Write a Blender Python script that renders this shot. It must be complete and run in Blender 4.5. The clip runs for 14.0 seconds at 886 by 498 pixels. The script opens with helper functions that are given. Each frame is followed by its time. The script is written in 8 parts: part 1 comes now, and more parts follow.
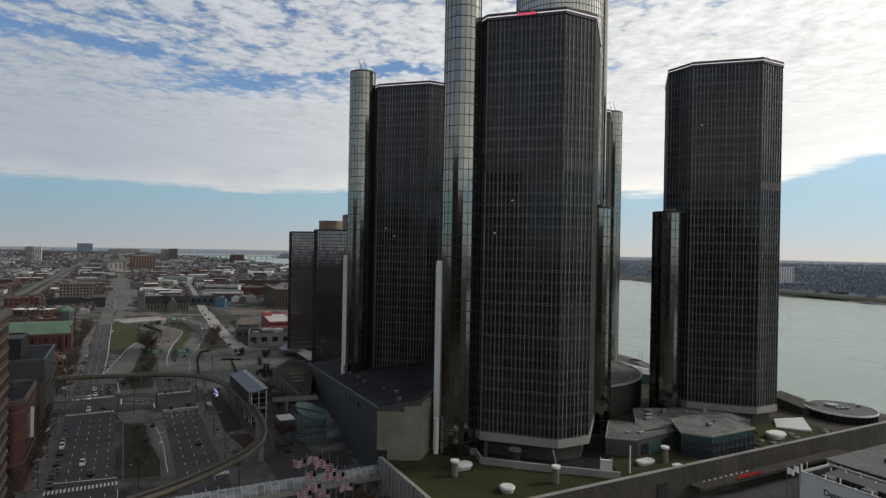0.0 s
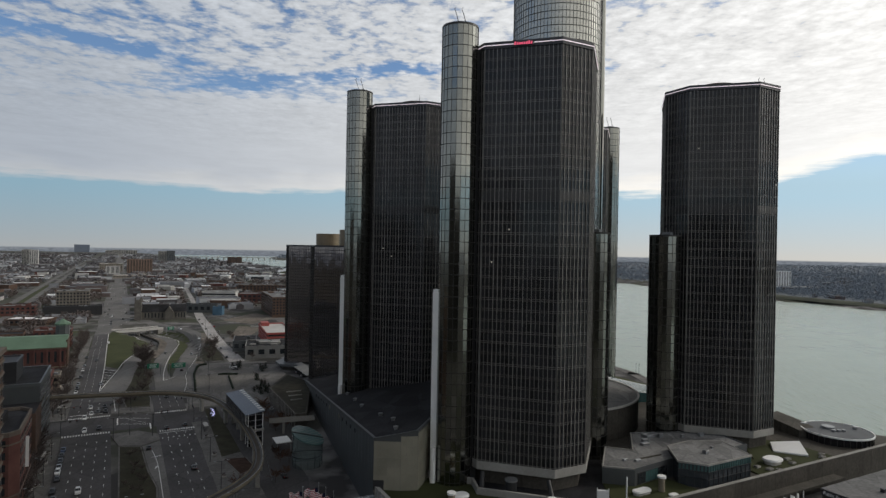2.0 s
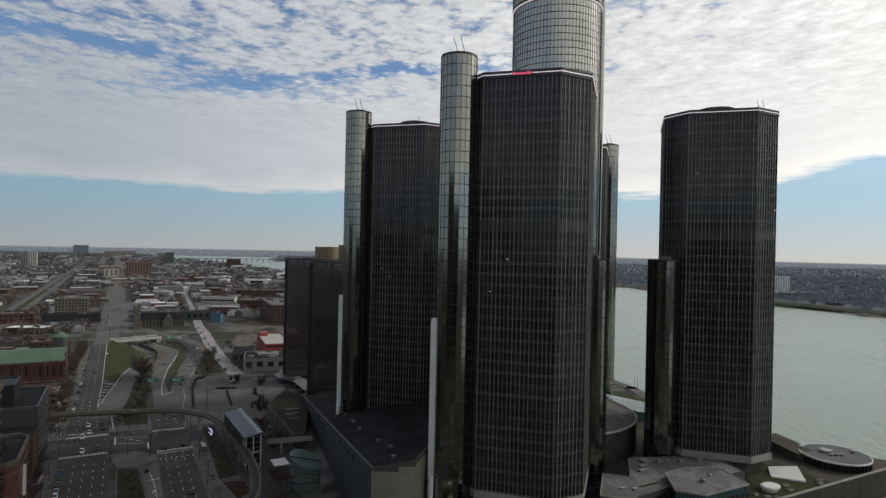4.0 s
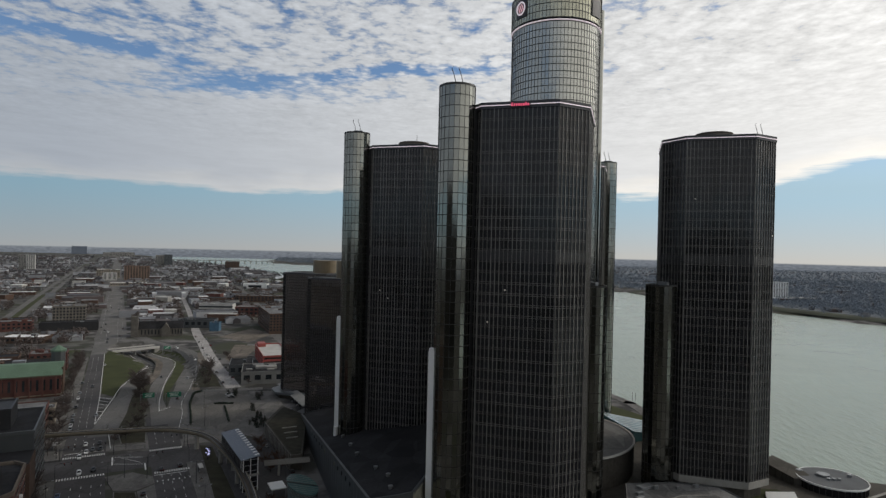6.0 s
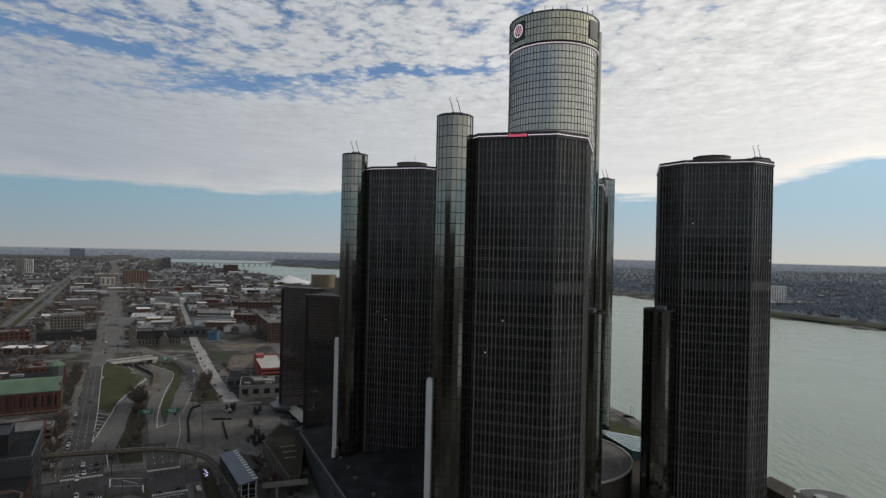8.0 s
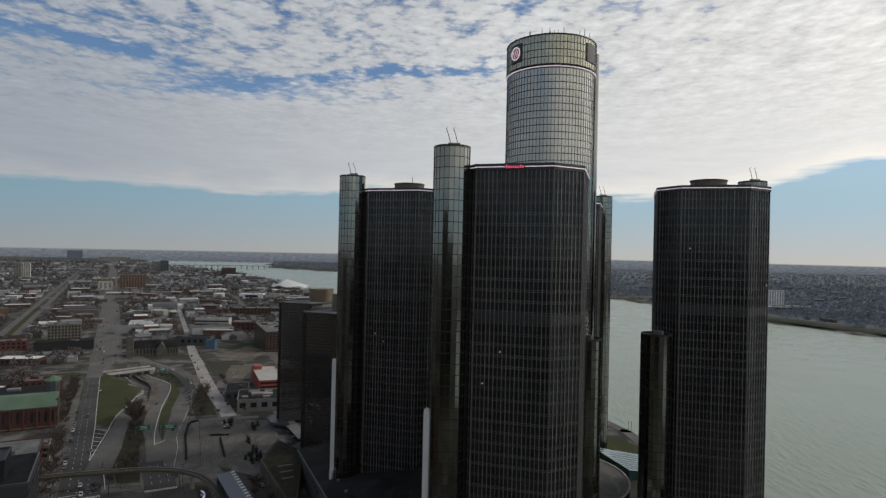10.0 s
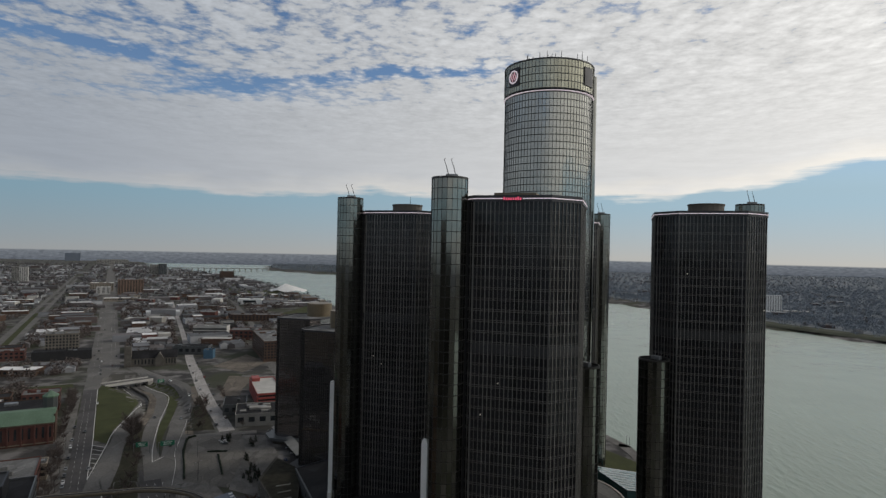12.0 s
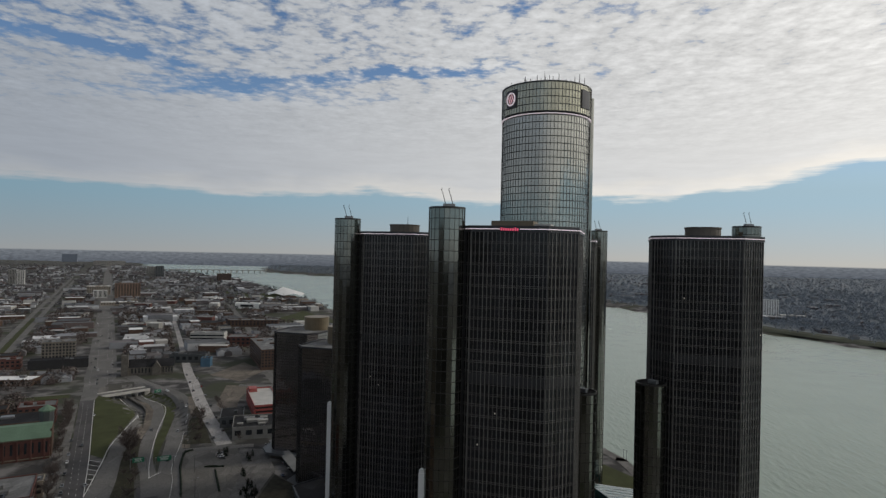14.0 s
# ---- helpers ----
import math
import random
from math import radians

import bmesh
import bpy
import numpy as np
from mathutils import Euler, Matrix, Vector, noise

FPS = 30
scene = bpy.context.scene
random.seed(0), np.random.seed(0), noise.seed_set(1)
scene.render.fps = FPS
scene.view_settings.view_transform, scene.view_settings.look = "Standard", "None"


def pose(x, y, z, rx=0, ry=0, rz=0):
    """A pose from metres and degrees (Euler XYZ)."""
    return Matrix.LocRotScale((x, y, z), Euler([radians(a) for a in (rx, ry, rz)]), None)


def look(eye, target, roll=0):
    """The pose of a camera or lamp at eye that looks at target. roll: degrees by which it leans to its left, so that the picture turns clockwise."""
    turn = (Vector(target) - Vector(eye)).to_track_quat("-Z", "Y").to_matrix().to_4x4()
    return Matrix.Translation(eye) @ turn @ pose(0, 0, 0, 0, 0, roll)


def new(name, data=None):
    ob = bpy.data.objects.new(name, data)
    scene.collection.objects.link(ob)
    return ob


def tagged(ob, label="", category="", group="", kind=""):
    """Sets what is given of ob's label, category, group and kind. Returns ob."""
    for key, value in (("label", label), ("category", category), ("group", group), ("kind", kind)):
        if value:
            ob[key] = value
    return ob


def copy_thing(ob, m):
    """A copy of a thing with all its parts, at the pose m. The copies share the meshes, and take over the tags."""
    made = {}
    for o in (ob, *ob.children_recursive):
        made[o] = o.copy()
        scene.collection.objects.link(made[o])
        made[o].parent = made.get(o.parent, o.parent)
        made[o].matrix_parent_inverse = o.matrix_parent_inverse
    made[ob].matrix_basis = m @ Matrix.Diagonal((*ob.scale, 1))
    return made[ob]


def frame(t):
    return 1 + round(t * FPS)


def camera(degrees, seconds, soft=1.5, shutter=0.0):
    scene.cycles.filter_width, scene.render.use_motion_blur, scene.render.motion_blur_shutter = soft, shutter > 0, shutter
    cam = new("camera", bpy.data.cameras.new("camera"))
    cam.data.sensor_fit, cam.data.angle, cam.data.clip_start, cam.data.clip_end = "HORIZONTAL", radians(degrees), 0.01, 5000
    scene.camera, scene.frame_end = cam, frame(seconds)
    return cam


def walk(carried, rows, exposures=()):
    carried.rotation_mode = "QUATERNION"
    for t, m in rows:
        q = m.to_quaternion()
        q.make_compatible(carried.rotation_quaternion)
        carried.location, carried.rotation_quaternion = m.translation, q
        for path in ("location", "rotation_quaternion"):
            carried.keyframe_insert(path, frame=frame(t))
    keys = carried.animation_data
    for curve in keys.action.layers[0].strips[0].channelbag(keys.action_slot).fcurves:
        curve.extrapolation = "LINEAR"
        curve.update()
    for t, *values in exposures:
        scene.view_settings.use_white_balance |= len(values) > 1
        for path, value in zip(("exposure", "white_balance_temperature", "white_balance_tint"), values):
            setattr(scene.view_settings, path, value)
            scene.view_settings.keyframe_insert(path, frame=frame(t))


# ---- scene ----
cam = camera(72.9, 14.0, soft=1.4)
METRES, EYE, TILT, LEAN, TURN = 68.36, 77.82, -0.08, -1.06, 0.0
ROWS = [
    (0.0, 0.0, 0.0, 0.0, 0.0, 0.0, -0.0),
    (0.5, 0.0016, 0.0009, 0.034, -0.03, -0.01, 0.03),
    (1.0, 0.0029, 0.002, 0.0687, -0.09, -0.01, -0.0),
    (1.5, 0.0045, 0.0029, 0.1034, -0.15, 0.0, -0.01),
    (2.0, 0.0058, 0.0036, 0.1386, -0.2, 0.01, -0.01),
    (2.5, 0.006, 0.004, 0.1732, -0.23, 0.02, -0.06),
    (3.0, 0.0072, 0.0043, 0.2078, -0.24, 0.02, -0.09),
    (5.5, 0.0145, 0.0035, 0.3849, -0.35, 0.12, -0.31),
    (6.0, 0.0154, 0.0045, 0.4203, -0.38, 0.13, -0.32),
    (6.5, 0.017, 0.0044, 0.4567, -0.41, 0.14, -0.29),
    (7.0, 0.0177, 0.0049, 0.4924, -0.44, 0.16, -0.28),
    (7.5, 0.0177, 0.0043, 0.5288, -0.48, 0.18, -0.27),
    (8.0, 0.0191, 0.0046, 0.5641, -0.51, 0.19, -0.24),
    (10.5, 0.0243, 0.0034, 0.7467, -0.71, 0.27, -0.2),
    (11.0, 0.0247, 0.0018, 0.7831, -0.73, 0.3, -0.17),
    (11.5, 0.026, 0.002, 0.8186, -0.78, 0.33, -0.18),
    (12.0, 0.0267, 0.0008, 0.8554, -0.82, 0.35, -0.19),
    (12.5, 0.0264, -0.0, 0.8909, -0.9, 0.34, -0.2),
    (13.0, 0.0275, -0.0001, 0.9274, -0.93, 0.35, -0.23),
    (13.5, 0.028, -0.0013, 0.9635, -0.99, 0.36, -0.24),
    (14.0, 0.0287, -0.0014, 0.9993, -1.04, 0.37, -0.24),
]
walk(cam, [(t, pose(0, 0, EYE, TILT, LEAN, TURN) @ pose(METRES * x, METRES * y, METRES * z, 90 + pitch, roll, yaw)) for t, x, y, z, yaw, pitch, roll in ROWS],
     exposures=((0.0, 0.2), (3.0, 0.14), (7.5, 0.0), (14.0, -0.15)))
# ---- light ----
SUN_AZ, SUN_EL = 75.0, 32.0   # degrees clockwise from straight ahead, and up


def sun_and_sky():
    world = bpy.data.worlds.new("sky")
    scene.world = world
    world.use_nodes = True
    nt = world.node_tree
    nt.nodes.clear()
    N = lambda kind, **kw: node(nt, kind, **kw)
    L = nt.links.new
    out, bg = N("ShaderNodeOutputWorld"), N("ShaderNodeBackground")
    L(bg.outputs[0], out.inputs[0])
    sky = N("ShaderNodeTexSky")
    sky.sky_type, sky.sun_disc = "NISHITA", False
    sky.sun_elevation, sky.sun_rotation = radians(SUN_EL), radians(SUN_AZ)
    sky.altitude, sky.air_density, sky.dust_density, sky.ozone_density = 200, 1.0, 0.4, 2.0
    sky_level = N("ShaderNodeMix", data_type="RGBA", blend_type="MULTIPLY")
    sky_level.inputs[0].default_value = 1.0
    sky_level.inputs[7].default_value = (0.082, 0.090, 0.100, 1)
    L(sky.outputs[0], sky_level.inputs[6])
    co = N("ShaderNodeTexCoord")
    sep = N("ShaderNodeSeparateXYZ")
    L(co.outputs["Generated"], sep.inputs[0])
    M = lambda op, a, b=None, clamp=False: math_node(nt, op, a, b, clamp)
    up = M("MAXIMUM", sep.outputs[2], 0.03)
    px, py = M("DIVIDE", sep.outputs[0], up), M("DIVIDE", sep.outputs[1], up)
    plane = N("ShaderNodeCombineXYZ")
    L(px, plane.inputs[0])
    L(py, plane.inputs[1])

    flat = M("MAXIMUM", M("SQRT", M("ADD", M("MULTIPLY", sep.outputs[0], sep.outputs[0]), M("MULTIPLY", sep.outputs[1], sep.outputs[1]))), 0.02)
    a, e = M("DIVIDE", sep.outputs[0], flat), M("DIVIDE", sep.outputs[2], flat)   # sideways and up
    band = N("ShaderNodeCombineXYZ")
    L(a, band.inputs[0])
    L(e, band.inputs[1])

    def noise_at(vector, scale, detail, rough, stretch=(1, 1, 1), lift=(0, 0, 0), warp=0.0):
        mp = N("ShaderNodeMapping")
        mp.inputs["Scale"].default_value = stretch
        mp.inputs["Location"].default_value = lift
        L(vector, mp.inputs[0])
        n = N("ShaderNodeTexNoise")
        n.inputs["Scale"].default_value = scale
        n.inputs["Detail"].default_value = detail
        n.inputs["Roughness"].default_value = rough
        n.inputs["Distortion"].default_value = warp
        L(mp.outputs[0], n.inputs["Vector"])
        return M("ADD", n.outputs[0], -0.5), n.outputs["Color"]
    mid = noise_at(plane.outputs[0], 1.5, 5, 0.6, (1.1, 0.8, 1), (1.3, 7.1, 0), 0.3)[0]
    big = noise_at(plane.outputs[0], 0.45, 3, 0.5, (0.9, 1.1, 1), (3.1, 0.4, 0), 0.2)[0]
    fine = noise_at(plane.outputs[0], 20.0, 5, 0.62, (1.0, 0.95, 1), (4.7, 2.2, 0), 0.1)[0]
    # cloudlets: rounded cells, pushed about by finer noise
    push = noise_at(plane.outputs[0], 7.0, 4, 0.6)[1]
    shift = N("ShaderNodeVectorMath", operation="SCALE")
    shift.inputs["Scale"].default_value = 0.16
    L(push, shift.inputs[0])
    moved = N("ShaderNodeVectorMath", operation="ADD")
    L(plane.outputs[0], moved.inputs[0])
    L(shift.outputs[0], moved.inputs[1])

    def cells(scale, stretch):
        mp = N("ShaderNodeMapping")
        mp.inputs["Scale"].default_value = stretch
        mp.inputs["Rotation"].default_value = (0, 0, radians(-12))
        L(moved.outputs[0], mp.inputs[0])
        v = N("ShaderNodeTexVoronoi")
        v.feature = "SMOOTH_F1"
        v.inputs["Scale"].default_value, v.inputs["Smoothness"].default_value = scale, 0.30
        L(mp.outputs[0], v.inputs["Vector"])
        return M("SUBTRACT", 0.45, v.outputs["Distance"])
    puff = M("ADD", M("MULTIPLY", cells(6.5, (1.0, 0.75, 1)), 0.55), M("MULTIPLY", cells(13.0, (1.0, 0.8, 1)), 0.45))
    puff = M("ADD", puff, M("MULTIPLY", fine, 0.80))
    # the layer is broken into cloudlets overhead and closes to a smooth bank lower down
    broken = M("MULTIPLY", M("ADD", e, -0.13), 5.0, True)

    def gap(level, slope, width, a0, a1, depth, stray=0.055):
        """A long thin break in the layer."""
        off = M("SUBTRACT", M("ADD", e, M("MULTIPLY", mid, stray)), M("ADD", M("MULTIPLY", a, slope), level))
        off = M("DIVIDE", off, width)
        g = M("SUBTRACT", 1.0, M("MULTIPLY", off, off), True)
        ends = M("MULTIPLY", M("MULTIPLY", M("SUBTRACT", a, a0), 9.0, True), M("MULTIPLY", M("SUBTRACT", a1, a), 9.0, True))
        return M("MULTIPLY", M("MULTIPLY", g, ends), depth)
    gaps = gap(0.300, 0.13, 0.018, -0.48, 0.20, 0.42)
    for g in ((0.252, 0.02, 0.016, -0.40, 0.0, 0.26), (0.262, 0.08, 0.012, -0.60, -0.30, 0.16), (0.238, -0.10, 0.017, -0.75, -0.34, 0.40),
              (0.375, 0.10, 0.08, -0.75, -0.22, 0.10), (0.36, 0.10, 0.05, -0.02, 0.22, 0.17), (0.27, 0.0, 0.035, -0.04, 0.20, 0.17),
              (0.196, 0.0, 0.010, -0.12, 0.02, 0.36), (0.142, 0.02, 0.004, -0.09, 0.08, 0.3, 0.02)):
        gaps = M("ADD", gaps, gap(*g))
    cover = M("ADD", M("ADD", M("MULTIPLY", M("MULTIPLY", puff, broken), 1.25), M("MULTIPLY", big, 0.30)), M("MULTIPLY", mid, 0.45))
    cover = M("ADD", M("ADD", cover, M("MULTIPLY", sep.outputs[0], 0.22)), M("SUBTRACT", 0.68, M("MULTIPLY", M("ADD", M("MINIMUM", e, 0.42), -0.2), 0.30)))
    cover = M("SUBTRACT", cover, gaps)
    # the far edge of the layer lies low ahead and climbs towards the sun
    lobes = noise_at(band.outputs[0], 5.0, 4, 0.55, (1.0, 2.2, 1), (2.4, 0, 0))[0]
    wisps = noise_at(band.outputs[0], 16.0, 5, 0.6, (0.5, 5.0, 1), (0.7, 3.0, 0))[0]
    climb = M("MULTIPLY", M("POWER", M("MAXIMUM", M("ADD", M("MINIMUM", a, 0.62), -0.30), 0.0), 1.3), 0.215)
    edge = M("SUBTRACT", e, M("ADD", climb, 0.084))
    edge = M("ADD", edge, M("ADD", M("MULTIPLY", lobes, 0.065), M("MULTIPLY", wisps, 0.040)))
    rim = M("MULTIPLY", edge, 85.0, True)
    mask = M("MULTIPLY", M("MULTIPLY", M("ADD", cover, -0.04), 2.5, True), rim, True)
    # thick puffs are white, thin ones and their undersides grey blue; the far lip catches warm light
    across = M("ADD", M("MULTIPLY", sep.outputs[0], 0.80), 0.42, True)
    base = N("ShaderNodeMix", data_type="RGBA")
    base.inputs[6].default_value, base.inputs[7].default_value = (0.375, 0.412, 0.465, 1), (0.95, 0.935, 0.905, 1)
    L(across, base.inputs[0])
    body = M("ADD", 0.97, M("MULTIPLY", M("MULTIPLY", puff, broken), 0.52))
    body = M("ADD", body, M("MULTIPLY", mid, 0.16))
    body = M("ADD", body, M("MULTIPLY", M("ADD", M("MULTIPLY", fine, broken), M("MULTIPLY", wisps, 0.9)), 0.19))
    lip = M("MULTIPLY", M("SUBTRACT", 0.045, M("ADD", edge, M("MULTIPLY", lobes, 0.06))), 26.0, True)
    body = M("ADD", body, M("MULTIPLY", lip, 0.17))
    dim = M("SUBTRACT", 1.0, M("MULTIPLY", M("MULTIPLY", M("ADD", sep.outputs[2], -0.40), 1.9, True), 0.62))
    lit = N("ShaderNodeVectorMath", operation="SCALE")
    warm = N("ShaderNodeMix", data_type="RGBA", blend_type="MULTIPLY")
    L(M("MULTIPLY", lip, 0.8), warm.inputs[0])
    L(base.outputs[2], warm.inputs[6])
    warm.inputs[7].default_value = (1.04, 0.99, 0.91, 1)
    L(warm.outputs[2], lit.inputs[0])
    # thin cloud glows round the veiled sun
    toward = N("ShaderNodeVectorMath", operation="DOT_PRODUCT")
    L(co.outputs["Generated"], toward.inputs[0])
    sa, se = radians(SUN_AZ), radians(SUN_EL)
    toward.inputs[1].default_value = (math.sin(sa) * math.cos(se), math.cos(sa) * math.cos(se), math.sin(se))
    glow = M("MULTIPLY", M("POWER", M("MAXIMUM", toward.outputs["Value"], 0.0), 14.0), 1.1)
    L(M("ADD", M("MULTIPLY", M("MINIMUM", body, 1.15), dim), glow), lit.inputs["Scale"])
    # clear sky under the layer: blue, paling to a dusty band at the horizon
    low, dust, clear, under = (N("ShaderNodeMix", data_type="RGBA") for _ in range(4))
    sunward = M("ADD", M("MULTIPLY", sep.outputs[0], 0.85), 0.48, True)
    low.inputs[6].default_value, low.inputs[7].default_value = (0.235, 0.365, 0.448, 1), (0.42, 0.580, 0.680, 1)
    dust.inputs[6].default_value, dust.inputs[7].default_value = (0.335, 0.355, 0.365, 1), (0.57, 0.56, 0.525, 1)
    L(sunward, low.inputs[0])
    L(sunward, dust.inputs[0])
    L(M("MULTIPLY", M("SUBTRACT", 0.19, e), 11.0, True), under.inputs[0])
    L(sky_level.outputs[2], under.inputs[6])
    L(low.outputs[2], under.inputs[7])
    veil = M("SUBTRACT", 1.0, M("DIVIDE", M("ADD", e, 0.005), 0.088), True)
    L(M("POWER", veil, 1.3), clear.inputs[0])
    L(under.outputs[2], clear.inputs[6])
    L(dust.outputs[2], clear.inputs[7])
    full = N("ShaderNodeMix", data_type="RGBA")
    L(mask, full.inputs[0])
    L(clear.outputs[2], full.inputs[6])
    L(lit.outputs[0], full.inputs[7])
    # the country beyond the last of the ground, paling towards the horizon with painted-in haze
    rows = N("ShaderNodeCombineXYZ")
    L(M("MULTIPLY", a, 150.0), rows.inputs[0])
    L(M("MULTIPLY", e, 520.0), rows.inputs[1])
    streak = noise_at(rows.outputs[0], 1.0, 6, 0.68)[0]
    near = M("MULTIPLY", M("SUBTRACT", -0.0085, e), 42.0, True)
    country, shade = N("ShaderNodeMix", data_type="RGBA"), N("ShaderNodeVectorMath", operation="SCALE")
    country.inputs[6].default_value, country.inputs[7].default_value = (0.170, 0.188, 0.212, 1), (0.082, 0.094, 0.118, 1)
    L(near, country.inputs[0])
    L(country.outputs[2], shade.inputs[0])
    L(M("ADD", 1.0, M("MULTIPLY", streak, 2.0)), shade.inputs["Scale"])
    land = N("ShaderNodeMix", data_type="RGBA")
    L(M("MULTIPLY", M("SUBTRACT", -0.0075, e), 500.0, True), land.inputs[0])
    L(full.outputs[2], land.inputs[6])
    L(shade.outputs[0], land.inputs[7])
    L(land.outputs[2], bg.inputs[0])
    bg.inputs[1].default_value = 1.0
    lamp = new("sun", bpy.data.lights.new("sun", "SUN"))
    lamp.data.energy, lamp.data.angle, lamp.data.color = 1.1, radians(12), (1.0, 0.92, 0.80)
    a, e = radians(SUN_AZ), radians(SUN_EL)
    lamp.matrix_world = look((math.sin(a) * math.cos(e) * 900, math.cos(a) * math.cos(e) * 900, math.sin(e) * 900), (0, 0, 0))


def node(nt, kind, data_type="", blend_type="", operation="", noise_dimensions=""):
    n = nt.nodes.new(kind)
    if data_type:
        n.data_type = data_type
    if blend_type:
        n.blend_type = blend_type
    if operation:
        n.operation = operation
    if noise_dimensions:
        n.noise_dimensions = noise_dimensions
    return n


def math_node(nt, op, a, b=None, clamp=False):
    n = nt.nodes.new("ShaderNodeMath")
    n.operation, n.use_clamp = op, clamp
    for i, v in enumerate((a, b)):
        if v is None:
            continue
        if isinstance(v, (int, float)):
            n.inputs[i].default_value = v
        else:
            nt.links.new(v, n.inputs[i])
    return n.outputs[0]


sun_and_sky()


# ---- materials ----
def surface(name, col, rough=0.8, metal=0.0, var=0.25, scale=0.3, fine=4.0, bump=0.0, island=0.0, piece=0.0,
            spec=0.5, second=None, emit=0.0, wobble=0.0):
    """A surface of one base colour with stains at a large and a fine scale, in metres."""
    m = bpy.data.materials.new(name)
    m.use_nodes = True
    nt = m.node_tree
    bsdf = nt.nodes["Principled BSDF"]
    L = nt.links.new
    pos = node(nt, "ShaderNodeNewGeometry")
    n1, n2 = node(nt, "ShaderNodeTexNoise"), node(nt, "ShaderNodeTexNoise")
    for n, s, d in ((n1, scale, 4), (n2, fine, 3)):
        n.inputs["Scale"].default_value, n.inputs["Detail"].default_value = s, d
        L(pos.outputs["Position"], n.inputs["Vector"])
    f = math_node(nt, "ADD", math_node(nt, "MULTIPLY", n1.outputs[0], 0.65), math_node(nt, "MULTIPLY", n2.outputs[0], 0.35))
    if island:
        f = math_node(nt, "ADD", f, math_node(nt, "MULTIPLY", math_node(nt, "ADD", pos.outputs["Random Per Island"], -0.5), island))
    if piece:
        info = node(nt, "ShaderNodeObjectInfo")
        f = math_node(nt, "ADD", f, math_node(nt, "MULTIPLY", math_node(nt, "ADD", info.outputs["Random"], -0.5), piece))
    ramp = node(nt, "ShaderNodeValToRGB")
    dark = second or tuple(c * (1 - var) for c in col)
    light = tuple(min(1, c * (1 + var)) for c in col)
    ramp.color_ramp.elements[0].position, ramp.color_ramp.elements[0].color = 0.30, (*dark, 1)
    ramp.color_ramp.elements[1].position, ramp.color_ramp.elements[1].color = 0.70, (*light, 1)
    L(f, ramp.inputs[0])
    L(ramp.outputs[0], bsdf.inputs["Base Color"])
    bsdf.inputs["Metallic"].default_value = metal
    bsdf.inputs["Specular IOR Level"].default_value = spec if rough < 0.7 else spec * 0.3
    r = math_node(nt, "ADD", math_node(nt, "MULTIPLY", n2.outputs[0], 0.2 * rough), rough * 0.9, True)
    L(r, bsdf.inputs["Roughness"])
    if bump:
        b = node(nt, "ShaderNodeBump")
        b.inputs["Strength"].default_value, b.inputs["Distance"].default_value = min(1.0, bump), bump
        L(n2.outputs[0], b.inputs["Height"])
        L(b.outputs[0], bsdf.inputs["Normal"])
    if wobble:
        # each pane hangs a little out of true
        nrm = node(nt, "ShaderNodeVectorMath", operation="ADD")
        wn = node(nt, "ShaderNodeTexWhiteNoise", noise_dimensions="1D")
        L(pos.outputs["Random Per Island"], wn.inputs["W"])
        sub = node(nt, "ShaderNodeVectorMath", operation="SUBTRACT")
        sub.inputs[1].default_value = (0.5, 0.5, 0.5)
        L(wn.outputs["Color"], sub.inputs[0])
        sc = node(nt, "ShaderNodeVectorMath", operation="SCALE")
        sc.inputs["Scale"].default_value = wobble
        L(sub.outputs[0], sc.inputs[0])
        L(pos.outputs["Normal"], nrm.inputs[0])
        L(sc.outputs[0], nrm.inputs[1])
        nn = node(nt, "ShaderNodeVectorMath", operation="NORMALIZE")
        L(nrm.outputs[0], nn.inputs[0])
        L(nn.outputs[0], bsdf.inputs["Normal"])
    if emit:
        bsdf.inputs["Emission Color"].default_value = (*col, 1)
        bsdf.inputs["Emission Strength"].default_value = emit
    return m


GLASS_DARK = surface("bronze_glass", (0.019, 0.019, 0.0215), 0.10, var=0.5, island=0.25, scale=0.05, fine=0.4, wobble=0.014, spec=0.30)
GLASS_SHAFT = surface("silver_green_glass", (0.240, 0.243, 0.220), 0.12, metal=1.0, var=0.2, island=0.14, scale=0.06, fine=0.5, wobble=0.012)
GLASS_HOTEL = surface("silver_glass", (0.40, 0.40, 0.365), 0.14, metal=0.97, var=0.14, island=0.08, scale=0.06, fine=0.5, wobble=0.011)
GLASS_CROWN = surface("golden_glass", (0.44, 0.43, 0.34), 0.20, metal=0.8, var=0.2, island=0.2, scale=0.06, fine=0.5, wobble=0.02)
GLASS_BLUE = surface("blue_green_glass", (0.05, 0.12, 0.13), 0.12, var=0.3, island=0.4, scale=0.1, fine=0.7, spec=0.6)
GLASS_TEAL = surface("teal_glass", (0.062, 0.122, 0.122), 0.15, var=0.3, island=0.5, scale=0.1, fine=0.7, spec=0.6)
MULLION = surface("bronze_mullion", (0.205, 0.197, 0.185), 0.45, metal=0.35, var=0.35, piece=0.7, scale=0.08)
MULLION_DARK = surface("dark_mullion", (0.035, 0.034, 0.032), 0.5, metal=0.3, var=0.3, piece=0.3, scale=0.08)
SPANDREL = surface("dark_spandrel", (0.145, 0.139, 0.130), 0.5, metal=0.3, var=0.35, piece=0.5, scale=0.06)
# black parts such as louvres; also shade in recesses and openings, as colour
SHADOW_GAP = surface("black_louvre_and_shade", (0.018, 0.018, 0.020), 0.6, var=0.3)
CONCRETE = surface("grey_concrete", (0.27, 0.262, 0.245), 0.85, var=0.25, scale=0.12, fine=1.5, bump=0.03)
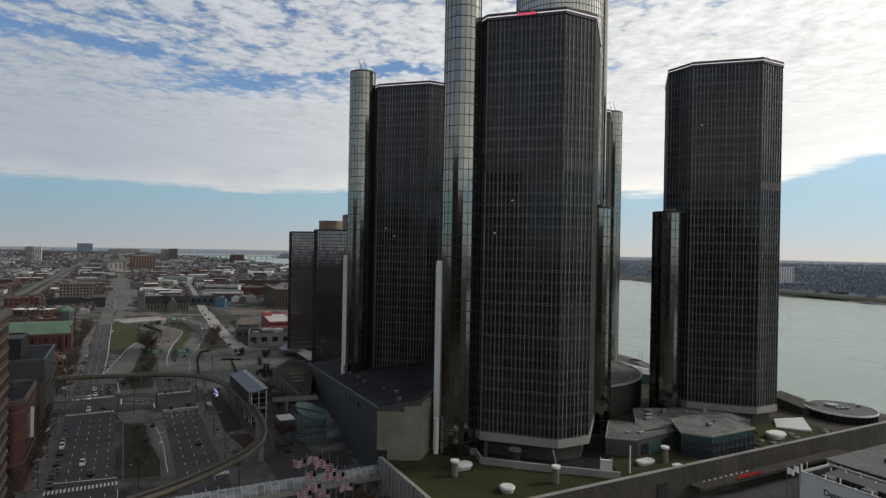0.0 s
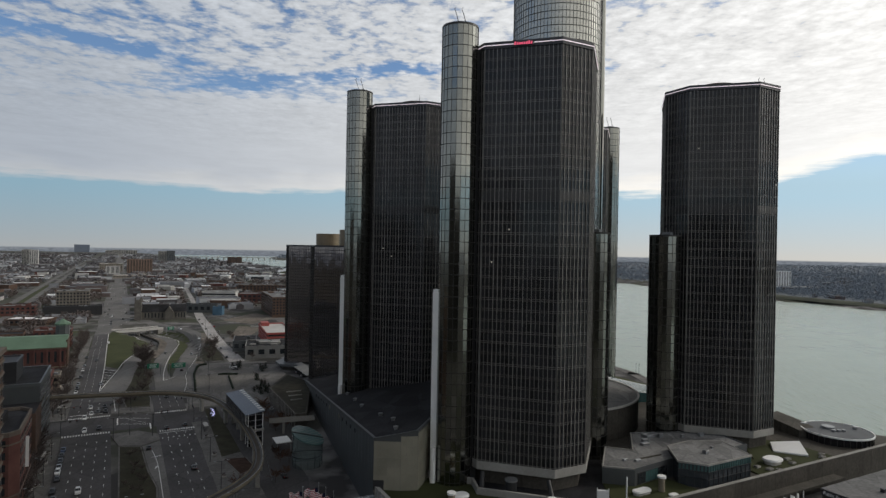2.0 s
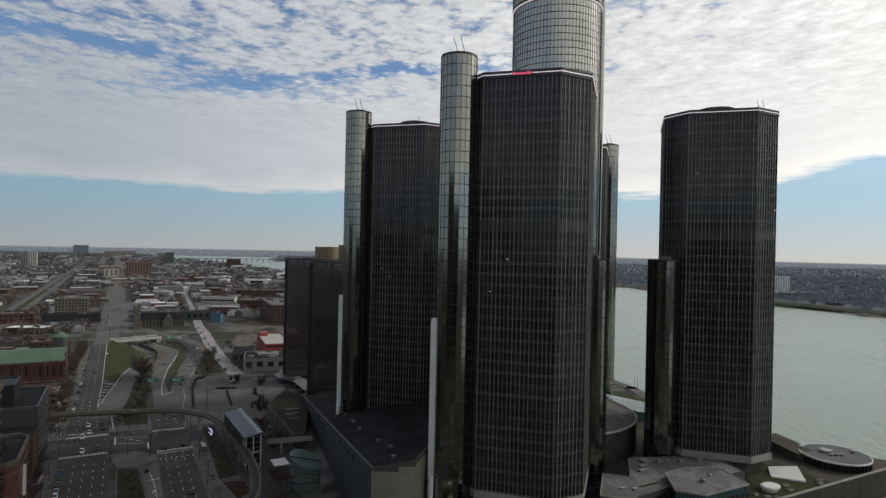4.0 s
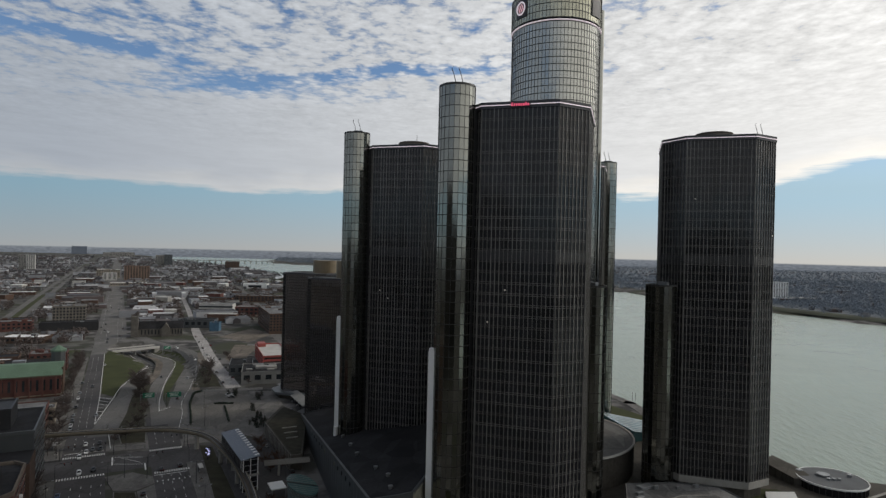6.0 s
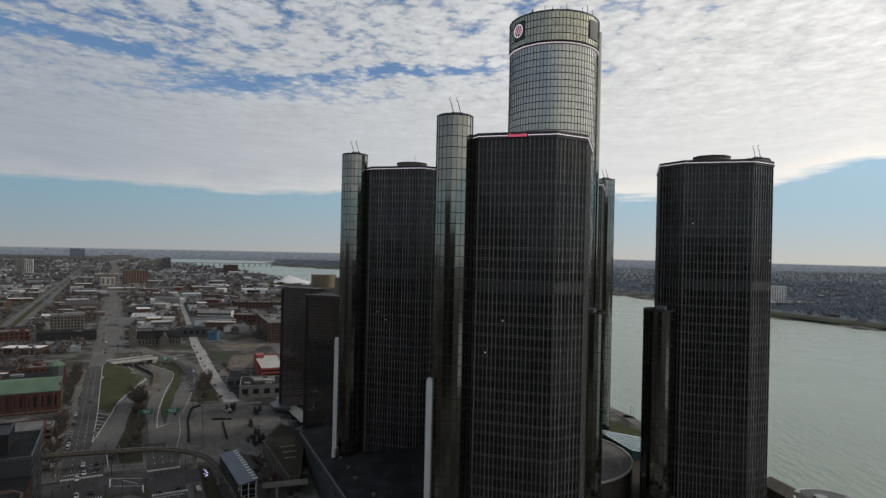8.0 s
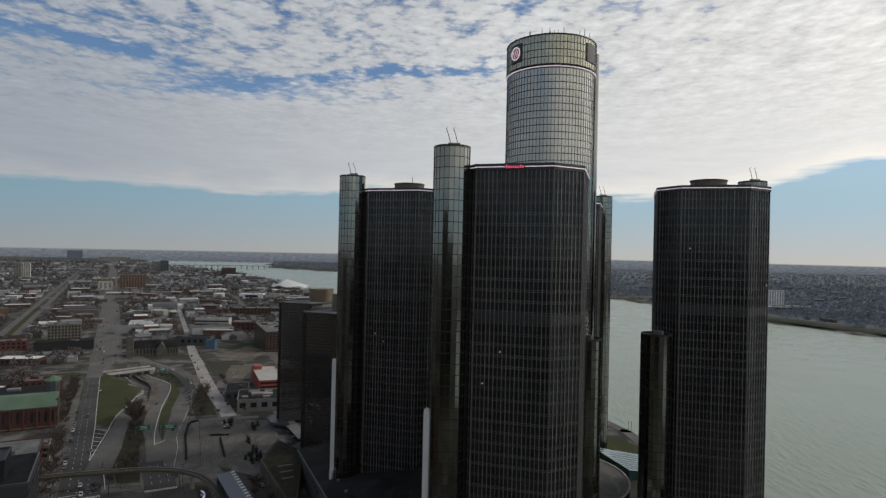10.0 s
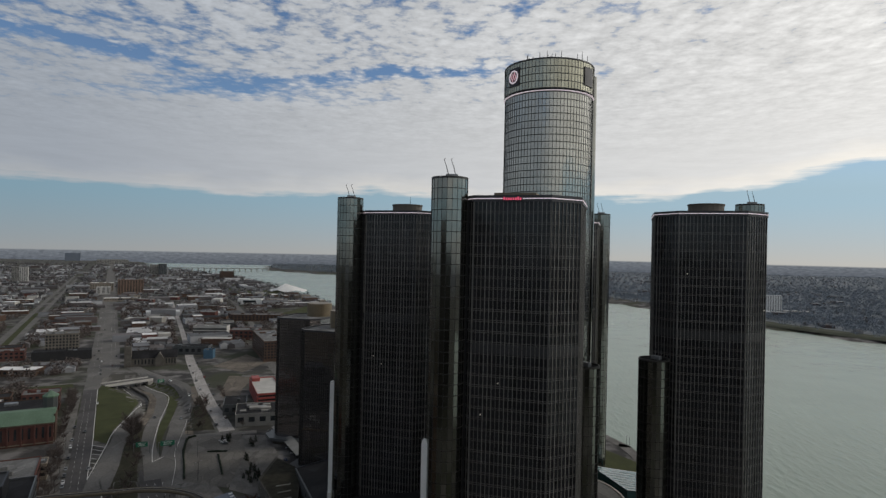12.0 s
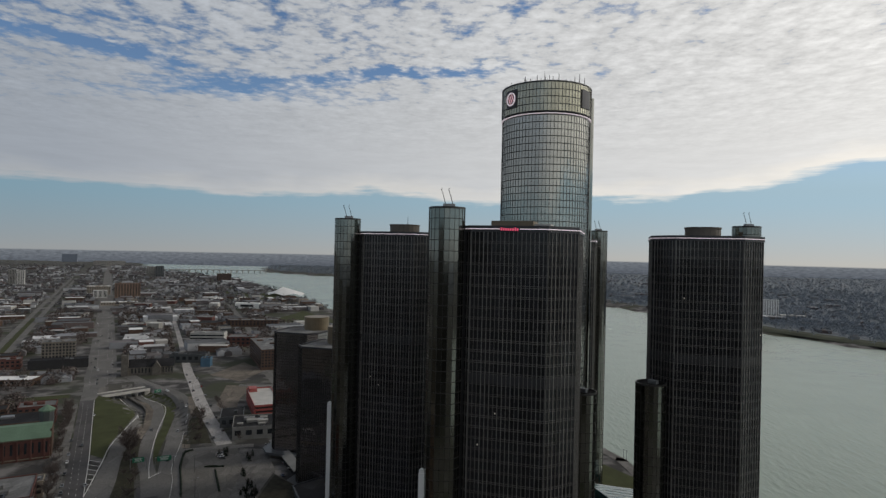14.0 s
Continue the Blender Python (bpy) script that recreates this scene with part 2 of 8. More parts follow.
CONCRETE_PALE = surface("pale_concrete", (0.43, 0.42, 0.40), 0.8, var=0.18, scale=0.12, fine=1.5)
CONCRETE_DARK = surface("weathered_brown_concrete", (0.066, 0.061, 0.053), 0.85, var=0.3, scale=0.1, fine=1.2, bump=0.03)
CONCRETE_BROWN = surface("brown_stone_trim", (0.125, 0.105, 0.088), 0.85, var=0.25, scale=0.2, fine=1.5)
CONCRETE_TAN = surface("tan_concrete", (0.185, 0.160, 0.120), 0.8, var=0.2, scale=0.2, fine=1.5)
PANEL_TAN = surface("tan_stone_panel", (0.215, 0.205, 0.165), 0.7, var=0.2, piece=0.12, scale=0.15)
METAL_GREY = surface("grey_metal_panel", (0.095, 0.102, 0.106), 0.45, metal=0.4, var=0.2, piece=0.35, scale=0.1)
WHITE = surface("white_panel", (0.72, 0.72, 0.71), 0.55, var=0.10, scale=0.1)
ROOF_DARK = surface("black_roof_felt", (0.020, 0.020, 0.022), 0.85, var=0.45, scale=0.09, fine=1.2)
ROOF_GREY = surface("grey_roof_felt", (0.155, 0.155, 0.155), 0.85, var=0.3, scale=0.1, fine=1.2)
ROOF_BLUE = surface("blue_grey_metal_roof", (0.14, 0.165, 0.21), 0.6, metal=0.2, var=0.15, scale=0.1)
LAWN = surface("winter_lawn", (0.036, 0.041, 0.017), 0.95, var=0.35, scale=0.10, fine=2.0, bump=0.06)
GRASS = surface("park_grass", (0.050, 0.056, 0.024), 0.95, var=0.35, scale=0.06, fine=1.0)
ASPHALT = surface("asphalt", (0.076, 0.073, 0.074), 0.9, var=0.25, scale=0.07, fine=1.0)
ASPHALT_WORN = surface("worn_grey_asphalt", (0.138, 0.133, 0.128), 0.9, var=0.2, scale=0.05, fine=0.6)
ROAD_PALE = surface("pale_concrete_road", (0.34, 0.325, 0.315), 0.9, var=0.2, scale=0.06, fine=0.6)
PAVING = surface("grey_paving", (0.136, 0.130, 0.124), 0.9, var=0.25, scale=0.15, fine=1.5)
PAINT = surface("road_paint", (0.68, 0.68, 0.66), 0.8, var=0.2, scale=0.8)
EARTH = surface("bare_tan_earth", (0.150, 0.130, 0.110), 0.95, var=0.3, scale=0.08, fine=0.8)
BRICK_RED = surface("red_brick", (0.108, 0.052, 0.045), 0.9, var=0.3, scale=0.2, fine=2.5, piece=0.2)
BRICK_BROWN = surface("brown_brick", (0.095, 0.062, 0.048), 0.9, var=0.3, scale=0.2, fine=2.5, piece=0.2)
BRICK_TAN = surface("tan_brick", (0.26, 0.228, 0.19), 0.9, var=0.25, scale=0.15, fine=1.5, piece=0.2)
COPPER = surface("green_copper_roof", (0.118, 0.182, 0.132), 0.7, var=0.2, scale=0.1, fine=1.0)
RED_PAINT = surface("red_painted_steel", (0.31, 0.070, 0.060), 0.6, var=0.2, scale=0.2)
BLUE_PAINT = surface("blue_painted_wall", (0.06, 0.13, 0.20), 0.6, var=0.2, scale=0.2)
GREEN_SIGN = surface("green_sign_sheet", (0.012, 0.14, 0.08), 0.5, var=0.1)
WINDOW = surface("dark_window", (0.03, 0.035, 0.04), 0.15, var=0.4, island=0.4, spec=0.6)
STEEL = surface("grey_steel", (0.26, 0.27, 0.28), 0.45, metal=0.7, var=0.2)
STEEL_DARK = surface("dark_steel", (0.05, 0.05, 0.055), 0.5, metal=0.5, var=0.2)
BARK = surface("bare_winter_twigs", (0.105, 0.088, 0.082), 0.95, var=0.35, island=0.6, scale=0.2)
RUSSET = surface("russet_leaves", (0.085, 0.046, 0.030), 0.95, var=0.4, island=0.6, scale=0.3)
EVERGREEN = surface("evergreen_needles", (0.020, 0.030, 0.020), 0.95, var=0.4, island=0.5, scale=0.3)
LED_WHITE = surface("lit_white_strip", (1.0, 0.86, 0.92), 0.5, var=0.0, emit=0.4)
LED_RED = surface("lit_red_sign", (1.0, 0.12, 0.22), 0.5, var=0.0, emit=0.55)
LED_BLUE = surface("lit_blue_screen", (0.62, 0.62, 1.0), 0.5, var=0.0, emit=0.8)



def worn(m, size, seam, strength):
    """Repaired patches and dark seams over a paved surface, in metres."""
    nt = m.node_tree
    bsdf = nt.nodes["Principled BSDF"]
    old = bsdf.inputs["Base Color"].links[0].from_socket
    pos = node(nt, "ShaderNodeNewGeometry")
    turn = node(nt, "ShaderNodeMapping")
    turn.inputs["Rotation"].default_value = (0, 0, radians(-28))
    turn.inputs["Scale"].default_value = (1 / size, 0.45 / size, 0)
    nt.links.new(pos.outputs["Position"], turn.inputs[0])
    cell = node(nt, "ShaderNodeTexVoronoi")
    cell.inputs["Scale"].default_value = 1.0
    nt.links.new(turn.outputs[0], cell.inputs["Vector"])
    crack = node(nt, "ShaderNodeTexVoronoi")
    crack.feature = "DISTANCE_TO_EDGE"
    crack.inputs["Scale"].default_value = 1.0
    nt.links.new(turn.outputs[0], crack.inputs["Vector"])
    split = node(nt, "ShaderNodeSeparateColor")
    nt.links.new(cell.outputs["Color"], split.inputs[0])
    level = math_node(nt, "ADD", math_node(nt, "MULTIPLY", math_node(nt, "ADD", split.outputs[0], -0.5), strength), 1.0)
    line_ = math_node(nt, "ADD", math_node(nt, "MULTIPLY", crack.outputs["Distance"], 1.0 / seam, True), 0.0)
    level = math_node(nt, "MULTIPLY", level, math_node(nt, "ADD", math_node(nt, "MULTIPLY", line_, 0.22), 0.78))
    fleck = node(nt, "ShaderNodeTexNoise")
    fleck.inputs["Scale"].default_value, fleck.inputs["Detail"].default_value = 0.9, 5
    nt.links.new(pos.outputs["Position"], fleck.inputs["Vector"])
    level = math_node(nt, "MULTIPLY", level, math_node(nt, "ADD", math_node(nt, "MULTIPLY", fleck.outputs[0], 0.9), 0.55))
    sc = node(nt, "ShaderNodeVectorMath", operation="SCALE")
    nt.links.new(old, sc.inputs[0])
    nt.links.new(level, sc.inputs["Scale"])
    nt.links.new(sc.outputs[0], bsdf.inputs["Base Color"])


worn(ASPHALT, 14.0, 0.02, 0.22)
worn(ASPHALT_WORN, 14.0, 0.02, 0.25)
worn(ROAD_PALE, 6.0, 0.04, 0.25)
worn(PAVING, 4.5, 0.02, 0.35)
worn(ROOF_GREY, 6.0, 0.04, 0.5)
worn(ROOF_DARK, 8.0, 0.03, 0.7)
worn(EARTH, 14.0, 0.05, 0.3)
worn(CONCRETE_DARK, 9.0, 0.02, 0.2)


# ---- mesh helpers ----
def part(name, bm, material, parent=None, label="", smooth=False):
    me = bpy.data.meshes.new(name)
    bm.to_mesh(me)
    bm.free()
    return link(name, me, material, parent, label, smooth)


def link(name, me, material, parent=None, label="", smooth=False):
    if material and not me.materials:
        me.materials.append(material)
    if smooth:
        me.shade_smooth()
    ob = new(name, me)
    if parent:
        ob.parent = parent
    if label:
        ob["label"] = label
    return ob


def piece(name, me, parent, m=None):
    """One more object on a shared mesh."""
    ob = new(name, me)
    ob.parent = parent
    if m is not None:
        ob.matrix_basis = m
    return ob


def mesh(name, verts, faces, material):
    me = bpy.data.meshes.new(name)
    me.from_pydata(verts, [], faces)
    me.materials.append(material)
    return me


def thing(name, label, category, at=(0, 0, 0), turn=0.0, group="", kind=""):
    ob = new(name)
    ob.empty_display_size = 0.5
    ob.matrix_basis = pose(*at, 0, 0, turn)
    return tagged(ob, label, category, group, kind)


def box(bm, x0, x1, y0, y1, z0, z1, bevel=0.0):
    v = [bm.verts.new((x, y, z)) for z in (z0, z1) for y in (y0, y1) for x in (x0, x1)]
    fs = [bm.faces.new([v[i] for i in f]) for f in ((0, 2, 3, 1), (4, 5, 7, 6), (0, 1, 5, 4), (2, 6, 7, 3), (0, 4, 6, 2), (1, 3, 7, 5))]
    if bevel:
        edges = list({e for f in fs for e in f.edges})
        bmesh.ops.bevel(bm, geom=edges, offset=bevel, segments=1, affect="EDGES")
    return bm


def prism(bm, pts, z0, z1):
    """An upright prism over a plan that runs anticlockwise; z0 and z1 may be one height or one for each corner."""
    n = len(pts)
    za = z0 if isinstance(z0, (list, tuple)) else [z0] * n
    zb = z1 if isinstance(z1, (list, tuple)) else [z1] * n
    a = [bm.verts.new((p[0], p[1], z)) for p, z in zip(pts, za)]
    b = [bm.verts.new((p[0], p[1], z)) for p, z in zip(pts, zb)]
    bm.faces.new(a[::-1])
    bm.faces.new(b)
    for i in range(n):
        j = (i + 1) % n
        bm.faces.new((a[i], a[j], b[j], b[i]))
    return bm


def ring(bm, pts, inner, z0, z1):
    """A closed band between two plans of the same number of corners."""
    n = len(pts)
    rows = [[bm.verts.new((p[0], p[1], z)) for p in ps] for ps, z in ((pts, z0), (pts, z1), (inner, z1), (inner, z0))]
    for i in range(n):
        j = (i + 1) % n
        for k in range(4):
            a, b = rows[k], rows[(k + 1) % 4]
            bm.faces.new((a[i], a[j], b[j], b[i]))
    return bm


def tube(bm, pts, r, sides=8, taper=1.0, caps=True):
    """A round bar along points."""
    rows = []
    for i, p in enumerate(pts):
        a, b = Vector(pts[max(i - 1, 0)]), Vector(pts[min(i + 1, len(pts) - 1)])
        q = (b - a).to_track_quat("Z", "Y").to_matrix()
        rr = r * (1 + (taper - 1) * i / max(1, len(pts) - 1))
        rows.append([bm.verts.new(Vector(p) + q @ Vector((rr * math.cos(2 * math.pi * k / sides), rr * math.sin(2 * math.pi * k / sides), 0))) for k in range(sides)])
    for a, b in zip(rows, rows[1:]):
        for k in range(sides):
            bm.faces.new((a[k], a[(k + 1) % sides], b[(k + 1) % sides], b[k]))
    if caps:
        bm.faces.new(rows[0][::-1])
        bm.faces.new(rows[-1])
    return bm


def circle(r, n, cx=0.0, cy=0.0, turn=0.0):
    return [(cx + r * math.cos(2 * math.pi * (k + turn) / n), cy + r * math.sin(2 * math.pi * (k + turn) / n)) for k in range(n)]


def spline(pts, step=4.0):
    """A smooth line through plan points."""
    out, P = [], [Vector((*p, 0)) if len(p) == 2 else Vector(p) for p in pts]
    P = [P[0] * 2 - P[1]] + P + [P[-1] * 2 - P[-2]]
    for a, b, c, d in zip(P, P[1:], P[2:], P[3:]):
        n = max(2, int((c - b).length / step))
        for i in range(n):
            t = i / n
            out.append(0.5 * (2 * b + (c - a) * t + (2 * a - 5 * b + 4 * c - d) * t * t + (3 * b - a - 3 * c + d) * t ** 3))
    out.append(P[-2])
    return out


# ---- ground, river and roads ----
# along the avenue (s) and to its right (q)
AV, AR = Vector((-0.4695, 0.8829)), Vector((0.8829, 0.4695))


def av(q, s):
    p = AR * q + AV * s
    return (p.x, p.y)


NEAR_BANK = [(420, -160), (240, 180), (200, 245), (180, 282), (164, 316), (157, 350), (152, 390), (148, 430), (138, 462), (20, 800), (-225, 1470), (-320, 1667), (-375, 1802), (-568, 2209), (-820, 2683), (-1154, 3164), (-1439, 3485), (-1787, 3878), (-1970, 4129), (-2192, 4620), (-2437, 5136), (-2650, 5900)]
FAR_BANK = [(1000, 5900), (-200, 4700), (60, 3600), (330, 2600), (535, 1800), (600, 1640), (690, 1235), (765, 1060), (850, 940), (1130, 600), (1700, -160)]
ISLAND = [(-1062, 3861), (-800, 3620), (-555, 3409), (-250, 3260), (-60, 3500), (-260, 4400), (-900, 5400), (-1500, 5700), (-1250, 4500)]
TRENCH = [(-168, 405), (-196, 455), (-222, 510), (-244, 550), (-268, 577), (-292, 598), (-310, 620)]


def inside(x, y, poly):
    hit = np.zeros(np.shape(x), bool)
    for (ax, ay), (bx, by) in zip(poly, poly[1:] + poly[:1]):
        hit ^= ((ay > y) != (by > y)) & (x < (bx - ax) * (y - ay) / (by - ay + 1e-9) + ax)
    return hit


def away(x, y, line, closed=False):
    best = np.full(np.shape(x), 1e9)
    for (ax, ay), (bx, by) in zip(line, line[1:] + (line[:1] if closed else [])):
        t = np.clip(((x - ax) * (bx - ax) + (y - ay) * (by - ay)) / ((bx - ax) ** 2 + (by - ay) ** 2), 0, 1)
        best = np.minimum(best, np.hypot(x - ax - t * (bx - ax), y - ay - t * (by - ay)))
    return best


def height(x, y):
    """The ground's height, in metres over the street."""
    x, y = np.asarray(x, float), np.asarray(y, float)
    river = NEAR_BANK + FAR_BANK
    wet = np.where(inside(x, y, river), 1, -1) * away(x, y, river, True)
    isle = np.where(inside(x, y, ISLAND), 1, -1) * away(x, y, ISLAND, True)
    wet = np.minimum(wet, -isle)
    slope = np.where(np.hypot(x, y) < 700, 10.0, 60.0)
    z = -np.clip((wet + slope * 0.4) / slope, 0, 1) * 14.0
    deep = np.clip((y - 430) / 110, 0, 1) * np.clip((x + 470) / 100, 0, 1) * 5.5
    z -= deep * np.clip((24 - away(x, y, TRENCH)) / 9, 0, 1)
    return z


def steps(lo, a, b, hi, fine, grow=1.13):
    """Grid lines that are fine from a to b and widen outwards."""
    v = list(np.arange(a, b + 0.1, fine))
    d = fine
    while v[-1] < hi:
        d = min(d * grow, 170 if v[-1] < 5600 else 900)
        v.append(v[-1] + d)
    d = fine
    while v[0] > lo:
        d = min(d * grow, 170 if v[0] > -6500 else 900)
        v.insert(0, v[0] - d)
    return np.array(v)


def sheet(name, xs, ys, zfun, material, label, category):
    X, Y = np.meshgrid(xs, ys)
    V = np.stack([X.ravel(), Y.ravel(), zfun(X, Y).ravel()], 1)
    nx, ny = len(xs), len(ys)
    i = (np.arange(ny - 1)[:, None] * nx + np.arange(nx - 1)[None, :]).ravel()
    me = bpy.data.meshes.new(name)
    me.from_pydata(V.tolist(), [], np.stack([i, i + 1, i + 1 + nx, i + nx], 1).tolist())
    ob = link(name, me, material, smooth=True)
    return tagged(ob, label, category, kind="structure")


def city_ground(name="city_ground", cols=((0.046, 0.044, 0.044), (0.072, 0.070, 0.064), (0.175, 0.168, 0.164), (0.050, 0.054, 0.036))):
    """Streets, yards and bare winter scrub: patches at three scales."""
    m = surface(name, (0.135, 0.125, 0.110), 0.95)
    nt = m.node_tree
    bsdf = nt.nodes["Principled BSDF"]
    pos = node(nt, "ShaderNodeNewGeometry")
    last = None
    for k, (scale, c) in enumerate(zip((0.004, 0.022, 0.05, 0.012), cols)):
        n = node(nt, "ShaderNodeTexNoise")
        n.inputs["Scale"].default_value, n.inputs["Detail"].default_value = scale, 6
        mp = node(nt, "ShaderNodeMapping")
        mp.inputs["Location"].default_value = (k * 31.0, k * 17.0, 0)
        nt.links.new(pos.outputs["Position"], mp.inputs[0])
        nt.links.new(mp.outputs[0], n.inputs["Vector"])
        mix = node(nt, "ShaderNodeMix", data_type="RGBA")
        nt.links.new(math_node(nt, "MULTIPLY", math_node(nt, "ADD", n.outputs[0], -0.47), 7.0, True), mix.inputs[0])
        mix.inputs[7].default_value = (*c, 1)
        if last:
            nt.links.new(last, mix.inputs[6])
        else:
            mix.inputs[6].default_value = (*cols[0], 1)
        last = mix.outputs[2]
    nt.links.new(last, bsdf.inputs["Base Color"])
    return m


def river_water():
    m = surface("river_water", (0.200, 0.262, 0.214), 0.26, var=0.10, scale=0.004, fine=0.03, spec=0.33)
    nt = m.node_tree
    pos = node(nt, "ShaderNodeNewGeometry")
    mp = node(nt, "ShaderNodeMapping")
    mp.inputs["Scale"].default_value = (0.20, 0.085, 0.1)
    n = node(nt, "ShaderNodeTexNoise")
    n.inputs["Scale"].default_value, n.inputs["Detail"].default_value = 1.0, 5
    b = node(nt, "ShaderNodeBump")
    b.inputs["Strength"].default_value, b.inputs["Distance"].default_value = 0.7, 1.4
    nt.links.new(pos.outputs["Position"], mp.inputs[0])
    nt.links.new(mp.outputs[0], n.inputs["Vector"])
    nt.links.new(n.outputs[0], b.inputs["Height"])
    nt.links.new(b.outputs[0], nt.nodes["Principled BSDF"].inputs["Normal"])
    return m


sheet("ground", steps(-16000, -440, 230, 16000, 6.0), steps(-1500, 60, 660, 18000, 6.0), height, city_ground(),
      "grey brown winter city ground running to the horizon", "ground")
bm = bmesh.new()
bm.faces.new([bm.verts.new((x - 25, y, -7.0)) for x, y in NEAR_BANK] + [bm.verts.new((x + 60, y, -7.0)) for x, y in FAR_BANK]).normal_flip()
tagged(part("water", bm, river_water()), "pale grey green river with small wind ripples", "river", kind="structure")


def drape(line, width, lift, material, name, label, category, kind="structure", parent=None, offset=0.0):
    """A strip of paving laid along a line, following the ground."""
    c = spline(line, 5.0)
    verts, faces = [], []
    w = width if callable(width) else (lambda t: width)
    for i, p in enumerate(c):
        d = (c[min(i + 1, len(c) - 1)] - c[max(i - 1, 0)]).normalized()
        side = Vector((d.y, -d.x, 0))
        for k in range(5):
            q = p + side * (offset + w(i / (len(c) - 1)) * (k / 4 - 0.5))
            verts.append((q.x, q.y, 0))
    z = height([v[0] for v in verts], [v[1] for v in verts])
    verts = [(v[0], v[1], float(h) + lift) for v, h in zip(verts, z)]
    for i in range(len(c) - 1):
        for k in range(4):
            a = i * 5 + k
            faces.append((a, a + 1, a + 6, a + 5))
    ob = link(name, mesh(name, verts, faces, material), None, parent)
    if not parent:
        tagged(ob, label, category, kind=kind)
    return ob


def street(name, pts, width, material, label, lift=0.06):
    return drape(pts, width, lift, material, name, label, "road")


avenue = street("road_avenue_west", [av(-10.3, 110), av(-10.8, 220), av(-12.2, 320), av(-12.8, 385), av(-14.5, 440), av(-14.8, 560), av(-14.8, 660)],
                lambda t: 19.0 - 7.5 * min(1, max(0, (t - 0.50) / 0.09)), ASPHALT, "dark asphalt avenue carriageway with lane dashes")
street("road_avenue_far", [av(-14.5, 650), av(-9, 720), av(-4.5, 820), av(-4.5, 1400), av(-4.5, 4900)], lambda t: 12 + 19 * min(1, t * 30), ASPHALT_WORN,
       "wide grey avenue running straight to the horizon", 0.115)
street("road_avenue_east", [av(24, 110), av(24, 300), av(25, 405)], 15.5, ASPHALT, "dark asphalt avenue carriageway with lane dashes")
street("road_cross", [av(-70, 328), av(10, 328), av(70, 328)], 25.0, ASPHALT, "dark asphalt cross street at the junction", 0.09)
street("road_ramp_inner", [(-178, 330), (-188, 352), (-210, 406), (-226, 450), (-241, 502), (-253, 538), (-268, 564), (-288, 588), (-304, 610), (-318, 640)], lambda t: 20 - 10 * min(1, t * 4), ASPHALT_WORN, "curved grey motorway ramp going under the bridge", 0.16)
street("road_ramp_outer", [(-160, 352), (-178, 388), (-191, 412), (-211, 460), (-226, 505), (-246, 554), (-260, 578), (-280, 598), (-296, 618), (-308, 646)], 9.5, ASPHALT_WORN, "curved grey motorway ramp going under the bridge", 0.19)
street("road_loop", [(-142, 340), (-155, 366), (-168, 396), (-183, 438), (-206, 503), (-226, 562), (-246, 594), (-266, 614), (-294, 636), (-322, 664), (-345, 690)], 13.0, ASPHALT_WORN, "grey ramp road curving round the grass verge", 0.13)
street("road_court", [(-186, 430), (-160, 438), (-128, 447)], 8.0, ASPHALT_WORN, "grey side street behind the car park", 0.21)
street("road_east", [(-150, 448), (-170, 486), (-190, 522), (-222, 586), (-255, 655), (-288, 722), (-420, 1010), (-640, 1480)], lambda t: 11.0 - 4.0 * min(1, max(0, t * 4 - 0.8)), ROAD_PALE, "pale grey concrete street lined with bare trees", 0.155)
street("road_parallel", [av(-126, 420), av(-130, 800), av(-134, 1400), av(-138, 3000)], 9.0, ASPHALT_WORN, "grey street beside a long grass verge", 0.08)
street("road_parallel_east", [av(-109, 420), av(-113, 800), av(-117, 1400), av(-121, 3000)], 9.0, ASPHALT_WORN, "grey street beside a long grass verge", 0.08)
street("road_river", [(-60, 420), (-110, 480), (-160, 640), (-210, 760), (-300, 1020), (-520, 1560)], 10.0, ASPHALT_WORN, "narrow grey street behind the garages", 0.085)
street("road_crossing", [av(-260, 684), av(-40, 684), av(-6, 684)], 9.0, ASPHALT_WORN, "grey cross street by the motorway bridge", 0.14)
street("road_service", [(-25, 120), (-52, 200), (-68, 260), (-88, 330), (-108, 372), (-125, 400)], 14.0, ASPHALT, "dark service road beside the glass towers", 0.045)


# ---- the glass towers ----
BRONZE_DULL = surface("dull_bronze_cladding", (0.135, 0.118, 0.098), 0.6, metal=0.2, var=0.25, scale=0.2)
LED_PINK = surface("lit_pink_emblem", (0.85, 0.50, 0.55), 0.5, var=0.0, emit=0.35)
# a weak glow that imitates glints on the tower glass
GLINT_GLOW = surface("glowing_glint", (1.0, 0.93, 0.8), 0.5, var=0.0, emit=0.12)
TH = -17.43
HALF, CUT, TOP, BASE, FLOORS = 21.4, 8.76, 153.2, 17.3, 38
STOREY = (TOP - BASE) / FLOORS
OCT = [(-HALF + CUT, -HALF), (HALF - CUT, -HALF), (HALF, -HALF + CUT), (HALF, HALF - CUT),
       (HALF - CUT, HALF), (-HALF + CUT, HALF), (-HALF, HALF - CUT), (-HALF, -HALF + CUT)]


def grown(pts, d):
    """A convex plan, running anticlockwise, moved outwards by d."""
    out = []
    n = len(pts)
    for i in range(n):
        a, b, c = (Vector(pts[k % n]) for k in (i - 1, i, i + 1))
        n1, n2 = Vector(((b - a).y, -(b - a).x)).normalized(), Vector(((c - b).y, -(c - b).x)).normalized()
        p = b + (n1 + n2) * (d / (1 + n1.dot(n2)))
        out.append((p.x, p.y))
    return out


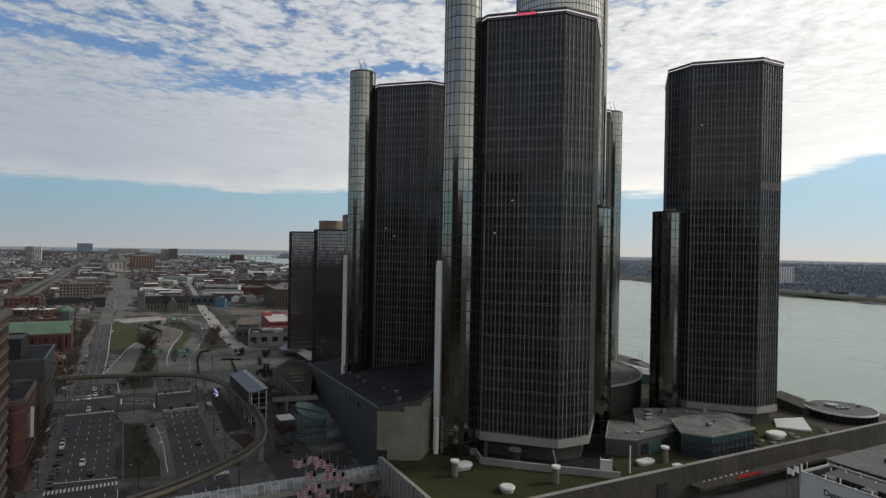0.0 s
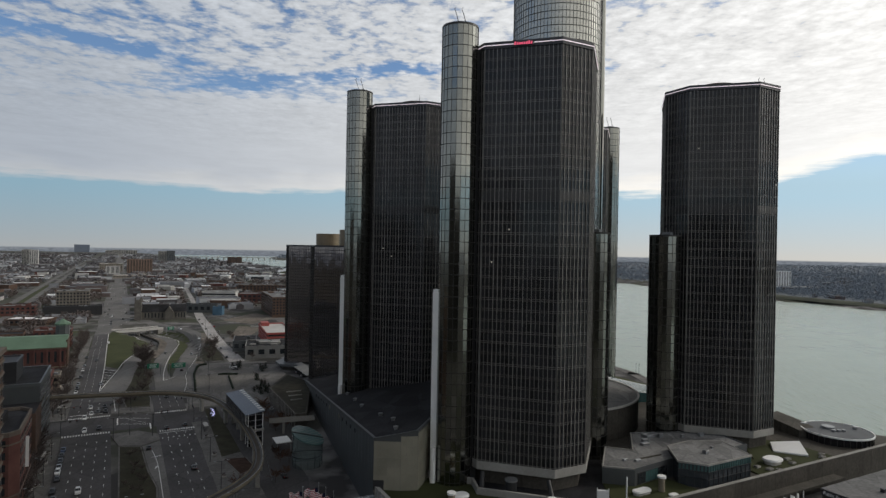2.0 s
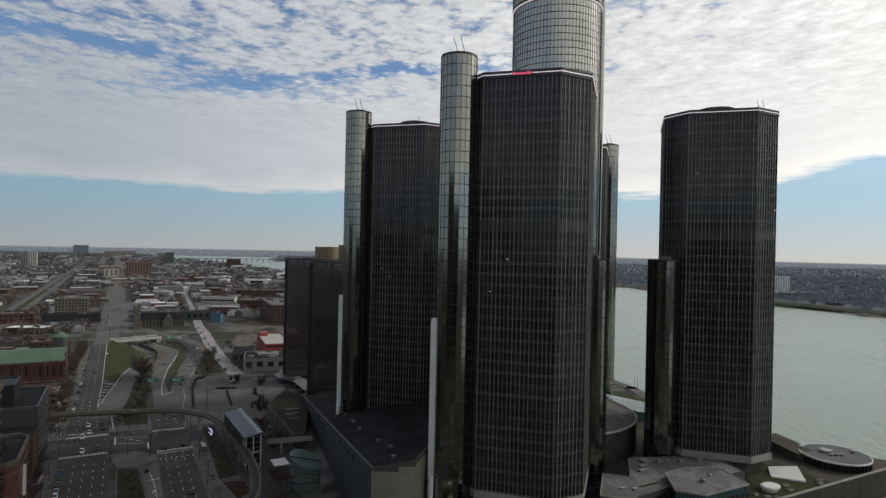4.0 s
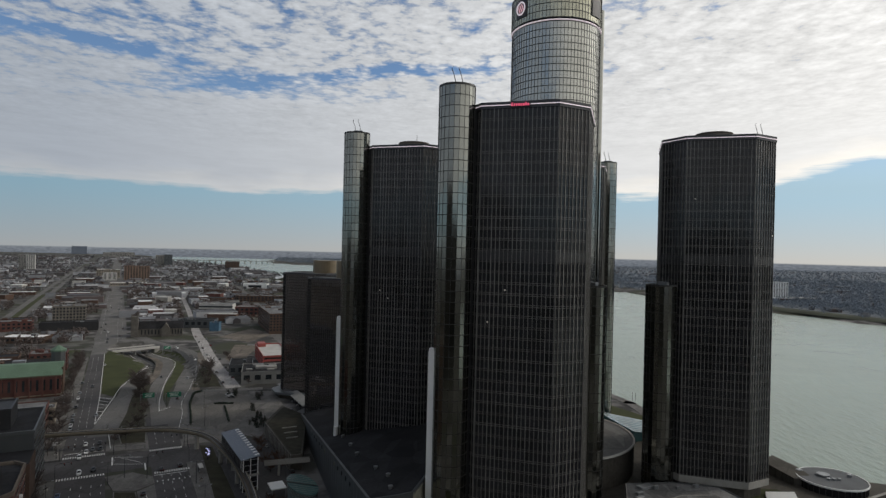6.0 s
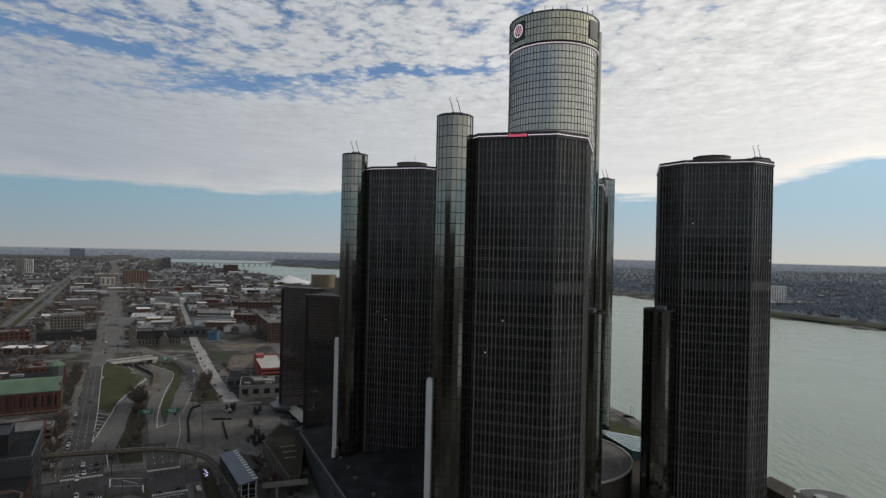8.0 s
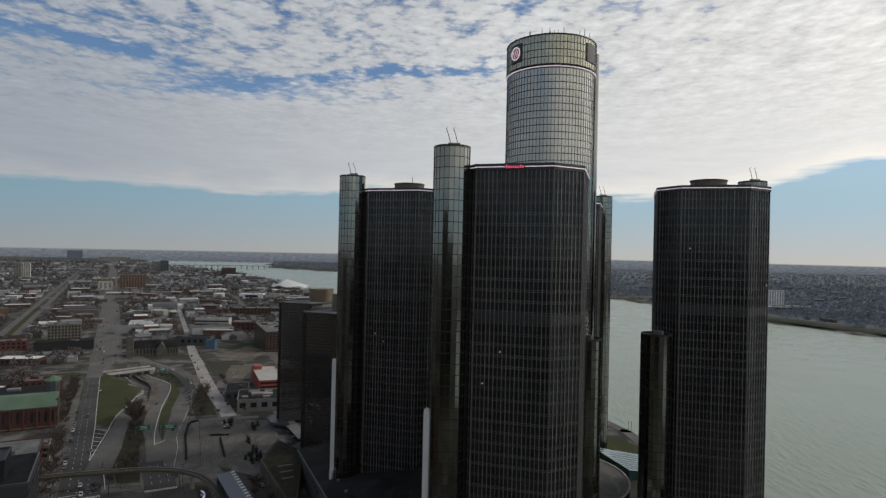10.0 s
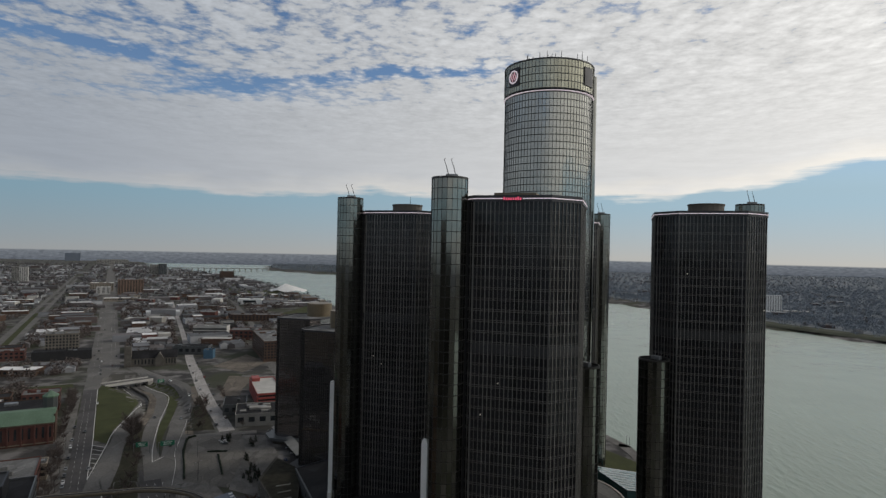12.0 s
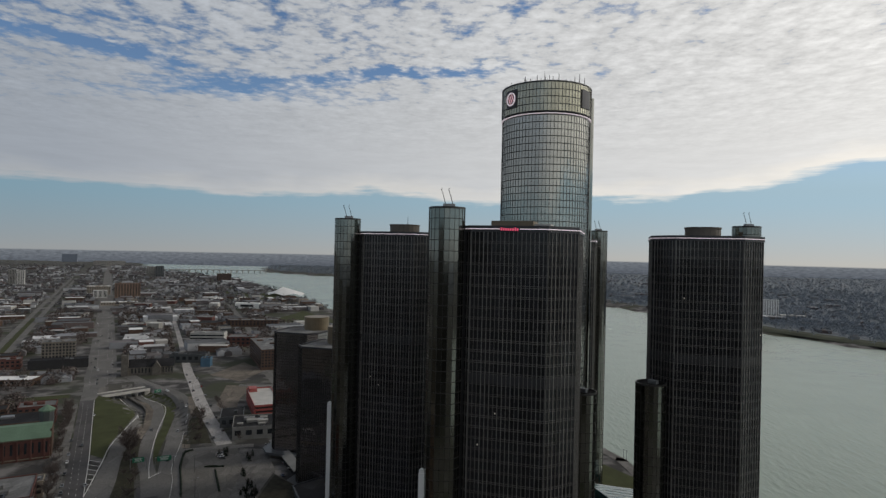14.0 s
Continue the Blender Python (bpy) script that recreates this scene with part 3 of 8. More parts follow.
def panes(a, b, z0, storey, floors, bays, out=0.0, rows=(1.0,)):
    """Window panes between two plan corners, each a face of its own."""
    verts, faces = [], []
    d = Vector((b[0] - a[0], b[1] - a[1]))
    for i in range(bays):
        p, q = Vector(a) + d * (i / bays), Vector(a) + d * ((i + 1) / bays)
        for f in range(floors):
            z = z0 + f * storey
            k = len(verts)
            verts += [(p.x, p.y, z), (q.x, q.y, z), (q.x, q.y, z + storey), (p.x, p.y, z + storey)]
            faces.append((k, k + 1, k + 2, k + 3))
    return verts, faces


_shared = {}


def shared(key, make):
    if key not in _shared:
        _shared[key] = make()
    return _shared[key]


def bar_mesh(name, w, d, h, material):
    bm = bmesh.new()
    box(bm, -w / 2, w / 2, -d, 0.02, 0, h)
    me = bpy.data.meshes.new(name)
    bm.to_mesh(me)
    bm.free()
    me.materials.append(material)
    return me


def band_mesh(name, pts, d, h, material):
    bm = bmesh.new()
    ring(bm, grown(pts, d), grown(pts, -0.05), 0, h)
    me = bpy.data.meshes.new(name)
    bm.to_mesh(me)
    bm.free()
    me.materials.append(material)
    return me


def band_pair(name, pts, d, h, apart, material):
    """The sill bar and the head bar of one floor."""
    bm = bmesh.new()
    for z in (0.0, apart):
        ring(bm, grown(pts, d), grown(pts, -0.05), z, z + h)
    me = bpy.data.meshes.new(name)
    bm.to_mesh(me)
    bm.free()
    me.materials.append(material)
    return me


def davits(parent, x, y, z, turn):
    """The two bent crane arms of a window-cleaning rig, on their trolley."""
    rig = new("cleaning_rig")
    rig.parent = parent
    rig.matrix_basis = pose(x, y, z, 0, 0, turn)
    bm = bmesh.new()
    box(bm, -2.0, 2.0, -1.0, 1.0, 0, 1.6, 0.15)
    part("trolley", bm, STEEL, rig)
    for s in (-1.2, 1.2):
        bm = bmesh.new()
        tube(bm, [(s, 0, 1.5), (s - 0.7, -0.1, 4.2), (s - 1.5, -0.2, 6.4), (s - 1.0, -0.3, 6.9)], 0.14, 6, 0.7)
        part("crane_arm", bm, STEEL_DARK, rig)


def shaft(parent, x, y, top, base, rig_turn=None):
    """A round stair and lift shaft clad in glass strips."""
    r, n = 6.05, 22
    pts = circle(r, n)
    floors = round((top - base) / 3.58)
    st = (top - base) / floors
    v, f = [], []
    for i in range(n):
        vv, ff = panes(pts[i], pts[(i + 1) % n], base, st, floors, 1)
        f += [tuple(k + len(v) for k in q) for q in ff]
        v += vv
    body = piece("stair_shaft", shared(("shaft", floors, base), lambda: mesh("shaft_glass", v, f, GLASS_SHAFT)), parent, pose(x, y, 0))
    body["label"] = "round glass-clad stair shaft"
    ringm = shared("shaft_ring", lambda: band_mesh("shaft_ring", pts, 0.05, 0.22, MULLION_DARK))
    for k in range(floors + 1):
        piece("joint_ring", ringm, body, pose(0, 0, base + k * st))
    ribm = shared(("rib", floors, base), lambda: bar_mesh("rib", 0.12, 0.09, top - base, MULLION_DARK))
    for i in range(n):
        a = 2 * math.pi * i / n
        piece("rib", ribm, body, pose(r * math.cos(a), r * math.sin(a), base, 0, 0, math.degrees(a) + 90))
    bm = bmesh.new()
    prism(bm, circle(r - 0.1, n), top - 0.6, top - 0.2)
    part("shaft_roof", bm, ROOF_DARK, body)
    bm = bmesh.new()
    ring(bm, circle(r + 0.12, n), circle(r - 0.35, n), top - 0.25, top + 0.45)
    part("coping", bm, MULLION_DARK, body)
    if rig_turn is not None:
        davits(body, 0.8, -0.6, top, rig_turn)
    return body


def office_tower(x, y, tall, label, sign=False):
    """An eight-sided glass tower with a round shaft at two opposite corners; tall: the sign of the corner with the full-height one."""
    t = thing("office_tower", label, "skyscraper", (x, y, 0), TH, "glass office towers")
    for i in range(8):
        a, b = OCT[i], OCT[(i + 1) % 8]
        bays = 18 if i % 2 == 0 else 8
        wall = piece("curtain_wall", shared(("wall", i), lambda: mesh("wall_glass", *panes(a, b, BASE, STOREY, FLOORS, bays), GLASS_DARK)), t)
        fin = shared("fin", lambda: bar_mesh("fin", 0.19, 0.28, TOP - BASE, MULLION))
        ang = math.degrees(math.atan2(b[1] - a[1], b[0] - a[0]))
        for k in range(bays + 1):
            p = Vector(a).lerp(Vector(b), min(max(k / bays, 0.006), 0.994))
            piece("mullion", fin, wall, pose(p.x, p.y, BASE, 0, 0, ang))
    band = shared("spandrel", lambda: band_pair("spandrel", OCT, 0.07, 0.15, 0.60, SPANDREL))
    for k in range(FLOORS):
        piece("spandrel", band, t, pose(0, 0, BASE + k * STOREY - 0.25))
    bm = bmesh.new()
    ring(bm, grown(OCT, 0.22), grown(OCT, -0.1), BASE + 24.05 * STOREY, BASE + 24.95 * STOREY)
    part("louvre_band", bm, SHADOW_GAP, t, "black ventilation louvre band")
    bm = bmesh.new()
    ring(bm, grown(OCT, 0.4), grown(OCT, -0.4), BASE - 2.6, BASE + 0.1)
    part("base_skirt", bm, CONCRETE, t, "pale concrete skirt")
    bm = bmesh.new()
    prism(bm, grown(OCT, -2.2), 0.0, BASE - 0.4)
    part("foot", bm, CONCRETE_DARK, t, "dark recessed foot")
    bm = bmesh.new()
    ring(bm, grown(OCT, 0.5), grown(OCT, -1.2), TOP - 0.1, TOP + 2.1)
    part("parapet", bm, STEEL_DARK, t, "dark roof parapet")
    bm = bmesh.new()
    ring(bm, grown(OCT, 0.62), grown(OCT, 0.4), TOP + 0.85, TOP + 1.12)
    part("light_strip", bm, LED_WHITE, t, "lit white strip round the roof edge")
    bm = bmesh.new()
    prism(bm, grown(OCT, -0.8), TOP - 0.4, TOP + 0.3)
    part("roof", bm, ROOF_DARK, t)
    if sign:
        for x0, x1, y0, y1, h, mat in ((-9.5, 5.5, -5, 8, 4.6, CONCRETE_TAN), (5.6, 11.5, -4, 6, 3.6, CONCRETE_PALE)):
            bm = bmesh.new()
            box(bm, x0, x1, y0, y1, TOP + 0.3, TOP + h, 0.12)
            part("plant_room", bm, mat, t, "low boxy roof plant room")
    else:
        pent = circle(7.4, 20)
        bm = bmesh.new()
        prism(bm, pent, TOP + 0.3, TOP + 6.0)
        ph = part("penthouse", bm, BRONZE_DULL, t, "low round brown plant house")
        bm = bmesh.new()
        ring(bm, grown(pent, 0.25), grown(pent, -0.4), TOP + 5.7, TOP + 6.3)
        part("rim", bm, CONCRETE_BROWN, ph)
        if tall < 0:
            bm = bmesh.new()
            tube(bm, [(1.5, 0, TOP + 6.0), (1.5, 0, TOP + 10.5)], 0.16, 6, 0.4)
            part("mast", bm, STEEL_DARK, ph)
    c = 21.25
    for s in (-1, 1):
        top = 160.8 if s == tall else 94.0
        shaft(t, s * c, s * c, top, 0.0, 20 if s == tall else 150)
        # the recess between shaft and tower, its shade put in as a black block
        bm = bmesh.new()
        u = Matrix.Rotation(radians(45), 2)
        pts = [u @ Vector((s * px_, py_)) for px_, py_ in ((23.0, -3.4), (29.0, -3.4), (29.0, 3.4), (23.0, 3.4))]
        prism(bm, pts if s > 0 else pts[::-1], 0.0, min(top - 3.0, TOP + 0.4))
        part("link", bm, SHADOW_GAP, t, "black block for the shaded recess at the stair shaft")
    if tall < 0:
        bm = bmesh.new()
        box(bm, -c - 6.9, -c - 4.1, -c - 3.6, -c - 1.0, 0.0, 72.6, 0.1)
        box(bm, -c - 6.8, -c - 4.3, -c - 3.4, -c - 1.2, 72.5, 73.6, 0.05)
        part("service_duct", bm, WHITE, t, "tall white service duct")
        bm = bmesh.new()
        tube(bm, [(-c - 5.4, -c - 4.7, 9.8), (-c - 5.4, -c - 4.7, 21.5)], 0.95, 12)
        part("foot_pipe", bm, WHITE, t, "short white pipe at the duct foot")
    # small glowing panes at random places, added as glints on the glass
    rl = random.Random(int(x))
    lit = bar_mesh("lit_window", 0.5, 0.05, 0.5, GLINT_GLOW)
    for k in range(2):
        i = rl.choice((0, 0, 0, 7, 1))
        a, b = Vector(OCT[i]), Vector(OCT[(i + 1) % 8])
        p = a.lerp(b, (rl.randrange(1, 8) + 0.5) / (18 if i == 0 else 8))
        piece("lit_window", lit, t, pose(p.x, p.y, BASE + rl.randrange(14, 34) * STOREY + 1.2, 0, 0, math.degrees(math.atan2(b.y - a.y, b.x - a.x))))
    if sign:
        bm = bmesh.new()
        box(bm, -2.9, 3.5, -HALF - 0.95, -HALF - 0.55, TOP + 0.3, TOP + 1.65)
        panel = part("sign_panel", bm, STEEL_DARK, t)
        for k in range(8):
            bm = bmesh.new()
            box(bm, -2.7 + k * 0.76, -2.2 + k * 0.76, -HALF - 1.05, -HALF - 0.9, TOP + 0.45, TOP + (1.5 if k in (0, 6) else 1.2))
            part("lit_bar", bm, LED_RED, panel, "lit red sign bar")
    return t


UX, UY = Vector((math.cos(radians(TH)), math.sin(radians(TH)))), Vector((-math.sin(radians(TH)), math.cos(radians(TH))))
MID = Vector((52.86, 281.36))
P1, P2 = (UX + UY) / math.sqrt(2) * 49.03, (UY - UX) / math.sqrt(2) * 49.03
office_tower(*(MID - P1 - P2), -1, "dark bronze glass office tower with red roof sign", True)
office_tower(*(MID - P1 + P2), -1, "dark bronze glass office tower with tall round stair shaft")
office_tower(*(MID + P1 - P2), 1, "dark bronze glass office tower beside the river")
office_tower(*(MID + P1 + P2), 1, "dark bronze glass office tower behind the hotel")


def hotel_tower():
    t = thing("hotel_tower", "tall round silver glass hotel tower with golden crown", "skyscraper", (MID.x, MID.y, 0))
    r, n, z0, z1, zc = 20.3, 80, 14.0, 207.6, 222.0
    floors = 62
    st = (z1 - z0) / floors
    for name, lo, fl, rad, mat in (("glass_wall", z0, floors, r, GLASS_HOTEL), ("crown", z1 + 1.6, 4, r + 0.35, GLASS_CROWN)):
        pts = circle(rad, n)
        step = st if fl > 4 else (zc - lo) / fl
        v, f = [], []
        for i in range(n):
            vv, ff = panes(pts[i], pts[(i + 1) % n], lo, step, fl, 1)
            f += [tuple(k + len(v) for k in q) for q in ff]
            v += vv
        wall = link(name, mesh(name, v, f, mat), None, t)
        ringm = band_mesh("ring_" + name, pts, 0.06, 0.32, MULLION_DARK)
        for k in range(fl + 1):
            piece("joint_ring", ringm, wall, pose(0, 0, lo + k * step - 0.16))
        ribm = bar_mesh("rib_" + name, 0.17, 0.12, step * fl, MULLION_DARK)
        for i in range(n):
            a = 2 * math.pi * i / n
            piece("rib", ribm, wall, pose(rad * math.cos(a), rad * math.sin(a), lo, 0, 0, math.degrees(a) + 90))
    bm = bmesh.new()
    ring(bm, circle(r - 0.5, n), circle(r - 1.2, n), z1 - 0.1, z1 + 1.7)
    part("recess", bm, SHADOW_GAP, t, "dark recessed band under the crown")
    bm = bmesh.new()
    ring(bm, circle(r + 0.5, n), circle(r - 0.6, n), z1 + 0.5, z1 + 0.72)
    part("light_strip", bm, LED_WHITE, t, "lit ring under the crown")
    bm = bmesh.new()
    prism(bm, circle(r - 0.2, n), zc - 0.8, zc - 0.3)
    part("roof", bm, ROOF_GREY, t)
    bm = bmesh.new()
    ring(bm, circle(r + 0.55, n), circle(r - 0.5, n), zc - 0.1, zc + 0.5)
    part("coping", bm, MULLION_DARK, t)
    # curved sign boards on the crown
    for a0, a1, disc in ((-158, -139, True), (-52, -33, False)):
        bm = bmesh.new()
        k = 8
        outer = [(math.cos(radians(a0 + (a1 - a0) * i / k)) * (r + 0.75), math.sin(radians(a0 + (a1 - a0) * i / k)) * (r + 0.75)) for i in range(k + 1)]
        inner = [(x * 0.975, y * 0.975) for x, y in outer][::-1]
        prism(bm, outer + inner, z1 + 4.2, z1 + 12.4)
        board = part("sign_board", bm, STEEL_DARK, t, "dark curved sign board")
        if disc:
            am = radians((a0 + a1) / 2)
            bm = bmesh.new()
            m = Matrix.Translation((math.cos(am) * (r + 0.95), math.sin(am) * (r + 0.95), z1 + 8.3)) @ Matrix.Rotation(am, 4, "Z") @ Matrix.Rotation(radians(90), 4, "Y")
            ring(bm, circle(3.0, 24), circle(2.45, 24), -0.1, 0.15)
            bmesh.ops.transform(bm, matrix=m, verts=bm.verts)
            part("lit_ring", bm, LED_WHITE, board, "lit round emblem")
            bm = bmesh.new()
            for w in (-1.2, 0.0, 1.2):
                box(bm, -1.7, 1.7, w - 0.28, w + 0.28, -0.1, 0.12)
            bmesh.ops.transform(bm, matrix=m @ Matrix.Rotation(radians(25), 4, "Z"), verts=bm.verts)
            part("lit_bar", bm, LED_PINK, board)
    rnd = random.Random(8)
    for k in range(42):
        a, d = rnd.uniform(-2.9, -0.3) if k % 3 else rnd.uniform(0, 6.28), rnd.uniform(8, 19.5)
        h = rnd.choice((1.5, 2.0, 2.5, 3.2, 4.5))
        bm = bmesh.new()
        tube(bm, [(d * math.cos(a), d * math.sin(a), zc - 0.4), (d * math.cos(a), d * math.sin(a), zc + h + 1.2)], 0.18, 5, 0.6)
        part("aerial", bm, STEEL_DARK, t)
    bm = bmesh.new()
    tube(bm, [(-1, 0, zc - 0.3), (-1, 0, zc + 10.5)], 0.28, 6, 0.25)
    part("mast", bm, STEEL_DARK, t)
    bm = bmesh.new()
    prism(bm, circle(8.5, 24), zc - 0.4, zc + 2.2)
    part("plant_house", bm, CONCRETE_PALE, t)
    # the lift shaft standing against the drum
    for da, rr in ((-3, 2.4), (9, 2.4)):
        a = radians(da)
        bm = bmesh.new()
        prism(bm, circle(rr, 14, (r - 0.3) * math.cos(a), (r - 0.3) * math.sin(a)), 12, z1 + 12)
        part("lift_shaft", bm, GLASS_SHAFT, t, "round lift shaft up the side")
    bm = bmesh.new()
    prism(bm, circle(39.3, 64), 0, 22.3)
    drum = part("drum_base", bm, CONCRETE_DARK, t, "round brown concrete podium drum")
    bm = bmesh.new()
    ring(bm, circle(39.7, 64), circle(38.9, 64), 22.2, 22.9)
    part("coping", bm, CONCRETE_PALE, drum)
    bm = bmesh.new()
    prism(bm, circle(38.8, 64), 22.25, 22.5)
    part("drum_roof", bm, ROOF_GREY, drum)
    return t


hotel_tower()


# ---- the complex round the towers ----
RED_DIM = surface("dim_red_sign", (0.40, 0.02, 0.025), 0.5, var=0.0, emit=0.05)
PT = 27.57   # the complex is turned by this from straight ahead
PU, PV = Vector((math.cos(radians(PT)), math.sin(radians(PT)))), Vector((-math.sin(radians(PT)), math.cos(radians(PT))))


def plan(p, r):
    v = MID + PU * p + PV * r
    return (v.x, v.y)


def complex_thing(name, label, category, group="", kind=""):
    return thing(name, label, category, (MID.x, MID.y, 0), PT, group, kind)


def podium():
    t = complex_thing("podium", "brown concrete podium with grassed roof terrace", "podium")
    bm = bmesh.new()
    prism(bm, [(-104.6, -93.6), (124, -93.6), (108, -76), (94, -50), (88, -10), (80, 60), (60, 100), (-30, 118), (-60, 60), (-92, -30), (-104.6, -46)], -4, 9.4)
    part("slab", bm, CONCRETE_DARK, t)
    bm = bmesh.new()
    prism(bm, [(-103.8, -92.8), (-10, -92.8), (-12, -78), (-27, -79.6), (-35, -73), (-46, -92), (-62, -78), (-77, -63), (-75, -56), (-88, -42), (-103.8, -45)], 9.3, 9.9)
    part("lawn", bm, LAWN, t, "green brown winter lawn")
    bm = bmesh.new()
    prism(bm, [(21, -92.8), (66, -92.8), (66, -70), (50, -62), (34, -80), (24, -76)], 9.3, 9.85)
    part("lawn", bm, LAWN, t, "green brown winter lawn")
    bm = bmesh.new()
    prism(bm, [(-77, -63), (-62, -78), (-46, -91), (-35, -73), (-20, -58), (-20, -20), (-75, -20), (-88, -42), (-75, -56)], 9.3, 9.7)
    part("terrace_paving", bm, ROOF_DARK, t, "dark paved court round the tower foot")
    bm = bmesh.new()
    box(bm, -105.3, 124, -94.4, -93.5, 0, 11.0)
    part("parapet_wall", bm, CONCRETE_DARK, t, "long weathered concrete wall")
    bm = bmesh.new()
    box(bm, -105.4, 124.2, -94.6, -93.3, 11.0, 11.25)
    part("coping", bm, CONCRETE, t)
    bm = bmesh.new()
    box(bm, -105.6, -104.5, -93.5, -46, 0, 11.0)
    side = part("ribbed_wall", bm, CONCRETE, t, "grey concrete wall with upright ribs")
    rib = bar_mesh("wall_rib", 0.5, 0.35, 11.1, CONCRETE)
    for k in range(17):
        piece("rib", rib, side, pose(-105.6, -92.6 + k * 2.85, 0, 0, 0, -90))
    # low walls between lawn and tower court
    walls = [(-89, -41), (-75, -55.5), (-77.5, -63), (-62, -78), (-46.5, -91.3)]
    for (ax, ay), (bx, by) in zip(walls, walls[1:]):
        d = Vector((bx - ax, by - ay))
        m = pose(ax, ay, 0, 0, 0, math.degrees(math.atan2(d.y, d.x)))
        bm = bmesh.new()
        box(bm, -0.3, d.length + 0.3, -0.4, 0.4, 9.5, 12.0, 0.05)
        w = part("court_wall", bm, CONCRETE, t)
        w.matrix_basis = m
    # raking dark struts under the tower skirt
    for p, r, q, s in ((-74.5, -60.5, -72.5, -57.5), (-58.5, -76.5, -57.5, -73.0)):
        bm = bmesh.new()
        tube(bm, [(p, r, 9.6), (q, s, 14.3)], 0.8, 8, 0.9)
        part("strut", bm, SHADOW_GAP, t, "dark raking strut")
    # openings in the long wall
    for p in (-34,):
        bm = bmesh.new()
        box(bm, p, p + 4.4, -94.6, -94.2, 1.2, 7.5)
        part("garage_opening", bm, SHADOW_GAP, t, "dark garage opening")
    bm = bmesh.new()
    box(bm, -20, 60, -98.5, -94.3, 4.0, 5.2, 0.1)
    part("canopy", bm, CONCRETE_DARK, t, "long entrance canopy")
    bm = bmesh.new()
    box(bm, -3.0, 9.5, -98.7, -98.4, 5.1, 5.4)
    sign = part("entrance_sign", bm, STEEL_DARK, t)
    for k in range(8):
        bm = bmesh.new()
        box(bm, -2.4 + k * 1.45, -1.4 + k * 1.45, -98.75, -98.45, 5.4, 6.3 if k else 6.6)
        part("lit_bar", bm, RED_DIM, sign, "dim red sign bar")
    return t


podium()


def roof_plane(x, y):
    return 37.4 + 0.195 * x - 0.0391 * y


def exhibition_hall():
    """The low hall whose dark roof falls away from the nearest tower."""
    t = thing("exhibition_hall", "grey metal-clad hall with sloping black roof", "hall")
    loc = [(-106, -45.6), (-98.6, -50.2), (-93.6, -52.2), (-80, -38), (-38, 10), (-34, 118), (-83.5, 121.6)]
    pts = [plan(*p) for p in loc]
    top = [roof_plane(*p) for p in pts]
    bm = bmesh.new()
    prism(bm, pts, 0, top)
    body = part("wall", bm, METAL_GREY, t)
    bm = bmesh.new()
    inner = grown(pts, -0.7)
    prism(bm, inner, [roof_plane(*p) - 0.3 for p in inner], [roof_plane(*p) + 0.05 for p in inner])
    part("roof", bm, ROOF_DARK, t, "black felt roof")
    bm = bmesh.new()
    out = grown(pts, 0.12)
    n = len(pts)
    rows = [[bm.verts.new((p[0], p[1], roof_plane(*p) + dz)) for p in ps] for ps, dz in ((out, -0.5), (out, 0.35), (inner, 0.35), (inner, -0.2))]
    for i in range(n):
        j = (i + 1) % n
        for k in range(4):
            bm.faces.new((rows[k][i], rows[k][j], rows[(k + 1) % 4][j], rows[(k + 1) % 4][i]))
    part("parapet", bm, METAL_GREY, t)
    # tan stone end walls, in courses of panels
    for (a, b), cols in (((pts[0], pts[1]), 4), ((pts[1], pts[2]), 3), ((pts[2], pts[3]), 6)):
        d = Vector(b) - Vector(a)
        nrm = Vector((d.y, -d.x)).normalized()
        ang = math.degrees(math.atan2(d.y, d.x))
        zt = min(roof_plane(*a), roof_plane(*b)) - 0.6
        w, h = d.length / cols, (zt - 9.0) / 6
        bm = bmesh.new()
        box(bm, 0.015, w - 0.015, -0.15, 0, 0.015, h - 0.015)
        me = bpy.data.meshes.new("stone_panel")
        bm.to_mesh(me)
        bm.free()
        me.materials.append(PANEL_TAN)
        for i in range(cols):
            for k in range(6):
                p = Vector(a) + d * (i / cols)
                piece("stone_panel", me, body, pose(p.x, p.y, 9.0 + k * h, 0, 0, ang))
    # slot windows along the long wall
    a, b = Vector(pts[0]), Vector(pts[6])
    d = b - a
    ang = math.degrees(math.atan2(d.y, d.x))
    for k in list(range(5)) + list(range(7, 13)):
        p = a + d * (0.17 + 0.047 * k)
        bm = bmesh.new()
        box(bm, -0.5, 0.5, -0.1, 0.3, -0.7, 0.7)
        w = part("slot_window", bm, PANEL_TAN if k in (4, 5, 7) else SHADOW_GAP, body)
        w.matrix_basis = pose(p.x, p.y, roof_plane(p.x, p.y) - 2.6, 0, 0, ang)
    # joint lines of the metal cladding
    rib = bar_mesh("clad_rib", 0.09, 0.07, 10.5, STEEL)
    for k in range(34):
        p = a + d * ((k + 0.5) / 34)
        z = roof_plane(p.x, p.y)
        piece("cladding_rib", rib, body, pose(p.x, p.y, z - 11.2, 0, 0, ang + 180))
    bm = bmesh.new()
    x, y = plan(-104.2, -46.9)
    box(bm, -2.2, 1.2, -0.4, 0.5, 9.9, 13.0)
    d = part("doorway", bm, SHADOW_GAP, body, "dark doorway to the lawn")
    d.matrix_basis = pose(x, y, 0, 0, 0, math.degrees(math.atan2(pts[1][1] - pts[0][1], pts[1][0] - pts[0][0])))
    return t


exhibition_hall()


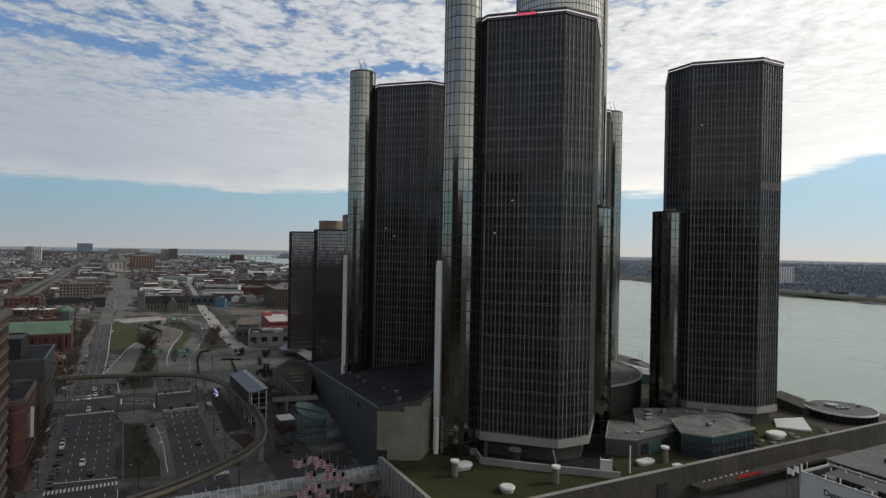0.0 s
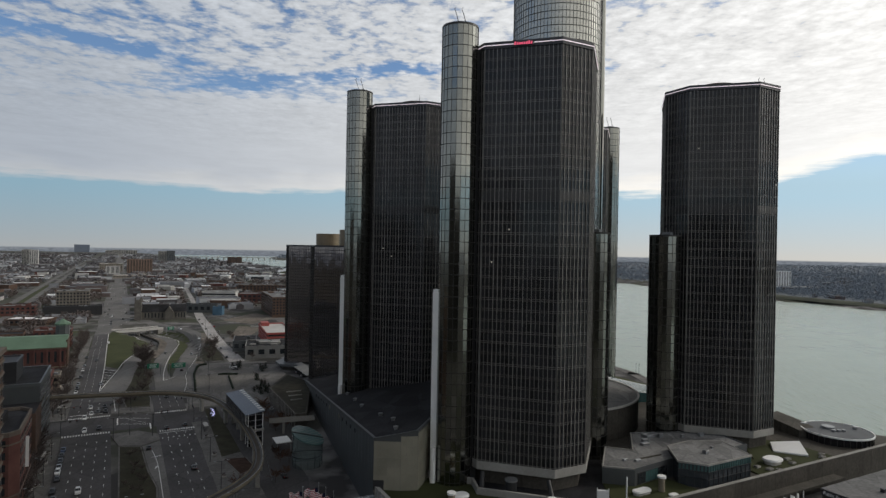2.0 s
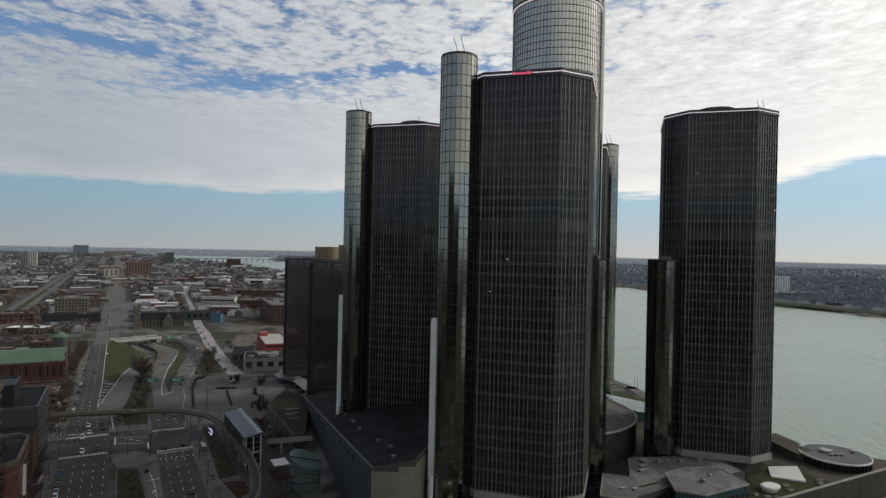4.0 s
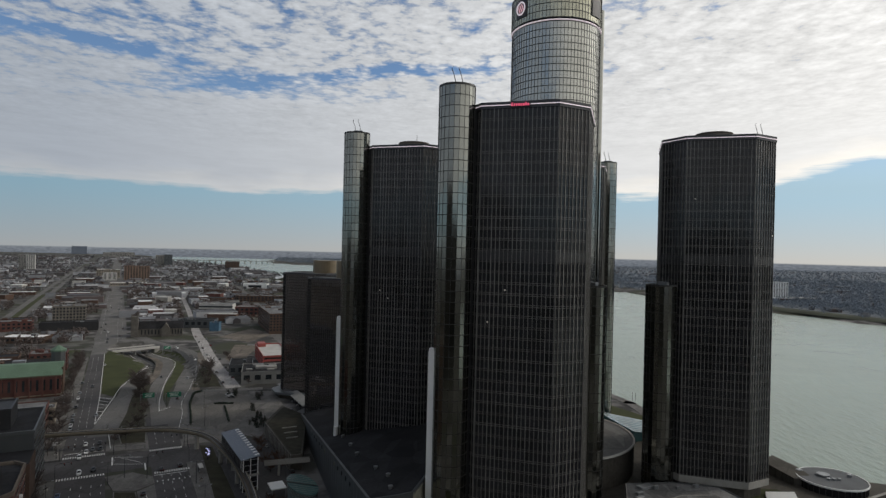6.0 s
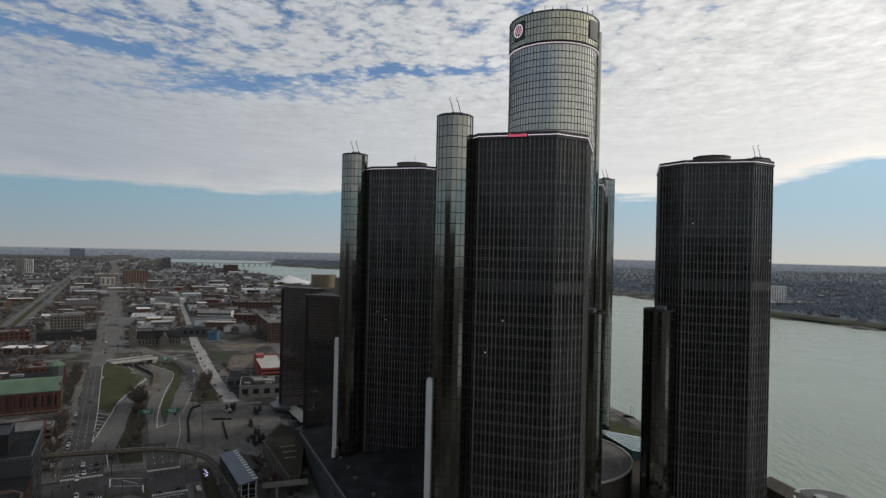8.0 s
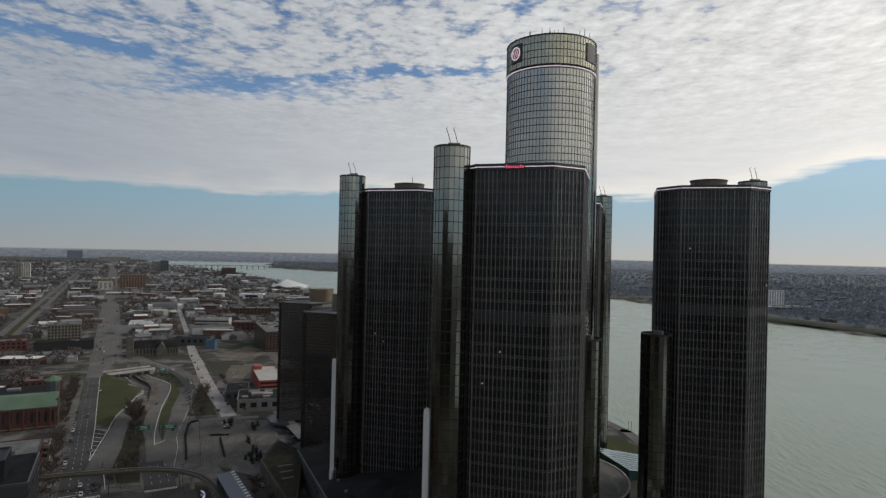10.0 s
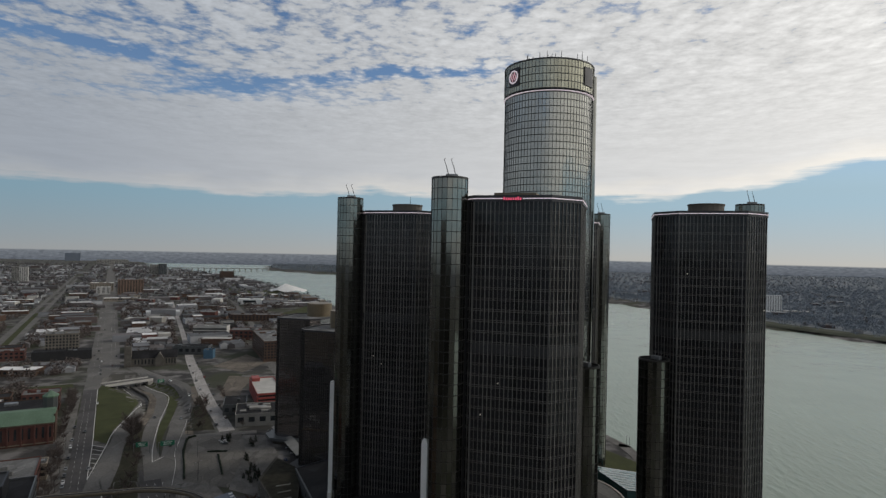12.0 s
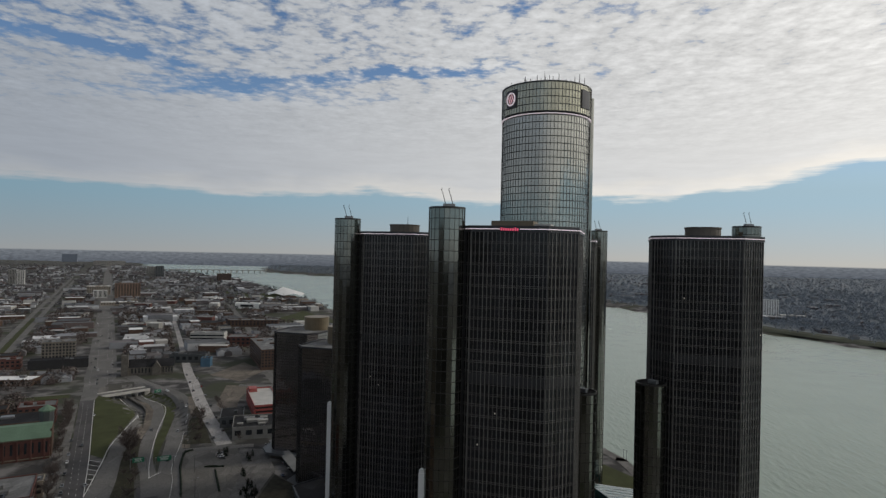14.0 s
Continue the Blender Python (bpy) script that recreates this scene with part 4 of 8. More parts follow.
def roof_vent(x, y, z):
    t = thing("roof_vent", "small grey metal roof vent on the black roof", "vent", (x, y, z), 0, "roof vents on the hall")
    bm = bmesh.new()
    prism(bm, circle(0.6, 10), 0, 0.8)
    part("stub", bm, STEEL, t)
    bm = bmesh.new()
    prism(bm, circle(0.85, 10), 0.75, 1.2)
    part("cowl", bm, STEEL, t)
    return t


for x, y in ((-13.6, 199), (-31, 246), (-42, 279), (-21, 223), (-29, 287), (-15.5, 212), (-36, 262)):
    roof_vent(x, y, roof_plane(x, y) - 0.05)


def white_drum(p, r, size, oval=0.0, high=1.6):
    x, y = plan(p, r)
    t = thing("skylight_drum", "round white skylight drum on the lawn", "skylight", (x, y, 9.85), PT, "white skylight drums on the lawn")
    pts = [(c[0] + (oval if c[0] > 0 else -oval), c[1]) for c in circle(size * 0.8, 20)]
    bm = bmesh.new()
    prism(bm, pts, 0, high * 0.6)
    part("kerb", bm, CONCRETE_PALE, t)
    pts = [(c[0] + (oval if c[0] > 0 else -oval), c[1]) for c in circle(size, 20)]
    bm = bmesh.new()
    prism(bm, pts, high * 0.6, high)
    bmesh.ops.bevel(bm, geom=[e for e in bm.edges if all(v.co.z > high * 0.9 for v in e.verts)], offset=0.25, segments=2, affect="EDGES")
    part("lid", bm, WHITE, t)
    return t


for p, r, s, o, h in ((-97.5, -47.6, 2.1, 0, 1.7), (-85.0, -64.4, 2.2, 1.0, 1.8), (-82.1, -84.7, 2.2, 0, 1.7), (-29.6, -85.2, 1.7, 1.8, 1.4), (36.4, -85.6, 2.9, 1.0, 2.0), (-21.3, -90.6, 1.2, 0.6, 0.5)):
    white_drum(p, r, s, o, h)


def vent_pipe(p, r, high):
    x, y = plan(p, r)
    t = thing("vent_pipe", "fat tan vent pipe with white cap", "vent", (x, y, 9.85), 0, "capped vent pipes on the lawn")
    bm = bmesh.new()
    tube(bm, [(0, 0, 0), (0, 0, high)], 1.0, 14)
    part("pipe", bm, CONCRETE_TAN, t)
    bm = bmesh.new()
    prism(bm, circle(1.35, 14), high - 0.1, high + 0.5)
    part("cap", bm, WHITE, t)


for p, r, h in ((-90.1, -68.6, 4.4), (-65.8, -85.6, 4.6), (-22.3, -86.6, 4.6)):
    vent_pipe(p, r, h)


def tank(p, r):
    x, y = plan(p, r)
    t = thing("tank", "black round tank beside the tower court", "tank", (x, y, 9.7), PT)
    bm = bmesh.new()
    prism(bm, circle(1.9, 18), 0, 4.6)
    part("barrel", bm, SHADOW_GAP, t)
    bm = bmesh.new()
    prism(bm, circle(2.05, 18), 4.5, 5.0)
    part("lid", bm, STEEL, t)
    bm = bmesh.new()
    box(bm, -2.4, 2.4, -4.2, -1.0, 0, 0.35)
    part("pad", bm, CONCRETE, t)


tank(-68.0, -67.6)


def louvre_screen(p, r):
    x, y = plan(p, r)
    t = thing("louvre_screen", "white slatted screen on the podium", "screen", (x, y, 9.7), PT - 38)
    slat = bar_mesh("slat", 3.4, 0.5, 0.28, WHITE)
    for k in range(8):
        piece("slat", slat, t, pose(0, 0, 0.2 + k * 0.42, 25, 0, 0))
    bm = bmesh.new()
    for s in (-1.8, 1.7):
        box(bm, s, s + 0.15, -0.5, 0.2, 0, 3.9)
    part("frame", bm, WHITE, t)
    t = thing("post", "tall thin white post", "post", (*plan(p + 4.5, r - 5.5), 9.7), PT)
    bm = bmesh.new()
    tube(bm, [(0, 0, 0), (0, 0, 8.5)], 0.25, 8, 0.8)
    part("shaft", bm, WHITE, t)


louvre_screen(-44.5, -83.5)


def terrace_building():
    t = complex_thing("terrace_building", "low grey terrace building with teal windows", "building")
    pts = [(-35.2, -73.1), (-27.2, -79.8), (-9.2, -78), (31, -79), (33, -68), (20.5, -57), (0.9, -49.7), (-13.5, -65.1), (-20.3, -58.2)]
    bm = bmesh.new()
    prism(bm, pts, 9.3, 15.2)
    body = part("wall", bm, METAL_GREY, t)
    bm = bmesh.new()
    prism(bm, pts, 15.2, 15.35)
    part("roof", bm, ROOF_GREY, t)
    for i in range(len(pts)):
        a, b = Vector(pts[i]), Vector(pts[(i + 1) % len(pts)])
        d = b - a
        bm = bmesh.new()
        box(bm, 0, d.length, -0.05, 0.35, 15.2, 15.7)
        e = part("parapet", bm, CONCRETE if i in (0, 7, 8, 6) else METAL_GREY, t)
        e.matrix_basis = pose(a.x, a.y, 0, 0, 0, math.degrees(math.atan2(d.y, d.x)))
    a, b = Vector(pts[1]), Vector(pts[2])
    d = b - a
    ang = math.degrees(math.atan2(d.y, d.x))
    rnd = random.Random(3)
    bm = bmesh.new()
    box(bm, 0, d.length - 2.6, -0.1, 0.05, 10.2, 14.0)
    e = part("window_band", bm, SHADOW_GAP, body)
    e.matrix_basis = pose(a.x, a.y, 0, 0, 0, ang) @ pose(1.3, 0, 0)
    for k in range(12):
        bm = bmesh.new()
        box(bm, 0.1, 1.15, -0.2, -0.08, 10.4, 13.8)
        q = a + d * ((1.5 + k * 1.28) / d.length)
        e = part("pane", bm, GLASS_TEAL if 3 <= k <= 7 else WINDOW, body)
        e.matrix_basis = pose(q.x, q.y, 0, 0, 0, ang)
    bm = bmesh.new()
    box(bm, -20, -8, -73.4, -73.0, 15.3, 15.8)
    part("roof_kerb", bm, CONCRETE_DARK, t)
    for p, r, w, h in ((-2, -60, 1.4, 1.3), (-4.5, -62.5, 1.8, 0.9), (5, -56, 3.2, 1.2), (8, -58.5, 1.0, 1.6), (-24, -72, 0.9, 0.8), (-20, -74, 1.2, 0.7), (24, -64, 1.2, 1.4), (16, -62, 0.8, 1.2)):
        bm = bmesh.new()
        box(bm, p - w, p + w, r - w * 0.5, r + w * 0.5, 15.3, 15.3 + h, 0.08)
        part("air_unit", bm, STEEL, t)
    return t


terrace_building()


def pavilion():
    t = complex_thing("pavilion", "glass pavilion with pale flat roof", "building")
    pts = [(-12, -83.9), (-5.9, -91.2), (16.5, -91.1), (20.6, -75.9), (8.5, -70.6), (-2.6, -71.2)]
    bm = bmesh.new()
    prism(bm, grown(pts, -0.25), 9.3, 16.9)
    body = part("dark_glazing", bm, WINDOW, t)
    bm = bmesh.new()
    prism(bm, pts, 16.9, 17.4)
    roof = part("roof", bm, ROOF_GREY, t, "pale grey flat roof")
    bm = bmesh.new()
    ring(bm, grown(pts, 0.05), grown(pts, -0.3), 16.95, 17.55)
    part("fascia", bm, CONCRETE, roof)
    for i in range(4):
        a, b = Vector(grown(pts, -0.2)[i]), Vector(grown(pts, -0.2)[(i + 1) % 6])
        d = b - a
        ang = math.degrees(math.atan2(d.y, d.x))
        n = max(3, round(d.length / 1.15))
        w = d.length / n
        up = shared(("clere", n), lambda: bar_mesh("clerestory", w * 0.55, 0.12, 1.9, GLASS_TEAL))
        lo = shared(("lower", n), lambda: bar_mesh("frame_bar", 0.14, 0.16, 5.4, STEEL_DARK))
        for k in range(n):
            q = a + d * ((k + 0.5) / n)
            piece("clerestory_pane", up, body, pose(q.x, q.y, 14.9, 0, 0, ang))
            if k % 2 == 0:
                piece("frame_bar", lo, body, pose(q.x, q.y, 9.5, 0, 0, ang))
        for z in (12.2, 14.7):
            bm = bmesh.new()
            box(bm, 0, d.length, -0.2, 0, z, z + 0.18)
            e = part("transom", bm, STEEL_DARK, body)
            e.matrix_basis = pose(a.x, a.y, 0, 0, 0, ang)
    for p, r, w, h in ((3, -83, 0.8, 1.3), (10, -80, 0.5, 0.8)):
        bm = bmesh.new()
        box(bm, p - w, p + w, r - w, r + w, 17.3, 17.3 + h, 0.06)
        part("roof_cowl", bm, STEEL, roof)
    return t


pavilion()


DRUM_ROOF = surface("grey_membrane_roof", (0.115, 0.122, 0.130), 0.75, var=0.2, scale=0.15, fine=1.0)


def river_drum():
    t = complex_thing("river_drum", "low round building with grey roof by the river", "building")
    c, r = (92.0, -77.6), 12.9
    bm = bmesh.new()
    prism(bm, circle(r, 48, *c), -4, 12.5)
    body = part("dark_wall", bm, GLASS_DARK, t)
    bm = bmesh.new()
    prism(bm, circle(r + 0.3, 48, *c), 12.4, 12.9)
    roof = part("roof", bm, DRUM_ROOF, t, "grey round roof")
    bm = bmesh.new()
    ring(bm, circle(r + 0.6, 48, *c), circle(r + 0.2, 48, *c), 12.5, 13.15)
    part("rim", bm, WHITE, roof)
    fin = bar_mesh("drum_fin", 0.25, 0.3, 8.2, MULLION_DARK)
    for k in range(36):
        a = 2 * math.pi * k / 36
        piece("fin", fin, body, pose(c[0] + r * math.cos(a), c[1] + r * math.sin(a), 4.1, 0, 0, math.degrees(a) + 90))
    for p, q, w, h in ((92, -74, 2.6, 1.0), (89, -78, 0.8, 0.9), (91, -79, 0.8, 0.9), (93, -80, 0.8, 0.9), (101, -80, 0.9, 1.2), (88, -66, 1.3, 0.8)):
        bm = bmesh.new()
        prism(bm, circle(w, 12, p, q), 12.8, 12.8 + h)
        part("roof_unit", bm, STEEL, roof)
    bm = bmesh.new()
    prism(bm, [(78, -70), (86, -75), (92, -62), (92, -51), (81, -53)], 9.3, [12.6, 12.6, 13.2, 14.6, 14.3])
    part("entry_block", bm, CONCRETE_DARK, t, "concrete wedge beside the drum")
    bm = bmesh.new()
    prism(bm, [(49, -77.5), (56, -87.2), (63.5, -79), (57, -71)], 9.4, [10.2, 10.6, 12.6, 10.8])
    part("skylight", bm, WHITE, t, "white sloping glass skylight")
    return t


river_drum()


def winter_garden():
    t = complex_thing("winter_garden", "pale blue glass hall facing the river", "building")
    bm = bmesh.new()
    prism(bm, [(58, 2), (96, -4), (99, 30), (62, 34)], 0, [15.0, 8.0, 8.0, 17.0])
    body = part("glass_vault", bm, GLASS_BLUE, t)
    for k in range(9):
        f = k / 8
        bm = bmesh.new()
        a, b = Vector((58 + 4 * f, 2 + 32 * f, 15 + 2 * f)), Vector((96 + 3 * f, -4 + 34 * f, 8.0))
        tube(bm, [a, b], 0.14, 6)
        part("glazing_bar", bm, STEEL, body)
    t = complex_thing("river_steps", "pale concrete river terrace with steps and lawn", "terrace")
    for k in range(5):
        bm = bmesh.new()
        box(bm, 58 + k * 1.6, 84, 62, 76, 0, 3.2 - k * 0.6)
        part("step", bm, CONCRETE_PALE, t)
    bm = bmesh.new()
    prism(bm, [(84, 34), (128, 34), (124, 150), (84, 150)], 0.0, 0.5)
    part("lawn", bm, GRASS, t, "riverside lawn")


EDGE = [(143, 350), (142, 390), (139, 428), (128, 460), (14, 788)]
drape(EDGE, 8.0, 0.3, PAVING, "pavement_promenade", "grey paved river promenade", "pavement")


def mast(x, y):
    t = thing("lamp_mast", "thin dark lamp mast on the river promenade", "street lamp", (x, y, 0.2), 0, "lamp masts on the promenade")
    bm = bmesh.new()
    tube(bm, [(0, 0, 0), (0, 0, 7)], 0.12, 6, 0.6)
    part("pole", bm, STEEL_DARK, t)
    bm = bmesh.new()
    box(bm, -0.3, 0.3, -0.3, 0.3, 6.9, 7.4, 0.08)
    part("lantern", bm, STEEL, t)


for p in spline(EDGE[:5], 16.0):
    mast(p.x + 2.5, p.y + 1)


winter_garden()


def clear_glass():
    m = surface("clear_porch_glass", (0.55, 0.66, 0.66), 0.05, var=0.1)
    m.node_tree.nodes["Principled BSDF"].inputs["Transmission Weight"].default_value = 0.9
    m.node_tree.nodes["Principled BSDF"].inputs["IOR"].default_value = 1.15
    return m


CLEAR = clear_glass()


def glass_porch():
    """The leaning round glass porch before the hall."""
    t = thing("glass_porch", "round glass porch with tilted teal glass roof", "porch", (-51.5, 239.5, 0), PT)
    r, n = 5.9, 28
    zt = lambda x, y: 11.6 + 0.30 * y - 0.30 * x
    pts = circle(r, n)
    bm = bmesh.new()
    prism(bm, pts, 0, [zt(*p) for p in pts])
    bmesh.ops.delete(bm, geom=[f for f in bm.faces if len(f.verts) > 4], context="FACES")
    body = part("glass_drum", bm, CLEAR, t)
    bm = bmesh.new()
    q = circle(r + 0.4, n)
    prism(bm, q, [zt(*p) for p in q], [zt(*p) + 0.35 for p in q])
    roof = part("glass_roof", bm, GLASS_TEAL, t, "tilted teal glass roof")
    for k in range(-5, 6):
        y = k * 1.15
        w = math.sqrt(max(0.1, (r + 0.3) ** 2 - y * y))
        bm = bmesh.new()
        tube(bm, [(-w, y, zt(-w, y) + 0.4), (w, y, zt(w, y) + 0.4)], 0.08 if k else 0.3, 5)
        part("roof_bar", bm, STEEL if k else STEEL_DARK, roof)
    rib = bar_mesh("porch_rib", 0.10, 0.10, 8.6, STEEL_DARK)
    for k in range(14):
        a = 2 * math.pi * k / 14
        piece("rib", rib, body, pose(r * math.cos(a), r * math.sin(a), 0, 0, 0, math.degrees(a) + 90))
    bm = bmesh.new()
    ring(bm, circle(r + 0.15, n), circle(r - 0.3, n), 4.2, 4.6)
    part("waist_ring", bm, STEEL_DARK, body)
    t = thing("canopy", "small white flat canopy on four posts", "canopy", (-66.5, 258, 0), PT)
    bm = bmesh.new()
    box(bm, -3.2, 3.2, -4.2, 4.2, 3.6, 4.0, 0.06)
    part("top", bm, WHITE, t)
    for sx in (-2.8, 2.8):
        for sy in (-3.8, 3.8):
            bm = bmesh.new()
            tube(bm, [(sx, sy, 0), (sx, sy, 3.65)], 0.12, 6)
            part("post", bm, STEEL, t)


glass_porch()


SHRUB_BED = surface("dark_low_planting", (0.034, 0.032, 0.024), 0.95, var=0.5, scale=0.3, fine=2.0)


def side_terrace():
    t = complex_thing("side_terrace", "raised terrace with ribbed concrete wall and low planting", "terrace")
    bm = bmesh.new()
    prism(bm, [(-105, 58.5), (-99.5, 58.5), (-80, 122), (-88, 150), (-105, 118)], 0, 7.4)
    body = part("wall", bm, CONCRETE_DARK, t)
    bm = bmesh.new()
    prism(bm, [(-104, 60), (-99.8, 60), (-80.5, 121), (-88, 146), (-104, 116)], 7.3, 7.55)
    part("planting", bm, SHRUB_BED, t, "dark low planting")
    rib = bar_mesh("terrace_rib", 0.35, 0.25, 7.9, CONCRETE)
    for k in range(20):
        piece("rib", rib, body, pose(-105, 117 - k * 3.05, 0, 0, 0, -90))
    for k in range(3):
        bm = bmesh.new()
        box(bm, -101 + k, -95 + k * 2, 84 + k * 9, 84.4 + k * 9, 7.5, 8.0)
        part("bench_wall", bm, CONCRETE, t)


side_terrace()


GLASS_LOW = surface("bronze_mirror_glass", (0.30, 0.275, 0.275), 0.05, metal=0.9, var=0.2, island=0.16, scale=0.05, fine=0.4, wobble=0.012)


def lower_tower(x, y, drum, label):
    """A lower eight-sided glass tower with a round plant drum."""
    h, c, top = 17.0, 5.2, 86.8
    oct8 = [(-h + c, -h), (h - c, -h), (h, -h + c), (h, h - c), (h - c, h), (-h + c, h), (-h, h - c), (-h, -h + c)]
    t = thing("lower_tower", label, "tower block", (x, y, 0), TH, "lower glass towers")
    st, fl = (top - 4) / 21, 21
    for i in range(8):
        a, b = oct8[i], oct8[(i + 1) % 8]
        bays = 17 if i % 2 == 0 else 5
        wall = link("curtain_wall", shared(("low", i), lambda: mesh("low_glass", *panes(a, b, 4, st, fl, bays), GLASS_LOW)), None, t)
        ang = math.degrees(math.atan2(b[1] - a[1], b[0] - a[0]))
        fin = shared("lowfin", lambda: bar_mesh("low_fin", 0.14, 0.2, top - 4, MULLION_DARK))
        if i in (0, 1, 7, 6):
            for k in range(bays + 1):
                p = Vector(a).lerp(Vector(b), k / bays)
                piece("mullion", fin, wall, pose(p.x, p.y, 4, 0, 0, ang))
    band = shared("lowband", lambda: band_pair("low_spandrel", oct8, 0.08, 0.26, st / 2, MULLION_DARK))
    for k in range(fl):
        piece("spandrel", band, t, pose(0, 0, 4 + k * st - 0.1))
    bm = bmesh.new()
    prism(bm, grown(oct8, -0.3), top, top + 0.3)
    part("roof", bm, ROOF_GREY, t)
    bm = bmesh.new()
    ring(bm, grown(oct8, 0.25), grown(oct8, -0.4), top, top + 1.0)
    part("parapet", bm, STEEL_DARK, t)
    bm = bmesh.new()
    prism(bm, circle(9.0, 28, *drum[:2]), top + 0.2, top + drum[2])
    part("plant_drum", bm, BRONZE, t, "bronze-clad round plant drum")
    bm = bmesh.new()
    prism(bm, grown(oct8, 6.0), 3.0, 4.6)
    part("skirt_roof", bm, METAL_GREY, t, "grey sloping skirt roof")
    bm = bmesh.new()
    prism(bm, grown(oct8, 3.0), 0, 3.1)
    part("foot", bm, CONCRETE_DARK, t)
    return t


BRONZE = surface("bronze_panel", (0.19, 0.150, 0.098), 0.45, metal=0.4, var=0.25, scale=0.15)
lower_tower(-90.5, 436.5, (3.5, 12.0, 9.6), "dark bronze glass tower with round bronze roof drum")
lower_tower(-59.5, 374.5, (1.5, 9.0, 11.0), "dark bronze glass tower beside its twin")




def arcade():
    a, b = Vector((-114.5, 449)), Vector((-82, 388))
    d = b - a
    t = thing("arcade", "long sloping grey arcade roof at the tower foot", "canopy", (a.x, a.y, 0), math.degrees(math.atan2(d.y, d.x)))
    bm = bmesh.new()
    prism(bm, [(0, -3.0), (d.length, -3.0), (d.length, 3.0), (0, 3.0)], [3.4, 3.4, 5.6, 5.6], [3.7, 3.7, 5.9, 5.9])
    part("roof", bm, CONCRETE, t)
    for k in range(12):
        bm = bmesh.new()
        box(bm, 1 + k * (d.length - 2) / 11 - 0.2, 1 + k * (d.length - 2) / 11 + 0.2, -2.8, -2.4, 0, 3.5)
        part("post", bm, STEEL_DARK, t)
    bm = bmesh.new()
    box(bm, 0, d.length, 2.4, 2.7, 0, 5.4)
    part("back_wall", bm, WINDOW, t)


arcade()


# ---- elevated railway, station and tube bridge ----
TRACK = [(-330, 250), (-262, 279), (-198, 303), (-169, 312), (-146, 317.5), (-128, 315), (-112, 304), (-90.5, 274), (-75, 245.5), (-66.8, 226), (-63.4, 210), (-65, 196), (-71.5, 179), (-80, 164), (-104, 132), (-140, 95)]


BEAM_TOP = surface("stained_beam_top", (0.070, 0.060, 0.050), 0.9, var=0.35, scale=0.3, fine=2.0)


def guideway():
    t = thing("guideway", "curved elevated railway beam of tan concrete", "railway")
    c = spline(TRACK, 3.0)
    prof = [(-1.75, 9.1), (-1.75, 8.1), (-0.8, 7.1), (0.8, 7.1), (1.75, 8.1), (1.75, 9.1), (1.6, 9.1), (1.6, 8.6), (-1.6, 8.6), (-1.6, 9.1)]
    for name, mat, pr in (("beam", CONCRETE_TAN, prof), ("running_rail", STEEL_DARK, [(-1.1, 8.9), (-1.1, 8.5), (-0.7, 8.5), (-0.7, 8.9)]),
                          ("running_rail", STEEL_DARK, [(0.7, 8.9), (0.7, 8.5), (1.1, 8.5), (1.1, 8.9)]),
                          ("power_rail", CONCRETE_PALE, [(-1.42, 8.95), (-1.42, 8.6), (-1.3, 8.6), (-1.3, 8.95)]),
                          ("deck", BEAM_TOP, [(-1.48, 8.66), (-1.48, 8.5), (1.48, 8.5), (1.48, 8.66)])):
        bm = bmesh.new()
        rows = []
        for i, p in enumerate(c):
            d = (c[min(i + 1, len(c) - 1)] - c[max(i - 1, 0)]).normalized()
            s = Vector((d.y, -d.x, 0))
            rows.append([bm.verts.new((p.x + s.x * a, p.y + s.y * a, z)) for a, z in pr])
        for a, b in zip(rows, rows[1:]):
            for k in range(len(pr)):
                j = (k + 1) % len(pr)
                bm.faces.new((a[k], b[k], b[j], a[j]))
        part(name, bm, mat, t)
    for i in range(8, len(c), 9):
        p = c[i]
        q, s = (p.x * AR.x + p.y * AR.y), (p.x * AV.x + p.y * AV.y)
        if -20 < q < -2 or 16.5 < q < 31.5:
            continue
        d = (c[min(i + 1, len(c) - 1)] - c[i - 1]).normalized()
        ang = math.degrees(math.atan2(d.y, d.x))
        bm = bmesh.new()
        box(bm, -0.8, 0.8, -0.8, 0.8, 0, 6.2, 0.2)
        box(bm, -0.9, 0.9, -1.6, 1.6, 6.1, 7.3, 0.15)
        e = part("pier", bm, CONCRETE, t)
        e.matrix_basis = pose(p.x, p.y, 0, 0, 0, ang)


guideway()


